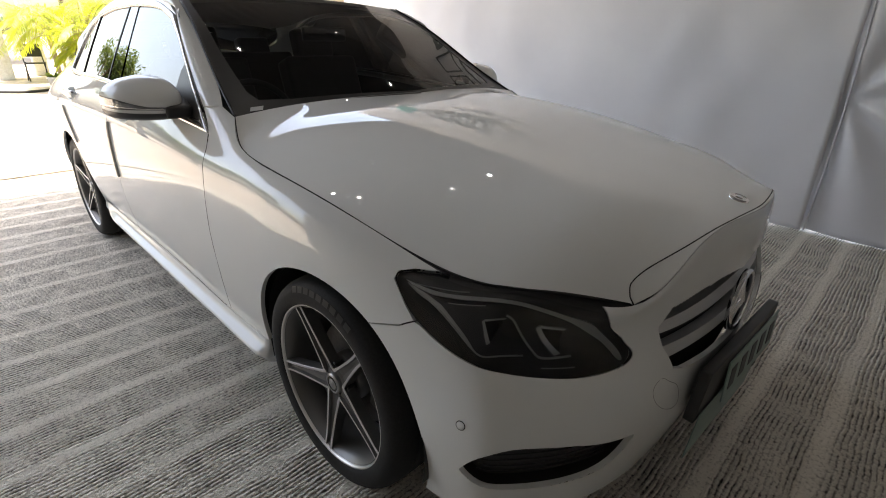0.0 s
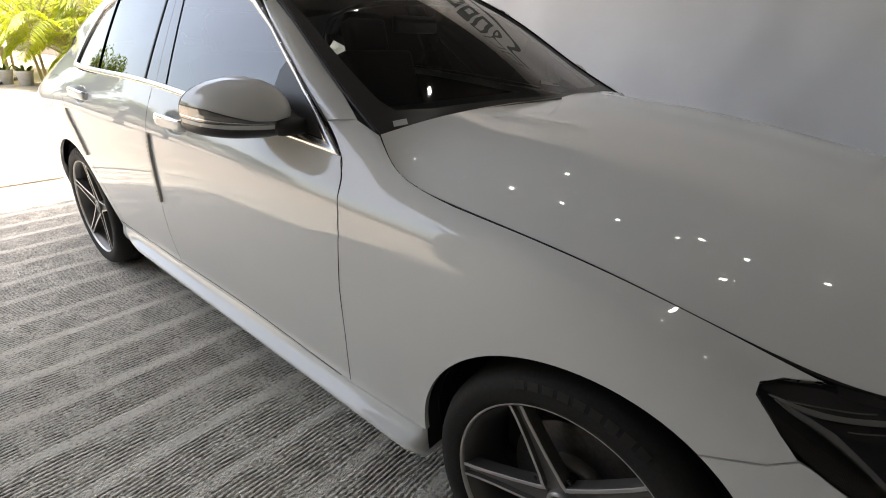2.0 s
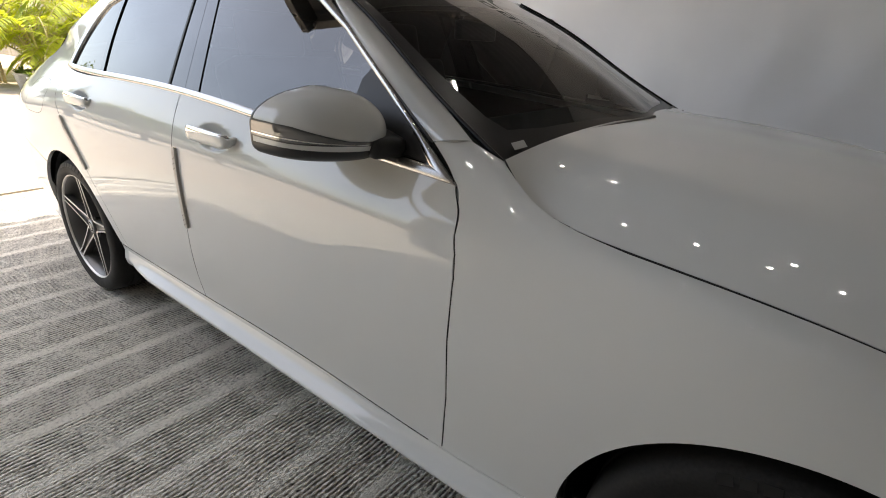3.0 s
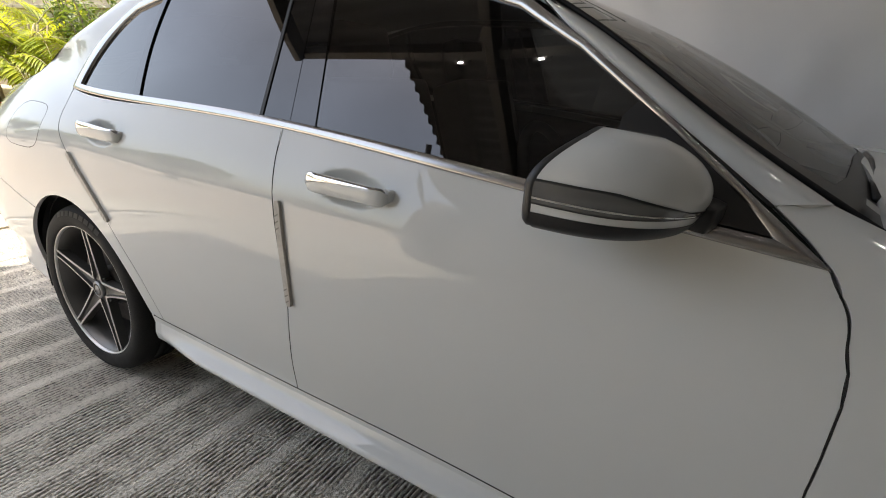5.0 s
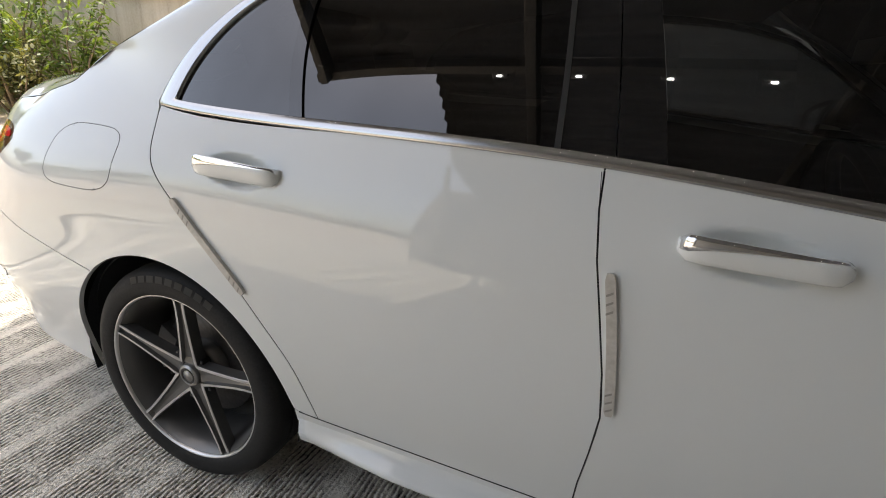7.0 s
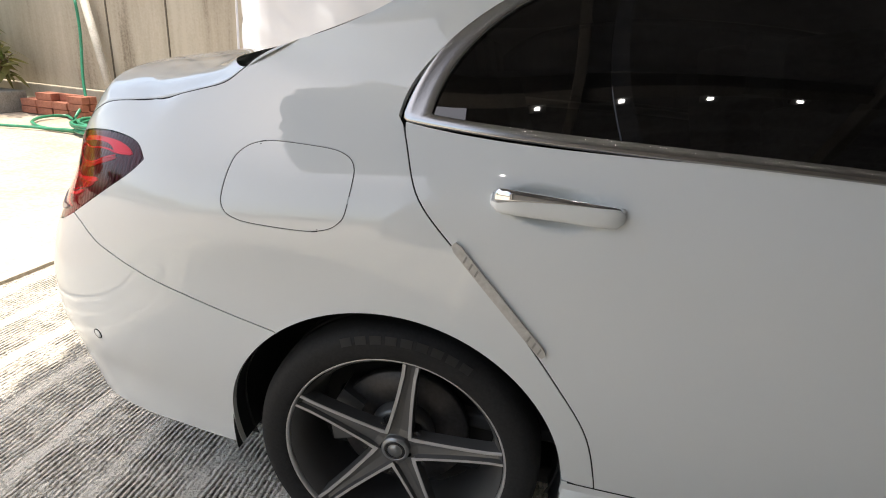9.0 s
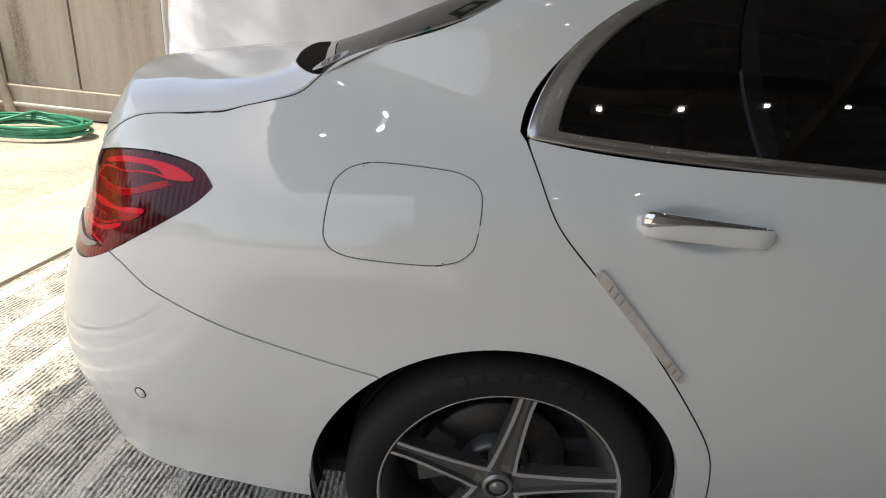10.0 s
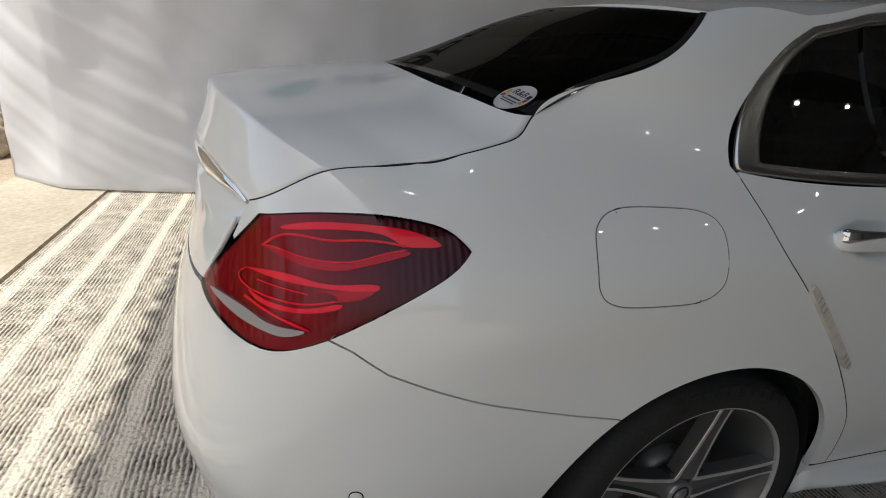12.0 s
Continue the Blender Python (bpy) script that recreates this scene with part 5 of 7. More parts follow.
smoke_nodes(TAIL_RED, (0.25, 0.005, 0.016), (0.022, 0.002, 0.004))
TAIL_BRIGHT = mat("bright_red_light_guide", (1.0, 0.05, 0.10), 0.2)
TAIL_MID = mat("red_light_guide", (0.55, 0.012, 0.035), 0.25)
TAIL_WHITE = mat("clear_reverse_lens", (0.33, 0.30, 0.29), 0.25)
TAIL_LENS = clear_glass("red_lens", (1.0, 0.58, 0.64), ior=1.27)
for side in (1, -1):
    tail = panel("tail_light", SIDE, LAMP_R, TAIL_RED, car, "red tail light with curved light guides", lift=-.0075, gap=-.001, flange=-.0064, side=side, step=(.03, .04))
    panel("tail_light_lens", SIDE, LAMP_R, TAIL_LENS, tail, "red outer lens", lift=.0005, gap=.0004, flange=0, side=side, step=(.03, .04))
    for pts, m in (([(14.4, 4.53), (14.0, 4.47), (13.66, 4.42), (13.32, 4.37), (13.03, 4.28), (12.86, 4.18), (13.0, 4.175), (13.19, 4.2), (13.28, 4.25), (13.47, 4.33), (13.81, 4.38), (14.23, 4.45)], TAIL_BRIGHT),
                   ([(14.54, 4.37), (14.36, 4.3), (14.08, 4.17), (13.77, 4.1), (13.56, 4.1), (13.36, 4.14), (13.17, 4.155), (13.17, 4.12), (13.5, 4.06), (13.76, 4.04), (14.06, 4.11), (14.35, 4.26)], TAIL_MID),
                   ([(14.6, 4.15), (14.27, 4.08), (13.94, 3.97), (13.66, 3.92), (13.39, 3.905), (13.39, 3.855), (13.65, 3.875), (13.93, 3.925), (14.25, 4.01), (14.54, 4.12)], TAIL_BRIGHT),
                   ([(14.5, 3.92), (14.35, 3.84), (14.07, 3.755), (13.85, 3.745), (13.66, 3.765), (13.66, 3.725), (13.85, 3.70), (14.07, 3.715), (14.35, 3.80)], TAIL_BRIGHT),
                   ([(13.9, 3.9), (13.65, 3.87), (13.40, 3.855), (13.48, 3.80), (13.64, 3.785), (13.69, 3.80), (13.72, 3.84)], TAIL_MID)):
        panel("light_guide", SIDE, curve2(pts, 70, True), m, tail, "bright red light guide", lift=-.004, gap=0, flange=.003, side=side, step=(.03, .04))
    for pts, rad in (([(14.54, 4.37), (14.45, 4.42), (14.28, 4.42), (13.95, 4.31), (13.67, 4.28), (13.39, 4.25), (13.19, 4.2)], .0022), ([(14.54, 4.37), (14.36, 4.31), (14.08, 4.18), (13.77, 4.11), (13.56, 4.11), (13.36, 4.15), (13.17, 4.17)], .0016),
                     ([(14.6, 4.15), (14.66, 4.10), (14.6, 4.0), (14.42, 3.90), (14.18, 3.82), (13.93, 3.775), (13.69, 3.79)], .0018), ([(14.5, 3.85), (14.32, 3.75), (14.1, 3.65), (13.84, 3.55)], .0026), ([(14.45, 4.02), (14.2, 3.93), (13.95, 3.86)], .0012)):
        part("light_guide", tube_bm(mirrored(on_skin(SIDE, pts, -.0042), side), rad, 8), TAIL_BRIGHT, tail, "bright red light guide")
    panel("reverse_lens", SIDE, curve2([(14.88, 3.87), (14.64, 3.72), (14.38, 3.6), (14.09, 3.51), (13.93, 3.51), (13.86, 3.55), (14.06, 3.58), (14.27, 3.65), (14.54, 3.78)], 40, True), TAIL_WHITE, tail, "clear white reversing strip", lift=.0035, gap=0, flange=.012, side=side)

grille_thing = panel("grille", SIDE, GRILLE, BLACK, car, "black grille with two silver louvres", lift=-.05, gap=0, flange=0)
GRILLE_SILVER = mat("grille_louvre_silver", (0.52, 0.53, 0.54), 0.3, 0.45)
for b0, b1 in ((3.36, 3.66), (2.66, 2.98)):
    panel("grille_louvre", SIDE, curve2([(-1.24, b0 + .05), (-.6, b0 - .02), (0, b0 - .06), (.6, b0 - .02), (1.24, b0 + .05)], 24) + curve2([(1.26, b1 + .05), (.6, b1 - .02), (0, b1 - .06), (-.6, b1 - .02), (-1.26, b1 + .05)], 24),
          GRILLE_SILVER, grille_thing, "silver louvre", lift=-.016, gap=0, flange=.03)
star = lathe_bm([(.080, -.008), (.086, -.014), (.093, -.008), (.093, .004), (.080, .004), (.080, -.008)], 48)
for k in range(3):
    a = radians(90 + 120 * k)
    tip = Vector((.082 * math.cos(a), -.004, .082 * math.sin(a)))
    l, r = (Vector((.014 * math.cos(a + s), -.004, .014 * math.sin(a + s))) for s in (1.2, -1.2))
    c = Vector((0, -.016, 0))
    v = [star.verts.new(p) for p in (tip, l, c, r)]
    star.faces.new((v[0], v[1], v[2]))
    star.faces.new((v[0], v[2], v[3]))
ob = part("grille_emblem", star, CHROME, grille_thing, "round chrome emblem")
ob.matrix_basis = pose(2.208, 0, .60, 0, 0, 90)
for side in (1, -1):
    panel("air_intake", SIDE, INTAKE if side > 0 else INTAKE, BLACK, car, "black bumper air intake", lift=-.04, gap=0, flange=0, side=side)
    mesh_tubes = bmesh.new()
    for k in range(5):
        b = .95 + .16 * k
        pts = [(3.6, b + .05), (3.0, b), (2.4, b), (1.75, b + .05)]
        tube_bm(mirrored(on_skin(SIDE, pts, -.03, 14), side), .0022, 5, mesh_tubes)
    part("intake_mesh", mesh_tubes, BLACK, car, "black intake slats")
    for a, b in ((3.81, 2.09), (.62, 1.30)):
        centre, nrm = Vector(SIDE.at(a, b)), Vector(SIDE.normal(a, b))
        s = part("parking_sensor", lathe_bm([(.0005, -.0015), (.0085, -.0015), (.0098, -.0005), (.0105, .004)], 20), PAINT, car, "round parking sensor")
        s.matrix_basis = Matrix.Translation((centre.x, centre.y * side, centre.z)) @ Vector((nrm.x, nrm.y * side, nrm.z)).to_track_quat("-Y", "Z").to_matrix().to_4x4()
        ringo = part("sensor_ring", lathe_bm([(.0102, -.001), (.0118, -.001), (.0122, .002)], 20), GAP_SHADE, car, "dark sensor ring")
        ringo.matrix_basis = s.matrix_basis.copy()
    centre, nrm = Vector(SIDE.at(13.25, 1.99)), Vector(SIDE.normal(13.25, 1.99))
    s = part("parking_sensor", lathe_bm([(.0005, -.0015), (.0095, -.0015), (.011, -.0005), (.012, .004)], 20), PAINT, car, "round parking sensor")
    s.matrix_basis = Matrix.Translation((centre.x, centre.y * side, centre.z)) @ Vector((nrm.x, nrm.y * side, nrm.z)).to_track_quat("-Y", "Z").to_matrix().to_4x4()
    ringo = part("sensor_ring", lathe_bm([(.0112, -.001), (.0128, -.001), (.0132, .002)], 20), GAP_SHADE, car, "dark sensor ring")
    ringo.matrix_basis = s.matrix_basis.copy()

PLATE_GREEN = mat("pale_green_plate", (0.22, 0.31, 0.275), 0.4)
holder = part("plate_holder", box_bm((.03, .56, .17), (0, 0, 0), .006), BLACK, car, "black number plate holder")
holder.matrix_basis = pose(2.238, 0, .425, 0, 5, -2)
part("number_plate", box_bm((.004, .44, .13), (.026, .08, -.012), .001, None, Matrix.Rotation(radians(-6), 4, "Y")), PLATE_GREEN, holder, "pale green number plate")
PLATE_DARK = mat("plate_dark", (0.03, 0.03, 0.035), 0.5)
for k in range(5):
    part("plate_bar", box_bm((.002, .045, .07), (.0285, -.09 + .085 * k, -.012), 0, None, Matrix.Rotation(radians(-6), 4, "Y")), PLATE_DARK, holder, "plain dark bar", False)
part("plate_sheet", box_bm((.003, .50, .16), (.020, -.02, -.135), .001), PLATE_GREEN, holder, "loose pale sheet under the plate")


# ---- mirrors, handles, guards, badges ----
def mirror_place(h, th, grow=0.0):
    """A place on the mirror housing: h from the foot (-1) to the top (1), th from the outer end round the nose to the inner end."""
    wide = max(1 - abs(h) ** (2.3 if h > 0 else 7.0), 0.0) ** .44
    rear = .316 + .055 * max(h, 0) ** 2
    x = rear + (.218 - .05 * max(h, 0) ** 2 - .03 * max(-h, 0) + grow) * wide ** .9 * math.sin(th) ** .75
    y = -.928 - (.1175 + grow) * wide * math.cos(th) + .040 * math.sin(th) ** 2 * wide
    return x, y, 1.056 + ((.083 if h > 0 else .069) + grow) * h - .008 * math.sin(th) * wide + .07 * (y + .928) * max(h, 0)


def mirror_cap(side, lo, hi, grow=0.0, th1=1.0, taper=0.0, slope=0.0):
    """The housing's skin between two heights, up to a share of the way round, its height narrowing by taper."""
    bm = bmesh.new()
    nt, nz = 34, 14
    grid = []
    for j in range(nz + 1):
        row = []
        for i in range(nt + 1):
            f = i / nt
            mid = lo + (hi - lo) * .25
            thin = 1 - taper * min(1, max(0, (f - .14) / .24))
            h = mid + (lo + (hi - lo) * j / nz - mid) * thin - slope * f
            x, y, z = mirror_place(h, math.pi * f * th1, grow)
            row.append(bm.verts.new((x, y * side, z)))
        grid.append(row)
    for a, b in zip(grid, grid[1:]):
        for i in range(nt):
            bm.faces.new((a[i], a[i + 1], b[i + 1], b[i]))
    bmesh.ops.remove_doubles(bm, verts=bm.verts, dist=.0004)
    bmesh.ops.recalc_face_normals(bm, faces=bm.faces)
    if sum(f.normal.y * (f.calc_center_median().y + .96 * side) + f.normal.x * .3 for f in bm.faces) < 0:
        bmesh.ops.reverse_faces(bm, faces=bm.faces)
    return bm


def handle_bm(x0, x1, y0, z0, z1, side, insert=False):
    """A bowed door handle, or the tapering insert along its upper face."""
    bm, rings, n, m = bmesh.new(), [], 20, 16
    for i in range(n + 1):
        s = i / n
        x, z = x0 + (x1 - x0) * s, z0 + (z1 - z0) * s
        bow = -.012 * min(1, 6 * s, 6 * (1 - s)) ** .5
        tall = (.0225 - .0035 * s) * min(1, .5 + 9 * s, .5 + 9 * (1 - s))
        lo, hi = (-6 + 62 * s, 118 - 18 * s) if insert else (0, 360)
        grow = 1.035 if insert else 1.0
        ring = []
        for k in range(m + 1 if insert else m):
            f = radians(lo + (hi - lo) * k / m)
            out, up = (math.copysign(abs(v) ** .65, v) for v in (math.cos(f), math.sin(f)))
            ring.append(bm.verts.new((x, (y0 + bow - .0105 * grow * out) * side, z + tall * grow * up)))
        rings.append(ring)
    for a, b in zip(rings, rings[1:]):
        for k in range(len(a) - 1 if insert else len(a)):
            bm.faces.new((a[k], a[(k + 1) % len(a)], b[(k + 1) % len(a)], b[k]))
    if not insert:
        bm.faces.new(rings[0])
        bm.faces.new(rings[-1])
    bmesh.ops.recalc_face_normals(bm, faces=bm.faces)
    if insert:
        if sum(f.normal.y * side for f in bm.faces) > 0:
            bmesh.ops.reverse_faces(bm, faces=bm.faces)
        bmesh.ops.solidify(bm, geom=list(bm.faces), thickness=.001)
    return bm


AMBER_LENS = mat("smoked_indicator_lens", (0.20, 0.20, 0.195), 0.05, 0.5, Coat_Weight=1.0)
INDICATOR_EDGE = mat("dark_lens_edge", (0.03, 0.03, 0.03), 0.3)
for side in (1, -1):
    mirror = part("door_mirror", mirror_cap(side, -.46, 1.0), PAINT, car, "white door mirror housing")
    part("mirror_base", mirror_cap(side, -1.0, -.46, .0008), BLACK, mirror, "black lower mirror shell")
    part("mirror_indicator", mirror_cap(side, -.24, .17, .0016, .90, .76, .20), AMBER_LENS, mirror, "smoked indicator strip")
    part("indicator_surround", mirror_cap(side, -.285, .215, .0009, .92, .70, .20), INDICATOR_EDGE, mirror, "dark indicator surround")
    part("indicator_chrome", mirror_cap(side, -.17, -.13, .0026, .86, .3, .17), CHROME, mirror, "thin chrome line")
    outline = [mirror_place(-1 + 2 * k / 24, 0.0) for k in range(25)] + [mirror_place(1 - 2 * k / 24, math.pi) for k in range(1, 24)]
    cy, cz = -.928, 1.060
    back, rings = bmesh.new(), []
    for grow, dx in ((.975, .004), (.996, -.002), (.99, -.010), (.95, -.015), (.90, -.010)):
        rings.append([back.verts.new((x + dx, (cy + (y - cy) * grow) * side, cz + (z - cz) * grow)) for x, y, z in outline])
    for a, b in zip(rings, rings[1:]):
        for k in range(len(a)):
            back.faces.new((a[k], a[(k + 1) % len(a)], b[(k + 1) % len(a)], b[k]))
    bmesh.ops.recalc_face_normals(back, faces=back.faces)
    part("mirror_frame", back, BLACK, mirror, "black mirror frame")
    glass = bmesh.new()
    rim = [glass.verts.new((x - .004, (cy + (y - cy) * .905) * side, cz + (z - cz) * .905)) for x, y, z in outline]
    mid = glass.verts.new((.318, cy * side, cz))
    for k in range(len(rim)):
        glass.faces.new((rim[k], rim[(k + 1) % len(rim)], mid))
    part("mirror_glass", glass, CHROME, mirror, "mirror glass")
    part("mirror_arm", box_bm((.13, .085, .045), (.485, -.848 * side, 1.028), .018, turn=pose(0, 0, 0, 0, 10, -12 * side)), BLACK, mirror, "black mirror arm")

    # handles
    for x0, x1, z0, z1, y0 in ((-.271, -.044, .950, .946, -.889), (-1.272, -1.043, .957, .951, -.884)):
        handle = part("door_handle", handle_bm(x0, x1, y0, z0, z1, side), PAINT, car, "white door handle with a chrome insert")
        part("chrome_insert", handle_bm(x0, x1, y0, z0, z1, side, True), CHROME, handle, "tapering chrome insert")
        for x in (x0 + .012, x1 - .012):
            part("handle_foot", box_bm((.028, .034, .022), (x, (y0 + .014) * side, z0 - .002), .006), PAINT, handle, "white handle foot")
        part("lock_seam", box_bm((.0012, .019, .032), (x0 + .045, (y0 - .0065) * side, z0 - .0015), 0), GAP_SHADE, handle, "dark lock seam")

GUARD_SLOT = mat("guard_slot_shade", (0.30, 0.28, 0.25), 0.6)
GUARD = grainy(mat("pale_beige_rubber", (0.55, 0.52, 0.47), 0.5), (0.60, 0.57, 0.52), (0.46, 0.43, 0.38), 12, 120, 0.1, 0.001)
def strip_outline(p0, p1, width, bow=0.0, n=24):
    """A strip with rounded ends between two side-view places, as (a, b)."""
    p0, p1 = Vector(p0), Vector(p1)
    d = (p1 - p0).normalized()
    s = Vector((-d.y, d.x))
    out = []
    for sign in (1, -1):
        for k in range(n + 1):
            t = k / n if sign > 0 else 1 - k / n
            w = width / 2 * min(1, (min(t, 1 - t) * (p1 - p0).length / (width * .4) + .35)) ** .5
            c = p0 + (p1 - p0) * t + s * (bow * math.sin(math.pi * t))
            out.append(c + s * (w * sign))
    return trace([(p.x, p.y) for p in out], (10, 3))


for side in (1, -1):
    for p0, p1, bow, out in (((-.363, .884), (-.322, .624), .004, .011), ((-1.328, .869), (-1.136, .676), 0, .010)):
        guard = panel("door_guard", SIDE, strip_outline(p0, p1, .017, bow), GUARD, car, "pale beige stick-on door edge guard", lift=.009, gap=.0, flange=.01, side=side, step=(.03, .08))
        d = (Vector(p1) - Vector(p0)).normalized()
        for t in (.10, .16, .22, .80, .86, .92):
            c = Vector(p0) + (Vector(p1) - Vector(p0)) * t
            n = Vector((-d.y, d.x))
            q = [c + n * .006 + d * .003, c - n * .006 + d * .008, c - n * .006 + d * .012, c + n * .006 + d * .007]
            panel("guard_slot", SIDE, trace([(v.x, v.y) for v in q], (10, 3)), GUARD_SLOT, guard, "dark guard slot", lift=.0096, gap=0, flange=0, side=side, step=(.03, .05)) if side > 0 else None

badge = part("hood_badge", lathe_bm([(.0005, -.006), (.010, -.006), (.011, -.0048), (.019, -.0046), (.0205, -.006), (.0245, -.005), (.026, 0)], 36), CHROME, car, "round chrome badge on the hood")
bp, bn = Vector(HOOD.at(5.7, 6.3)), Vector(HOOD.normal(5.7, 6.3))
badge.matrix_basis = Matrix.Translation(bp) @ bn.to_track_quat("-Y", "Z").to_matrix().to_4x4()
part("boot_chrome_strip", lip_strip_bm(), CHROME, car, "chrome strip across the boot lid")
def disc_on(skin, a, b, rx, ry, lift, n=32, flip=False):
    """A thin disc laid on a surface; rx along a, ry along b, in metres."""
    p = Vector(skin.at(a, b))
    n3 = Vector(skin.normal(a, b)) * (-1 if flip else 1)
    da = Vector(skin.at(a + .01, b) - skin.at(a - .01, b)).normalized()
    db = n3.cross(da).normalized()
    bm = bmesh.new()
    bm.faces.new([bm.verts.new(p + n3 * lift + da * (rx * math.cos(2 * math.pi * k / n)) + db * (ry * math.sin(2 * math.pi * k / n))) for k in range(n)])
    bmesh.ops.solidify(bm, geom=list(bm.faces), thickness=.0006)
    return bm, p + n3 * (lift + .0008), da, db, n3


STICKER = mat("white_sticker", (0.80, 0.79, 0.77), 0.5)
bm, p, da, db, n3 = disc_on(BACKLIGHT, .14, 9.42, .042, .042, .007)
sticker = part("round_sticker", bm, STICKER, car, "small round white sticker with coloured rim marks", False)


def sticker_bar(u, v, w, h, colour, name):
    bm = bmesh.new()
    q = [bm.verts.new(p + da * (v + sv * h / 2) + db * (u + su * w / 2)) for su, sv in ((-1, -1), (1, -1), (1, 1), (-1, 1))]
    bm.faces.new(q)
    bmesh.ops.solidify(bm, geom=list(bm.faces), thickness=.0003)
    return part(name, bm, colour, sticker, "", False)


INK, RED_INK, GOLD_INK = mat("sticker_ink", (0.04, 0.04, 0.08), 0.5), mat("sticker_red", (0.55, 0.04, 0.04), 0.5), mat("sticker_gold", (0.75, 0.55, 0.05), 0.5)
for u, v, w, h, c in ((-.002, -.004, .042, .004, INK), (0, -.013, .05, .0025, INK), (0, -.019, .044, .0025, INK), (-.030, .012, .010, .012, INK), (-.033, .000, .008, .010, RED_INK), (-.031, -.010, .010, .007, GOLD_INK),
                      (.031, .008, .010, .012, GOLD_INK), (.032, -.006, .009, .010, RED_INK)):
    sticker_bar(u, v, w, h, c, "sticker_mark")
text = bpy.data.curves.new("sticker_text", "FONT")
text.body, text.size, text.align_x, text.extrude = "R&B", .024, "CENTER", .0002
text_ob = new("sticker_text", text)
text_ob.data.materials.append(INK)
text_ob.parent = sticker
up = da
right = up.cross(n3).normalized()
text_ob.matrix_basis = Matrix.Translation(p + up * .006) @ Matrix((right, up, right.cross(up))).transposed().to_4x4()
bm = bmesh.new()
q = [Vector(SCREEN.at(a, b)) for a, b in ((.05, 9.66), (.05, 9.36), (.13, 9.30), (.13, 9.60))]
bm.faces.new([bm.verts.new(v + Vector((.006, 0, .01))) for v in q])
part("screen_label", bm, mat("pale_label", (0.5, 0.52, 0.52), 0.5), car, "small pale label inside the windscreen corner", False)
# cowl between the hood and the windscreen
bs = np.linspace(.15, 11.85, 60)
back, front = SCREEN.at(0 * bs, bs * 10 / 12) + (.02, 0, -.022), HOOD.at(0 * bs, bs) + (.02, 0, -.016)
cowl = bmesh.new()
rows = [[cowl.verts.new(tuple(p)) for p in row] for row in (back, (back + front) / 2 - (0, 0, .008), front)]
for u, w in zip(rows, rows[1:]):
    for k in range(len(u) - 1):
        cowl.faces.new((u[k], u[k + 1], w[k + 1], w[k]))
bmesh.ops.solidify(cowl, geom=list(cowl.faces), thickness=.006)
part("cowl", cowl, BLACK, car, "black plastic cowl under the windscreen")
# wipers
for y0, y1 in ((-.55, .02), (.08, .6)):
    pts = [Vector(SCREEN.at(.05 + .05 * s, 5 - (y0 + (y1 - y0) * s) / .72 * 5)) + Vector((.004, 0, .006)) for s in (0, .25, .5, .75, 1)]
    part("wiper", tube_bm(pts, .008, 6), BLACK, car, "black wiper blade")


# side skirts with a lip, and dark tubes drawn as shade in the panel gaps
def skirt_bm(side):
    bm = bmesh.new()
    rings = []
    for i in range(49):
        f = i / 48
        x = 1.035 - 2.075 * f
        base = .203 + .042 * f
        lip = min(1.0, max(0.0, (x + .97) / .2 if x > -.97 else 0.0)) ** .6 * min(1.0, (1.04 - x) / .05) ** .5
        rows = [(-.853, base + .118), (-.8665, base + .098), (-.870, base + .07), (-.872 - .008 * lip, base + .056), (-.873 - .026 * lip, base + .047), (-.874 - .032 * lip, base + .040),
                (-.872 - .031 * lip, base + .028), (-.868 - .02 * lip, base + .012), (-.855, base), (-.80, base - .004), (-.78, base + .03)]
        rings.append([bm.verts.new((x, y * side, z)) for y, z in rows])
    for u, w in zip(rings, rings[1:]):
        for k in range(len(u) - 1):
            bm.faces.new((u[k], u[k + 1], w[k + 1], w[k]))
    bm.faces.new(rings[0])
    bm.faces.new(rings[-1])
    bmesh.ops.recalc_face_normals(bm, faces=bm.faces)
    return bm


# Grey of the tube that draws the shade in the fuel flap gap.
FLAP_GAP_SHADE = mat("grey_flap_gap_shade", (0.11, 0.11, 0.11), 0.7)


def seam_bm(points, normals, side, radius=.0035, depth=.0042):
    return tube_bm([(p[0] - n[0] * depth, (p[1] - n[1] * depth) * side, p[2] - n[2] * depth) for p, n in zip(points, normals)], radius, 6)


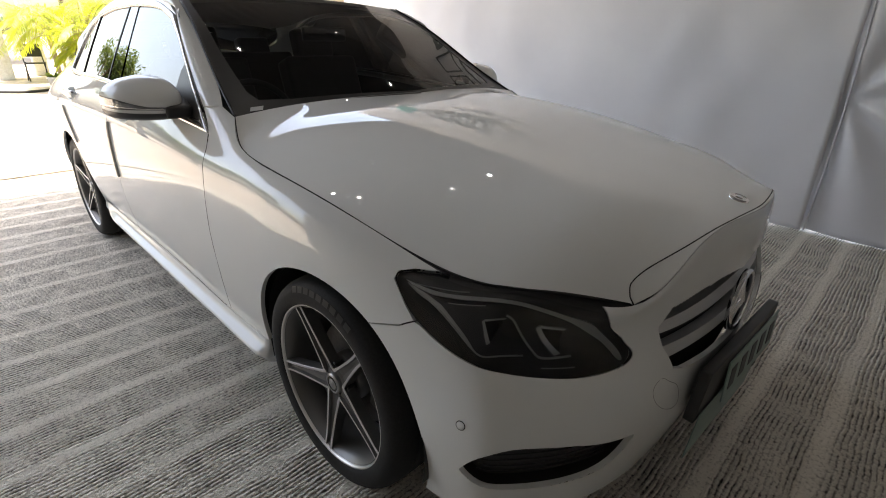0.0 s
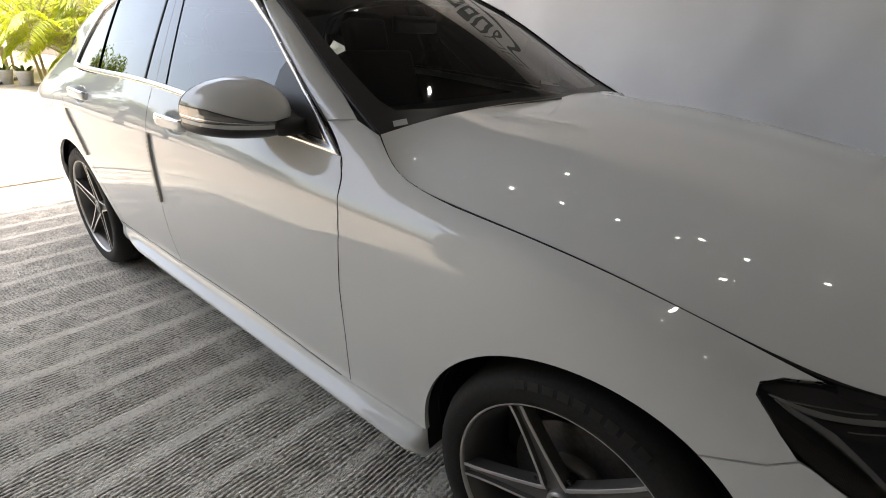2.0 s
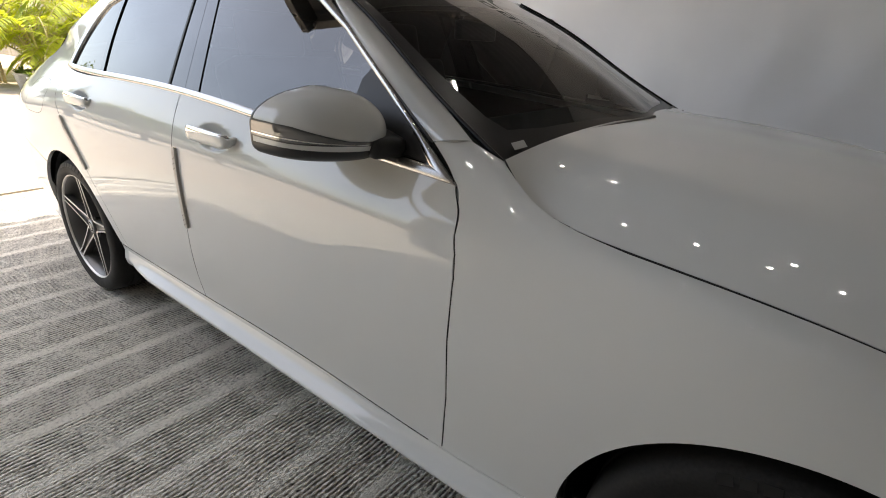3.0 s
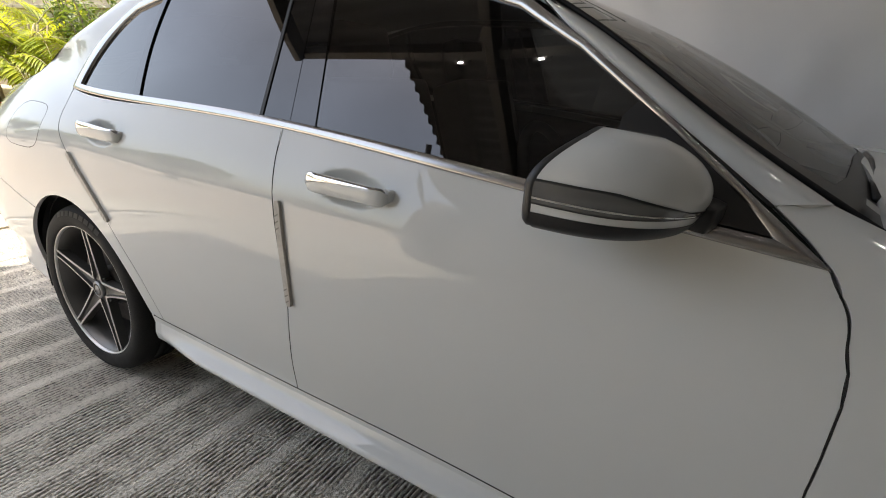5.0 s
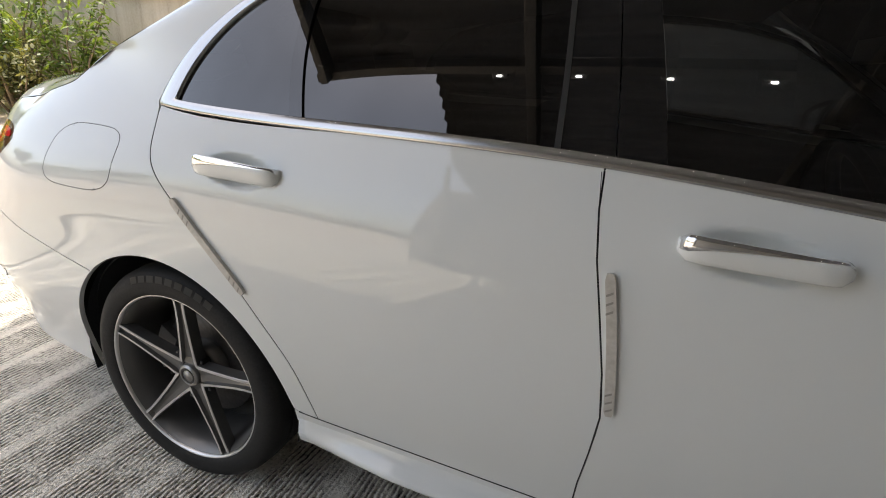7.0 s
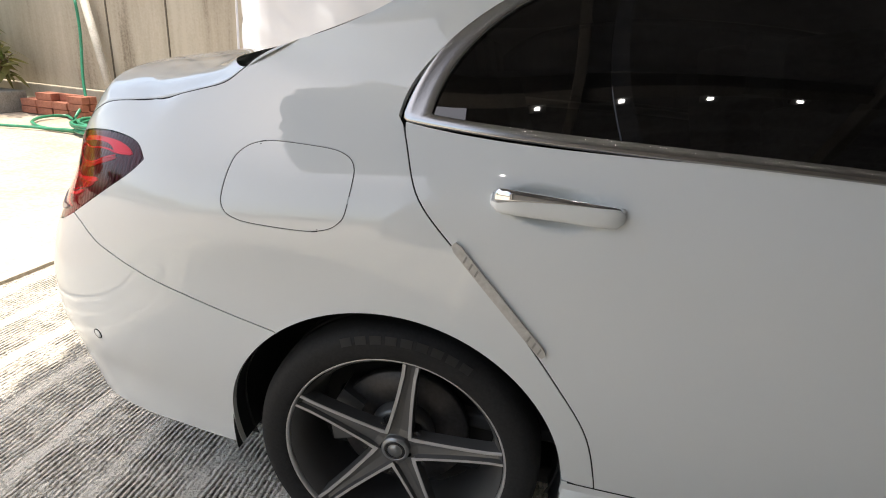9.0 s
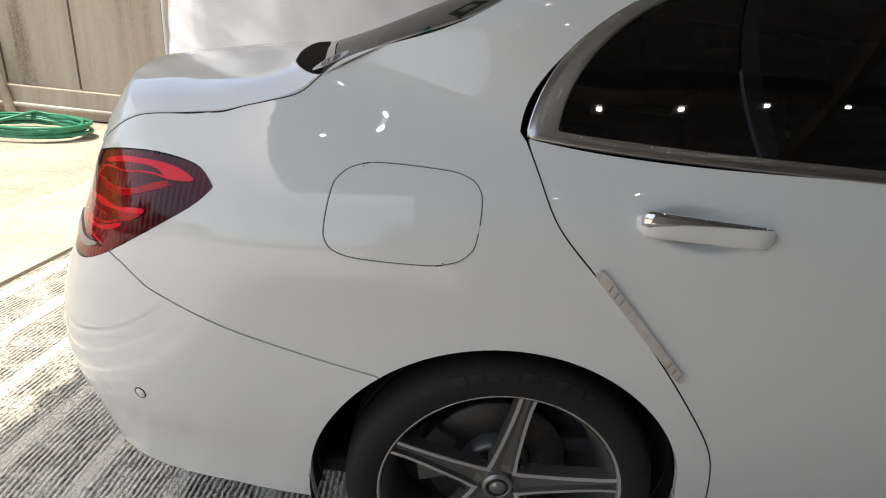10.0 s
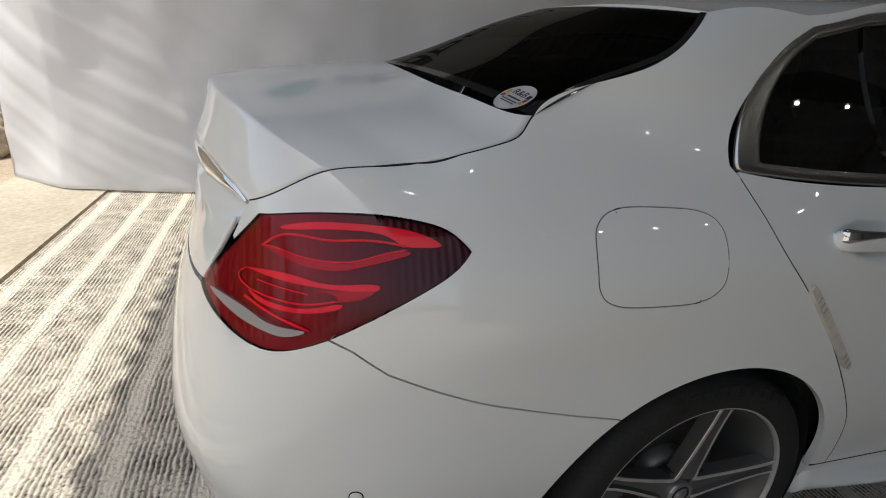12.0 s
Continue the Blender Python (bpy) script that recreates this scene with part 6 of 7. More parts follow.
for side in (1, -1):
    part("side_skirt", skirt_bm(side), PAINT, car, "white side skirt with a flared lip")
    # Thin dark tubes laid in the gaps give them their shade.
    ks = np.linspace(1.55, 5.8, 60)
    part("hood_gap_shade", seam_bm(HOOD.at(ks, 12.0), HOOD.normal(ks, 12.0) * np.sign(HOOD.normal(ks, 12.0)[:, 2:]), side), GAP_SHADE, car, "black tube drawn as shade in the hood gap")
    ks = np.linspace(.0, 1.6, 30)
    part("hood_gap_shade", seam_bm(HOOD.at(ks, 12.0), HOOD.normal(ks, 12.0) * np.sign(HOOD.normal(ks, 12.0)[:, 2:]), side, .0017, -.0008), GAP_SHADE, car, "black tube drawn as shade in the hood gap")
    ab = np.array(FUEL)
    part("flap_gap_shade", seam_bm(SIDE.at(ab[:, 0], ab[:, 1]), SIDE.normal(ab[:, 0], ab[:, 1]), side, .0009, .0005), FLAP_GAP_SHADE, car, "grey tube drawn as shade round the fuel flap")
    mid = ab.mean(0)
    panel("fuel_pocket_rim", SIDE, [tuple(mid + 1.10 * (p - mid)) for p in ab], PAINT, car, "", gap=0, lift=-.0013, flange=0, side=side)
    for line, thick, deep in ((DOOR_FRONT, .0017, .0010), (DOOR_MID, .0014, .0011), (DOOR_REAR, .0012, .0010)):
        ab = np.array(curve2(line, 90))[1:-1]
        part("door_gap_shade", seam_bm(SIDE.at(ab[:, 0], ab[:, 1]), SIDE.normal(ab[:, 0], ab[:, 1]), side, thick, deep), GAP_SHADE, car, "black tube drawn as shade in the door gap")
    ab = np.array(curve2([(6.97, .978), (7.5, .97), (8, .96), (8.5, .958), (9, .945), (9.5, .94), (10, .94), (10.25, .96)], 70))
    part("door_gap_shade", seam_bm(SIDE.at(ab[:, 0], ab[:, 1]), SIDE.normal(ab[:, 0], ab[:, 1]), side, .0022, .0008), GAP_SHADE, car, "black tube drawn as shade under the doors")
    ks = np.linspace(-.02, 2.95, 40)
    rim = SCREEN.at(ks, 10.0 + 0 * ks)
    part("windscreen_seal", tube_bm([(p[0], p[1] * side, p[2] + .005) for p in rim], .0055, 6), FRIT, car, "black rubber windscreen seal")
    ab = np.array(curve2([(1.30, 2.40), (1.20, 2.26), (1.07, 2.05), (.99, 1.78), (.95, 1.5), (1.02, 1.44), (1.17, 1.6), (1.33, 1.9), (1.40, 2.25)], 40, True))
    part("washer_cover_seam", seam_bm(SIDE.at(ab[:, 0], ab[:, 1]), SIDE.normal(ab[:, 0], ab[:, 1]), side, .0006, .0002), GAP_SHADE, car, "thin seam round the washer cover")
    la = np.array(curve2(BOOT_SEAM + SEAM_END, 80))
    part("boot_gap_shade", seam_bm(SIDE.at(la[:, 0], la[:, 1]), SIDE.normal(la[:, 0], la[:, 1]), side, .002, .0012), GAP_SHADE, car, "black tube drawn as shade in the boot gap")
    row = dense([JOINT_IN, JOINT_OUT, (6.99, 5.2), (7.0, 5.03)], .05)[:-3]
    ab = np.array([p for p in row if p[1] > 5.0])
    part("pillar_gap_shade", seam_bm(SIDE.at(ab[:, 0], ab[:, 1]), SIDE.normal(ab[:, 0], ab[:, 1]), side, .0014, .002), GAP_SHADE, car, "black tube drawn as shade at the pillar foot")
nose = np.array(NOSE)
nose_up = HOOD.normal(nose[:, 0], nose[:, 1]) * np.sign(HOOD.normal(nose[:, 0], nose[:, 1])[:, 2:])
part("hood_gap_shade", seam_bm(HOOD.at(nose[:, 0], nose[:, 1]), nose_up, 1, .0022, .0014), GAP_SHADE, car, "black tube drawn as shade in the hood gap")


# ---- cabin ----
LEATHER = grainy(mat("black_leather", (0.02, 0.02, 0.02), 0.45), (0.03, 0.029, 0.028), (0.014, 0.014, 0.014), 6, 180, 0.2, 0.002)
CABIN = mat("dark_cabin_trim", (0.03, 0.03, 0.031), 0.7)
HEADLINER = mat("grey_headliner", (0.32, 0.31, 0.29), 0.9)


def cushion(size, at, turn, bevel=.05):
    return box_bm(size, at, bevel, turn=turn, seg=4)


for y in (-.37, .37):
    part("front_seat_back", cushion((.16, .50, .62), (-.42, y, .85), pose(0, 0, 0, 0, -18, 0)), LEATHER, car, "black leather seat back")
    part("headrest", cushion((.10, .26, .17), (-.56, y, 1.23), pose(0, 0, 0, 0, -14, 0), .04), LEATHER, car, "black leather headrest")
    part("front_seat_cushion", cushion((.52, .50, .16), (-.12, y, .53), pose(0, 0, 0, 0, -6, 0)), LEATHER, car, "black leather seat cushion")
part("rear_seat", cushion((.18, 1.3, .62), (-1.28, 0, .85), pose(0, 0, 0, 0, -22, 0)), LEATHER, car, "black leather rear seat back")
for y in (-.38, 0, .38):
    part("headrest", cushion((.09, .24, .13), (-1.42, y, 1.19), pose(0, 0, 0, 0, -16, 0), .03), LEATHER, car, "black leather headrest")
part("parcel_shelf", box_bm((.5, 1.2, .03), (-1.62, 0, 1.07), .005), CABIN, car)
part("dashboard", cushion((.50, 1.36, .22), (.52, 0, .87), pose(0, 0, 0, 0, 6, 0), .07), CABIN, car, "dark dashboard")
wheel = bmesh.new()
tube_bm([(.0, .185 * math.cos(2 * math.pi * k / 32), .185 * math.sin(2 * math.pi * k / 32)) for k in range(32)], .016, 8, wheel, True)
box_bm((.03, .30, .045), (0, 0, 0), .012, wheel)
box_bm((.03, .045, .18), (0, 0, -.08), .012, wheel)
ob = part("steering_wheel", wheel, LEATHER, car, "black steering wheel")
ob.matrix_basis = pose(.14, -.37, .90, 0, -24, 0)
part("rear_view_mirror", box_bm((.03, .24, .065), (.17, 0, 1.285), .012), BLACK, car, "black inside mirror")
part("cabin_floor", box_bm((2.3, 1.5, .04), (-.45, 0, .36), .01), CABIN, car)
panel("headliner", ROOF, [(0, .3), (0, 5), (0, 9.7), (2, 9.7), (4, 9.6), (4, 5), (4, .4), (2, .3)], HEADLINER, car, "grey headliner", flip=True, lift=-.03, gap=0, flange=0)


# ---- the yard behind ----
PLASTER = mat("tan_wall_plaster", (0.45, 0.40, 0.32), 0.9)


def plaster_nodes(m):
    """Tan plaster with streaks that run down from the top and a dirty foot."""
    tc = node(m, "ShaderNodeTexCoord")
    mp = node(m, "ShaderNodeMapping")
    mp.inputs["Scale"].default_value = (2.6, 2.6, .22)
    join(m, tc.outputs["Object"], mp.inputs[0])
    streak = node(m, "ShaderNodeTexNoise", Scale=1.6, Detail=7.0, Roughness=0.6)
    join(m, mp.outputs[0], streak.inputs["Vector"])
    fine = node(m, "ShaderNodeTexNoise", Scale=40.0, Detail=5.0)
    join(m, tc.outputs["Object"], fine.inputs["Vector"])
    add = node(m, "ShaderNodeMath")
    add.operation = "MULTIPLY_ADD"
    add.inputs[1].default_value = .25
    join(m, fine.outputs[0], add.inputs[0])
    join(m, streak.outputs[0], add.inputs[2])
    join(m, ramp(m, add.outputs[0], [(0.38, (0.20, 0.165, 0.12)), (0.55, (0.40, 0.35, 0.275)), (0.78, (0.50, 0.45, 0.365))]), bsdf(m).inputs["Base Color"])
    bp = node(m, "ShaderNodeBump", Strength=0.3, Distance=0.004)
    join(m, fine.outputs[0], bp.inputs["Height"])
    join(m, bp.outputs[0], bsdf(m).inputs["Normal"])


plaster_nodes(PLASTER)
wall = part("wall_yard", box_bm((30.0, .18, 3.4), (-15.5, 4.78, 1.7), 0), PLASTER, None, "", False)
tagged(wall, "tan plastered yard wall with dark streaks", "wall", "", "structure")
plinth = part("wall_plinth", box_bm((30.0, .14, .34), (-15.5, 4.64, .17), .012), PLASTER, None, "", False)
tagged(plinth, "low plaster plinth along the yard wall", "plinth", "", "structure")
for x in (-5.05, -6.15, -7.05):
    tagged(part("wall_joint", box_bm((.02, .012, 3.0), (x, 4.686, 1.86), .003), mat("joint_shade", (0.12, 0.10, 0.075), 0.9), None, "", False), "dark vertical joint between wall sheets", "joint", "wall joints")
tagged(part("wall_coping", box_bm((30.0, .1, .08), (-15.5, 4.66, 1.95), .01), PLASTER, None, "", False), "thin plaster ledge along the yard wall", "ledge", "", "structure")
PVC = grainy(mat("dirty_pale_pipe", (0.5, 0.47, 0.42), 0.5), (0.56, 0.53, 0.47), (0.36, 0.33, 0.28), 5, 60, 0.1, 0.001)
tagged(part("water_pipe", tube_bm([(-9.5, 4.54, .12), (-7, 4.54, .12), (-4.6, 4.54, .11)], .028, 10), PVC), "pale plastic water pipe along the wall foot", "pipe")
tagged(part("leaning_pipe", tube_bm([(-7.28, 4.58, 1.55), (-7.12, 4.56, .8), (-6.9, 4.48, .02)], .05, 12), PVC), "pale plastic pipe leaning on the wall", "pipe")

HOSE = grainy(mat("green_garden_hose", (0.03, 0.22, 0.12), 0.35), (0.045, 0.30, 0.17), (0.02, 0.15, 0.08), 10, 90, 0.05, 0.001)
rng = random.Random(4)
hose = []
for k in range(0, 26):
    s = k / 25
    hose.append((-7.33 + .02 * math.sin(s * 6) + .25 * s ** 3, 4.5 - .28 * s ** 2 - .45 * max(0, s - .85) * 4, 1.46 * (1 - s) ** 1.0 + .022))
for k in range(1, 241):
    a = 2 * math.pi * k / 30 + 2.3
    ra = .46 + .12 * math.sin(k * .21) + .03 * rng.uniform(-1, 1) * 0.2
    grow = min(1, k / 30)
    cx, cy = -5.85 - 1.1 * (1 - grow), 3.62 + .25 * (1 - grow)
    hose.append((cx + ra * 1.18 * math.cos(a) + .06 * math.sin(k * .09), cy + ra * .95 * math.sin(a), .022 + .016 * (k // 30) + .008 * math.sin(k * .5)))
for k in range(1, 26):
    hose.append((-6.2 - .12 * k, 3.2 + .10 * math.sin(k * .35) - .012 * k, .022 + .03 * max(0, 1 - k / 4)))
tagged(part("garden_hose", tube_bm(hose, .0185, 8), HOSE), "green garden hose coiled on the ground, hanging from a wall tap", "hose")
tap = new("wall_tap")
tagged(tap, "brass wall tap on the yard wall", "tap")
BRASS = mat("worn_brass", (0.45, 0.33, 0.16), 0.35, 1.0)
part("spout", tube_bm([(-7.33, 4.7, 1.52), (-7.33, 4.55, 1.52), (-7.33, 4.5, 1.46)], .014, 8), BRASS, tap)
part("tap_handle", tube_bm([(-7.39, 4.58, 1.56), (-7.27, 4.58, 1.56)], .008, 8), BRASS, tap)

BRICK = grainy(mat("red_clay_brick", (0.36, 0.13, 0.08), 0.9), (0.42, 0.17, 0.11), (0.24, 0.085, 0.055), 9, 70, 0.5, 0.004)
brick0 = None
for lay in range(3):
    for i in range(4):
        for j in range(2):
            if lay == 2 and (i in (0,) or (j == 0 and i == 2)):
                continue
            m = pose(-7.95 + .245 * i + rng.uniform(-.012, .012), 4.18 + .125 * j + rng.uniform(-.01, .01), .045 + .078 * lay * 1.25, 0, 0, rng.uniform(-4, 4))
            if brick0 is None:
                brick0 = part("brick", box_bm((.225, .11, .09), (0, 0, 0), .006), BRICK, None, "", False)
                tagged(brick0, "red clay brick in a rough stack by the wall", "brick", "stacked bricks")
                brick0.matrix_basis = m
            else:
                copy_thing(brick0, m)

SACK = grainy(mat("dirty_woven_sack", (0.55, 0.49, 0.38), 0.9), (0.66, 0.60, 0.48), (0.33, 0.27, 0.19), 6, 120, 0.6, 0.004)
bm = bmesh.new()
bmesh.ops.create_icosphere(bm, subdivisions=5, radius=1)
for v in bm.verts:
    p = v.co.copy()
    q = Vector((p.x * .34, p.y * .24, p.z * .21))
    q.x += .05 * abs(p.z)
    crump = .055 * noise.noise(p * 1.7) + .03 * noise.noise(p * 4.1 + Vector((3, 1, 2))) + .016 * abs(noise.noise(p * 9.0))
    q += p * crump
    q.z = max(q.z, -.15) + .15
    v.co = q
sack = part("sack", bm, SACK)
tagged(sack, "crumpled dirty woven sack lying by the wall", "sack")
sack.matrix_basis = pose(-5.0, 4.2, -.012, 0, 0, 12)
bm = bmesh.new()
bmesh.ops.create_icosphere(bm, subdivisions=4, radius=1)
for v in bm.verts:
    p = v.co.copy()
    v.co = Vector((p.x * .17, p.y * .11, p.z * .05)) + p * (.04 * noise.noise(p * 3.0 + Vector((5, 5, 5))))
rag = part("rag", bm, grainy(mat("faded_red_rag", (0.5, 0.2, 0.15), 0.9), (0.62, 0.36, 0.28), (0.40, 0.14, 0.10), 7, 90, 0.4, 0.003))
tagged(rag, "faded red rag lying on the sack", "rag")
rag.matrix_basis = pose(-5.02, 4.17, .375, 0, 6, 20)

# ---- plants ----
def leaf_mat(name, light, dark, back=.35):
    m = mat(name, light, 0.45)
    geo = node(m, "ShaderNodeNewGeometry")
    join(m, ramp(m, geo.outputs["Random Per Island"], [(0.0, dark), (0.5, tuple((a + b) / 2 for a, b in zip(light, dark))), (1.0, light)]), bsdf(m).inputs["Base Color"])
    bsdf(m).inputs["Transmission Weight"].default_value = 0.0
    nt = m.node_tree
    tr = nt.nodes.new("ShaderNodeBsdfTranslucent")
    tr.inputs[0].default_value = (light[0] * 1.4, light[1] * 1.4, light[2] * .8, 1)
    mix = nt.nodes.new("ShaderNodeMixShader")
    mix.inputs[0].default_value = back
    join(m, bsdf(m).outputs[0], mix.inputs[1])
    join(m, tr.outputs[0], mix.inputs[2])
    join(m, mix.outputs[0], nt.nodes["Material Output"].inputs[0])
    return m


PALM_LEAF = leaf_mat("yellow_green_palm_leaf", (0.42, 0.45, 0.04), (0.10, 0.18, 0.02), .45)
BUSH_LEAF = leaf_mat("green_bush_leaf", (0.16, 0.22, 0.045), (0.04, 0.075, 0.02), .35)
DRY_LEAF = leaf_mat("olive_leaf", (0.20, 0.19, 0.07), (0.05, 0.07, 0.03), .3)
BARK = grainy(mat("brown_bark", (0.2, 0.15, 0.1), 0.9), (0.26, 0.20, 0.13), (0.11, 0.08, 0.05), 5, 50, 0.5, 0.006)
CANE = grainy(mat("pale_palm_cane", (0.42, 0.36, 0.2), 0.7), (0.50, 0.44, 0.26), (0.28, 0.22, 0.11), 6, 50, 0.3, 0.004)
POT = grainy(mat("white_glazed_pot", (0.7, 0.68, 0.64), 0.5), (0.74, 0.72, 0.68), (0.5, 0.47, 0.42), 5, 50, 0.1, 0.002)
CLAY = grainy(mat("dull_cement_planter", (0.33, 0.31, 0.28), 0.9), (0.38, 0.36, 0.32), (0.22, 0.20, 0.17), 4, 50, 0.4, 0.004)


def blade(bm, base, ahead, up, length, width, droop):
    """A narrow leaf of four cross rows, bent down along its length."""
    side = ahead.cross(up).normalized()
    rows = []
    for t, w in ((0, .35), (.35, 1.0), (.7, .75), (1.0, .02)):
        c = base + ahead * (length * t) - Vector((0, 0, 1)) * (droop * length * t * t)
        rows.append((bm.verts.new(c - side * (width * w / 2)), bm.verts.new(c + side * (width * w / 2))))
    for a, b in zip(rows, rows[1:]):
        bm.faces.new((a[0], a[1], b[1], b[0]))


def palm(at, height, fronds, reach, seed, label):
    r = random.Random(seed)
    thing = new("palm")
    thing.matrix_basis = pose(*at)
    tagged(thing, label, "palm", "yard palms")
    stems, leaves = bmesh.new(), bmesh.new()
    for s in range(max(3, fronds // 5)):
        a = r.uniform(0, 6.28)
        foot = Vector((.14 * math.cos(a), .14 * math.sin(a), 0))
        tube_bm([foot, foot * 1.6 + Vector((0, 0, height * .35)), foot * 2.6 + Vector((0, 0, height * .62))], .035, 6, stems, False, (1, .85, .6))
    for f in range(fronds):
        a = 2 * math.pi * f / fronds + r.uniform(-.3, .3)
        lift = r.uniform(.5, 1.35)
        start = Vector((.2 * math.cos(a), .2 * math.sin(a), height * r.uniform(.25, .62)))
        out = Vector((math.cos(a), math.sin(a), 0))
        spine = []
        for k in range(9):
            t = k / 8
            spine.append(start + out * (reach * t * (1 - .15 * t)) + Vector((0, 0, reach * (lift * t - (.55 + .5 * lift) * t * t))))
        tube_bm(spine, .014, 5, stems, False, [1 - .8 * k / 8 for k in range(9)])
        for k in range(3, 33):
            t = k / 33
            i = min(int(t * 8), 7)
            c = spine[i].lerp(spine[i + 1], t * 8 - i)
            ahead = (spine[i + 1] - spine[i]).normalized()
            side = ahead.cross(Vector((0, 0, 1))).normalized()
            for sg in (1, -1):
                d = (side * sg * 1.0 + ahead * .75 + Vector((0, 0, .25 + r.uniform(-.15, .15)))).normalized()
                blade(leaves, c, d, Vector((0, 0, 1)), reach * .36 * math.sin(math.pi * (.15 + .8 * t)) * r.uniform(.8, 1.1), .034, .35)
    part("trunk", stems, CANE, thing, "pale ringed canes")
    part("crown", leaves, PALM_LEAF, thing, "feathery yellow-green fronds", False)
    return thing


def bush(at, size, leaves_n, leaf, seed, label, material, name="bush", group="yard bushes"):
    r = random.Random(seed)
    thing = new(name)
    thing.matrix_basis = pose(*at)
    tagged(thing, label, name, group)
    stems, leaves = bmesh.new(), bmesh.new()
    tips = []
    for k in range(16):
        a, rr = r.uniform(0, 6.28), r.uniform(.1, 1) ** .5
        tip = Vector((size[0] * rr * math.cos(a), size[1] * rr * math.sin(a), size[2] * r.uniform(.45, 1.0)))
        mid = tip * .5 + Vector((r.uniform(-.1, .1), r.uniform(-.1, .1), size[2] * .12))
        tube_bm([Vector((tip.x * .12, tip.y * .12, 0)), mid, tip], .022, 5, stems, False, (1, .6, .25))
        tips.append((mid, tip))
    for k in range(leaves_n):
        mid, tip = r.choice(tips)
        c = mid.lerp(tip, r.uniform(-.1, 1.12)) + Vector((r.gauss(0, .13) * size[0], r.gauss(0, .13) * size[1], r.gauss(0, .10) * size[2]))
        c.z = max(c.z, .04)
        d = Vector((r.gauss(0, 1), r.gauss(0, 1), r.gauss(.1, .6))).normalized()
        blade(leaves, c, d, Vector((r.gauss(0, .5), r.gauss(0, .5), 1)).normalized(), leaf * r.uniform(.6, 1.3), leaf * r.uniform(.25, .4), r.uniform(.1, .5))
    part("stem", stems, BARK, thing, "brown branches")
    part("crown" if name == "tree" else "foliage", leaves, material, thing, "", False)
    return thing


for n, (x, y, h, fr, re) in enumerate(((-13.2, 1.7, 2.6, 24, 1.7), (-14.6, 3.0, 3.0, 26, 1.9), (-12.0, 3.3, 2.4, 22, 1.6), (-16.5, 1.6, 2.8, 22, 1.8), (-11.2, 2.5, 1.6, 16, 1.2), (-11.7, 2.0, 1.9, 38, 1.3))):
    palm((x, y, -.012), h, fr, re, 20 + n, "bushy areca palm with yellow-green feathery fronds growing in the yard")
for n, (x, y, sx, sy, sz, m, leaf) in enumerate(((-8.9, 3.9, .75, .5, 2.0, BUSH_LEAF, .14), (-10.2, 3.8, .8, .6, 2.3, BUSH_LEAF, .15), (-9.5, 3.3, .6, .5, 1.3, DRY_LEAF, .15), (-11.5, 4.0, .8, .5, 2.2, BUSH_LEAF, .14))):
    bush((x, y, .0), (sx, sy, sz), 900, leaf, 40 + n, "leafy green bush standing before the yard wall", m)
bush((-8.55, 4.15, .25), (.45, .25, .85), 150, .24, 60, "sparse shrub with long dark leaves in a low planter", DRY_LEAF)
tagged(part("planter", box_bm((1.5, .42, .28), (-8.9, 4.1, .128), .02), CLAY), "low grey cement planter by the wall", "planter")
for n, (x, y) in enumerate(((-10.6, 1.55), (-10.9, 1.95), (-11.6, 1.6), (-12.4, 1.1), (-12.9, .85))):
    pot = new("flower_pot")
    pot.matrix_basis = pose(x, y, -.012)
    tagged(pot, "white flower pot with dark soil on the yard ground", "flower pot", "yard pots")
    body = lathe_bm([(.0005, 0), (.11, 0), (.16, .26), (.175, .27), (.175, .30), (.15, .30), (.145, .25), (.0005, .25)], 24)
    bmesh.ops.rotate(body, cent=(0, 0, 0), matrix=Matrix.Rotation(radians(90), 3, "X"), verts=body.verts)
    part("pot_body", body, POT, pot)
    bm = bmesh.new()
    r = random.Random(70 + n)
    for k in range(40):
        a = r.uniform(0, 6.28)
        blade(bm, Vector((.08 * math.cos(a), .08 * math.sin(a), .25)), Vector((math.cos(a) * .5, math.sin(a) * .5, .9)).normalized(), Vector((0, 0, 1)), r.uniform(.2, .45), .04, .5)
    part("pot_plant", bm, BUSH_LEAF, pot, "", False)
# far corner of the yard: gate post, rack and tarpaulin
WHITEWASH = grainy(mat("whitewashed_post", (0.7, 0.68, 0.62), 0.85), (0.75, 0.73, 0.68), (0.5, 0.47, 0.41), 2, 30, 0.2, 0.004)
tagged(part("gate_post", box_bm((.35, .35, 2.4), (-17.0, .35, 1.19), .02), WHITEWASH), "whitewashed concrete gate post", "post", "gate posts")
tagged(part("gate_post", box_bm((.35, .35, 2.4), (-18.5, 1.4, 1.19), .02), WHITEWASH), "whitewashed concrete gate post", "post", "gate posts")
rack = new("folding_chair")
tagged(rack, "black folding chair by the gate post", "chair")
for dy in (-.22, .22):
    part("leg", tube_bm([(-15.9, .95 + dy, 0), (-16.25, .95 + dy, .95)], .016, 6), BLACK, rack)
    part("leg", tube_bm([(-16.25, .95 + dy, 0), (-15.9, .95 + dy, .5)], .016, 6), BLACK, rack)
part("seat", box_bm((.4, .44, .03), (-16.03, .95, .47), .008), BLACK, rack)
part("backrest", box_bm((.03, .44, .35), (-16.2, .95, .8), .008, turn=pose(0, 0, 0, 0, -18, 0)), BLACK, rack)
tarp = bmesh.new()
grid = [[tarp.verts.new((-17.4 - .12 * i + .05 * noise.noise((i, j, 0)), -.1 + .14 * j, 1.85 + .02 * i * j * .2 - .1 * abs(i - 3) + .08 * noise.noise((i * .7, j * .7, 2)))) for j in range(7)] for i in range(7)]
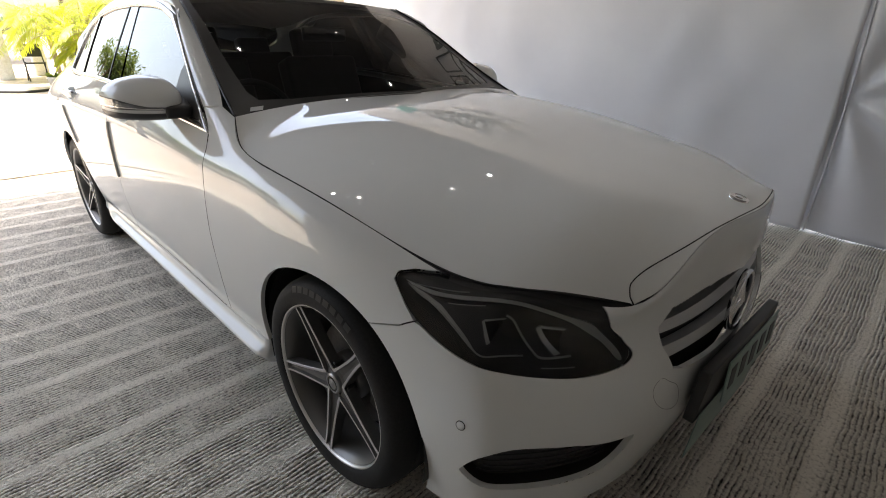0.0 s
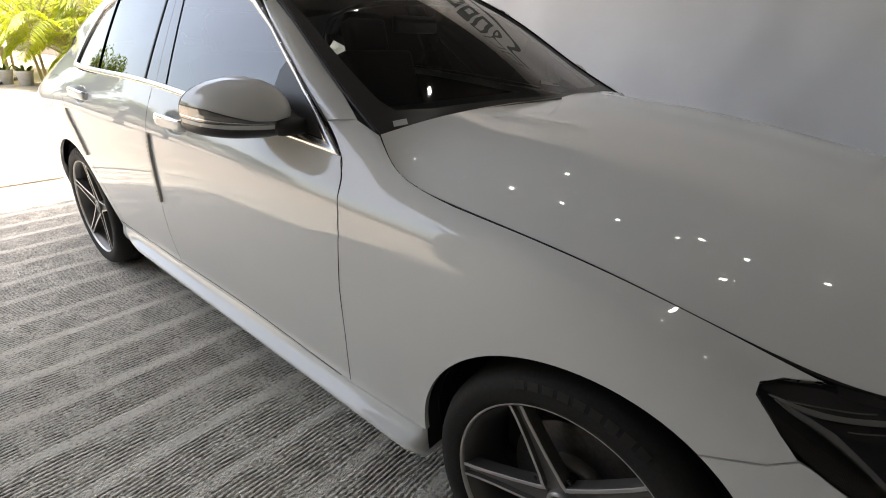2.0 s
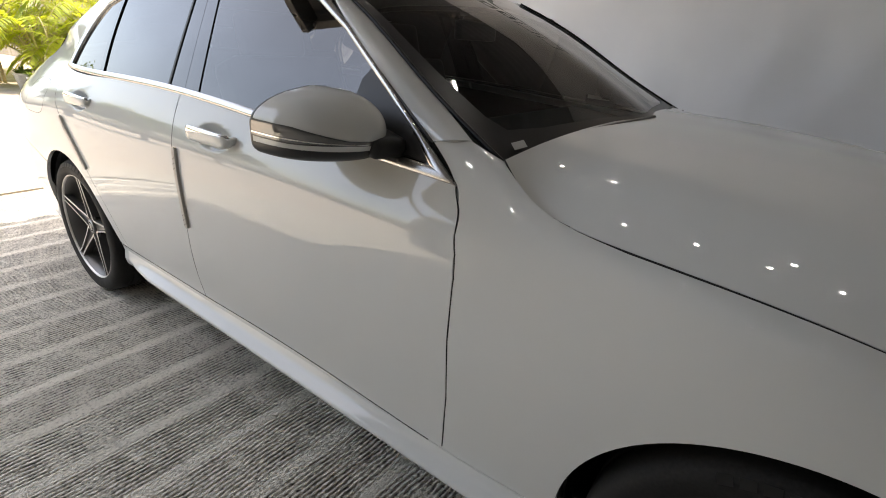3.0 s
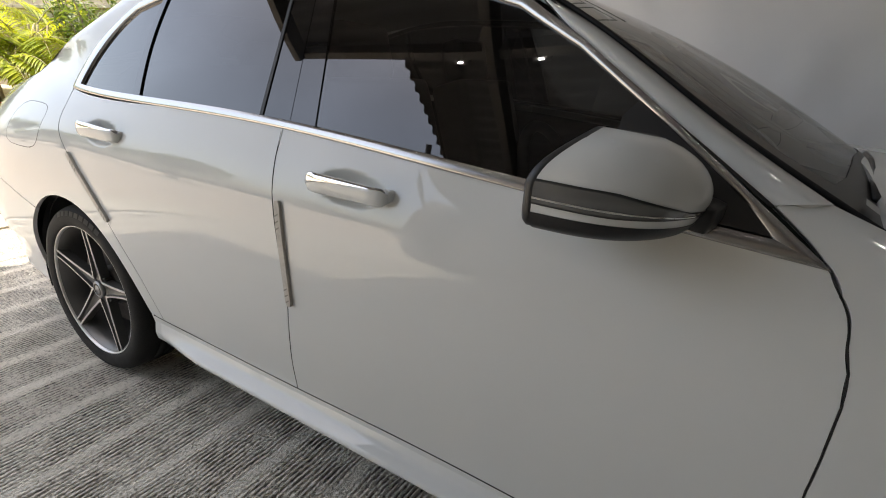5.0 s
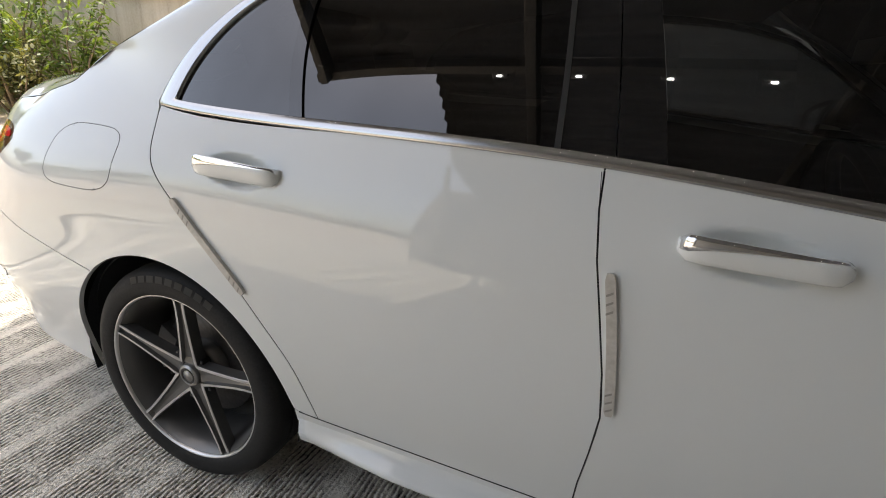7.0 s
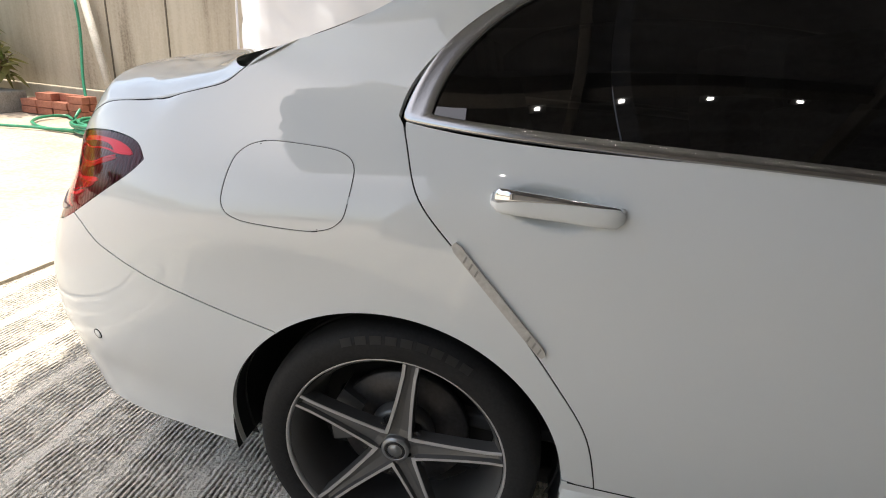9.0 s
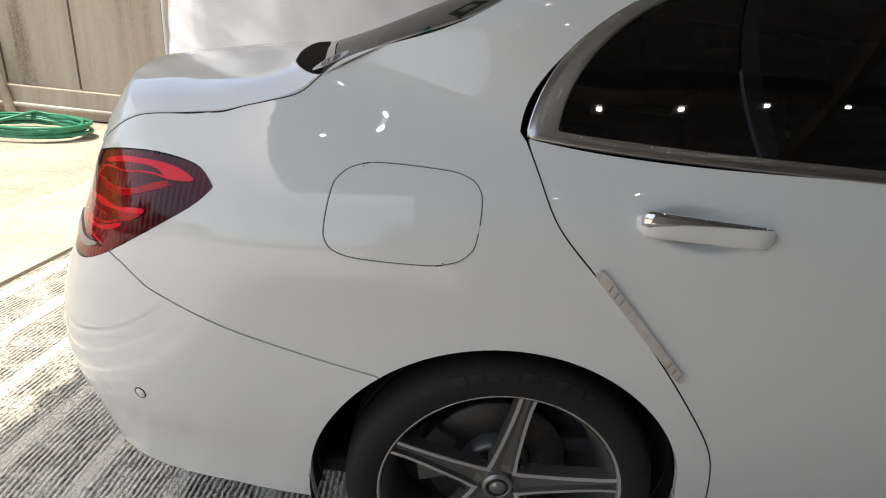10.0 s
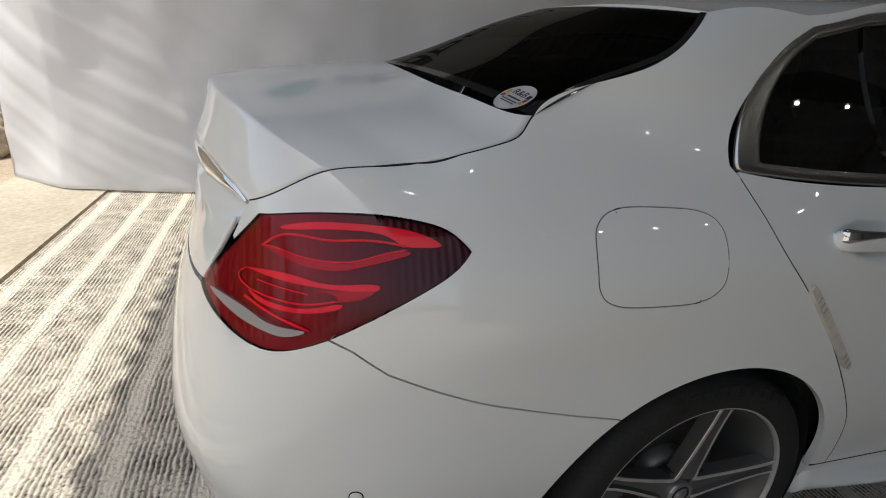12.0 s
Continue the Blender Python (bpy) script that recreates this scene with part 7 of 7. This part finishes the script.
for i in range(6):
    for j in range(6):
        tarp.faces.new((grid[i][j], grid[i + 1][j], grid[i + 1][j + 1], grid[i][j + 1]))
bmesh.ops.solidify(tarp, geom=list(tarp.faces), thickness=.01)
tagged(part("tarpaulin", tarp, mat("blue_tarpaulin", (0.05, 0.16, 0.45), 0.45)), "blue tarpaulin tied to the gate post", "tarpaulin")
DARK_HOSE = mat("black_rubber_hose", (0.03, 0.03, 0.03), 0.5)
tagged(part("black_hose", tube_bm([(-14.0 + .35 * k - .02 * k * k, 1.25 - .12 * k - .02 * math.sin(k), .02) for k in range(0, 16)], .03, 8), DARK_HOSE), "black rubber hose lying across the yard", "hose")

# trees across the yard, seen mirrored in the windows
def tree(at, height, crown, seed):
    r = random.Random(seed)
    thing = new("tree")
    thing.matrix_basis = pose(*at)
    tagged(thing, "broad leafy green tree across the yard", "tree", "yard trees")
    trunk, leaves = bmesh.new(), bmesh.new()
    tube_bm([(0, 0, -.1), (.1, .05, height * .3), (.05, .15, height * .55)], .22, 10, trunk, False, (1, .75, .55))
    clumps = []
    for k in range(11):
        a, e = r.uniform(0, 6.28), r.uniform(.1, 1.2)
        tip = Vector((crown * math.cos(a) * math.cos(e) * r.uniform(.5, 1), crown * math.sin(a) * math.cos(e) * r.uniform(.5, 1), height * .55 + crown * .8 * math.sin(e)))
        tube_bm([(.05, .1, height * .45), tip * .5 + Vector((0, 0, height * .3)), tip], .09, 6, trunk, False, (1, .6, .2))
        clumps.append(tip)
    for c in clumps:
        for k in range(330):
            d = Vector((r.gauss(0, 1), r.gauss(0, 1), r.gauss(0, .7)))
            d = d.normalized() * (crown * .42 * r.random() ** .45)
            ahead = Vector((r.gauss(0, 1), r.gauss(0, 1), r.gauss(0, .5))).normalized()
            blade(leaves, c + d, ahead, Vector((r.gauss(0, .4), r.gauss(0, .4), 1)).normalized(), r.uniform(.22, .4), .16, .3)
    part("trunk", trunk, BARK, thing, "brown trunk with limbs")
    part("crown", leaves, BUSH_LEAF, thing, "", False)


for n, (x, y, h, c) in enumerate(((-24, -9, 5.0, 2.2), (-27, -13, 5.6, 2.6), (-30, -6, 8.0, 3.0), (-22, -15, 5.2, 2.3), (-33, 5, 7, 3.2), (-29, 1, 6, 2.6))):
    tree((x, y, -.012), h, c, 90 + n)
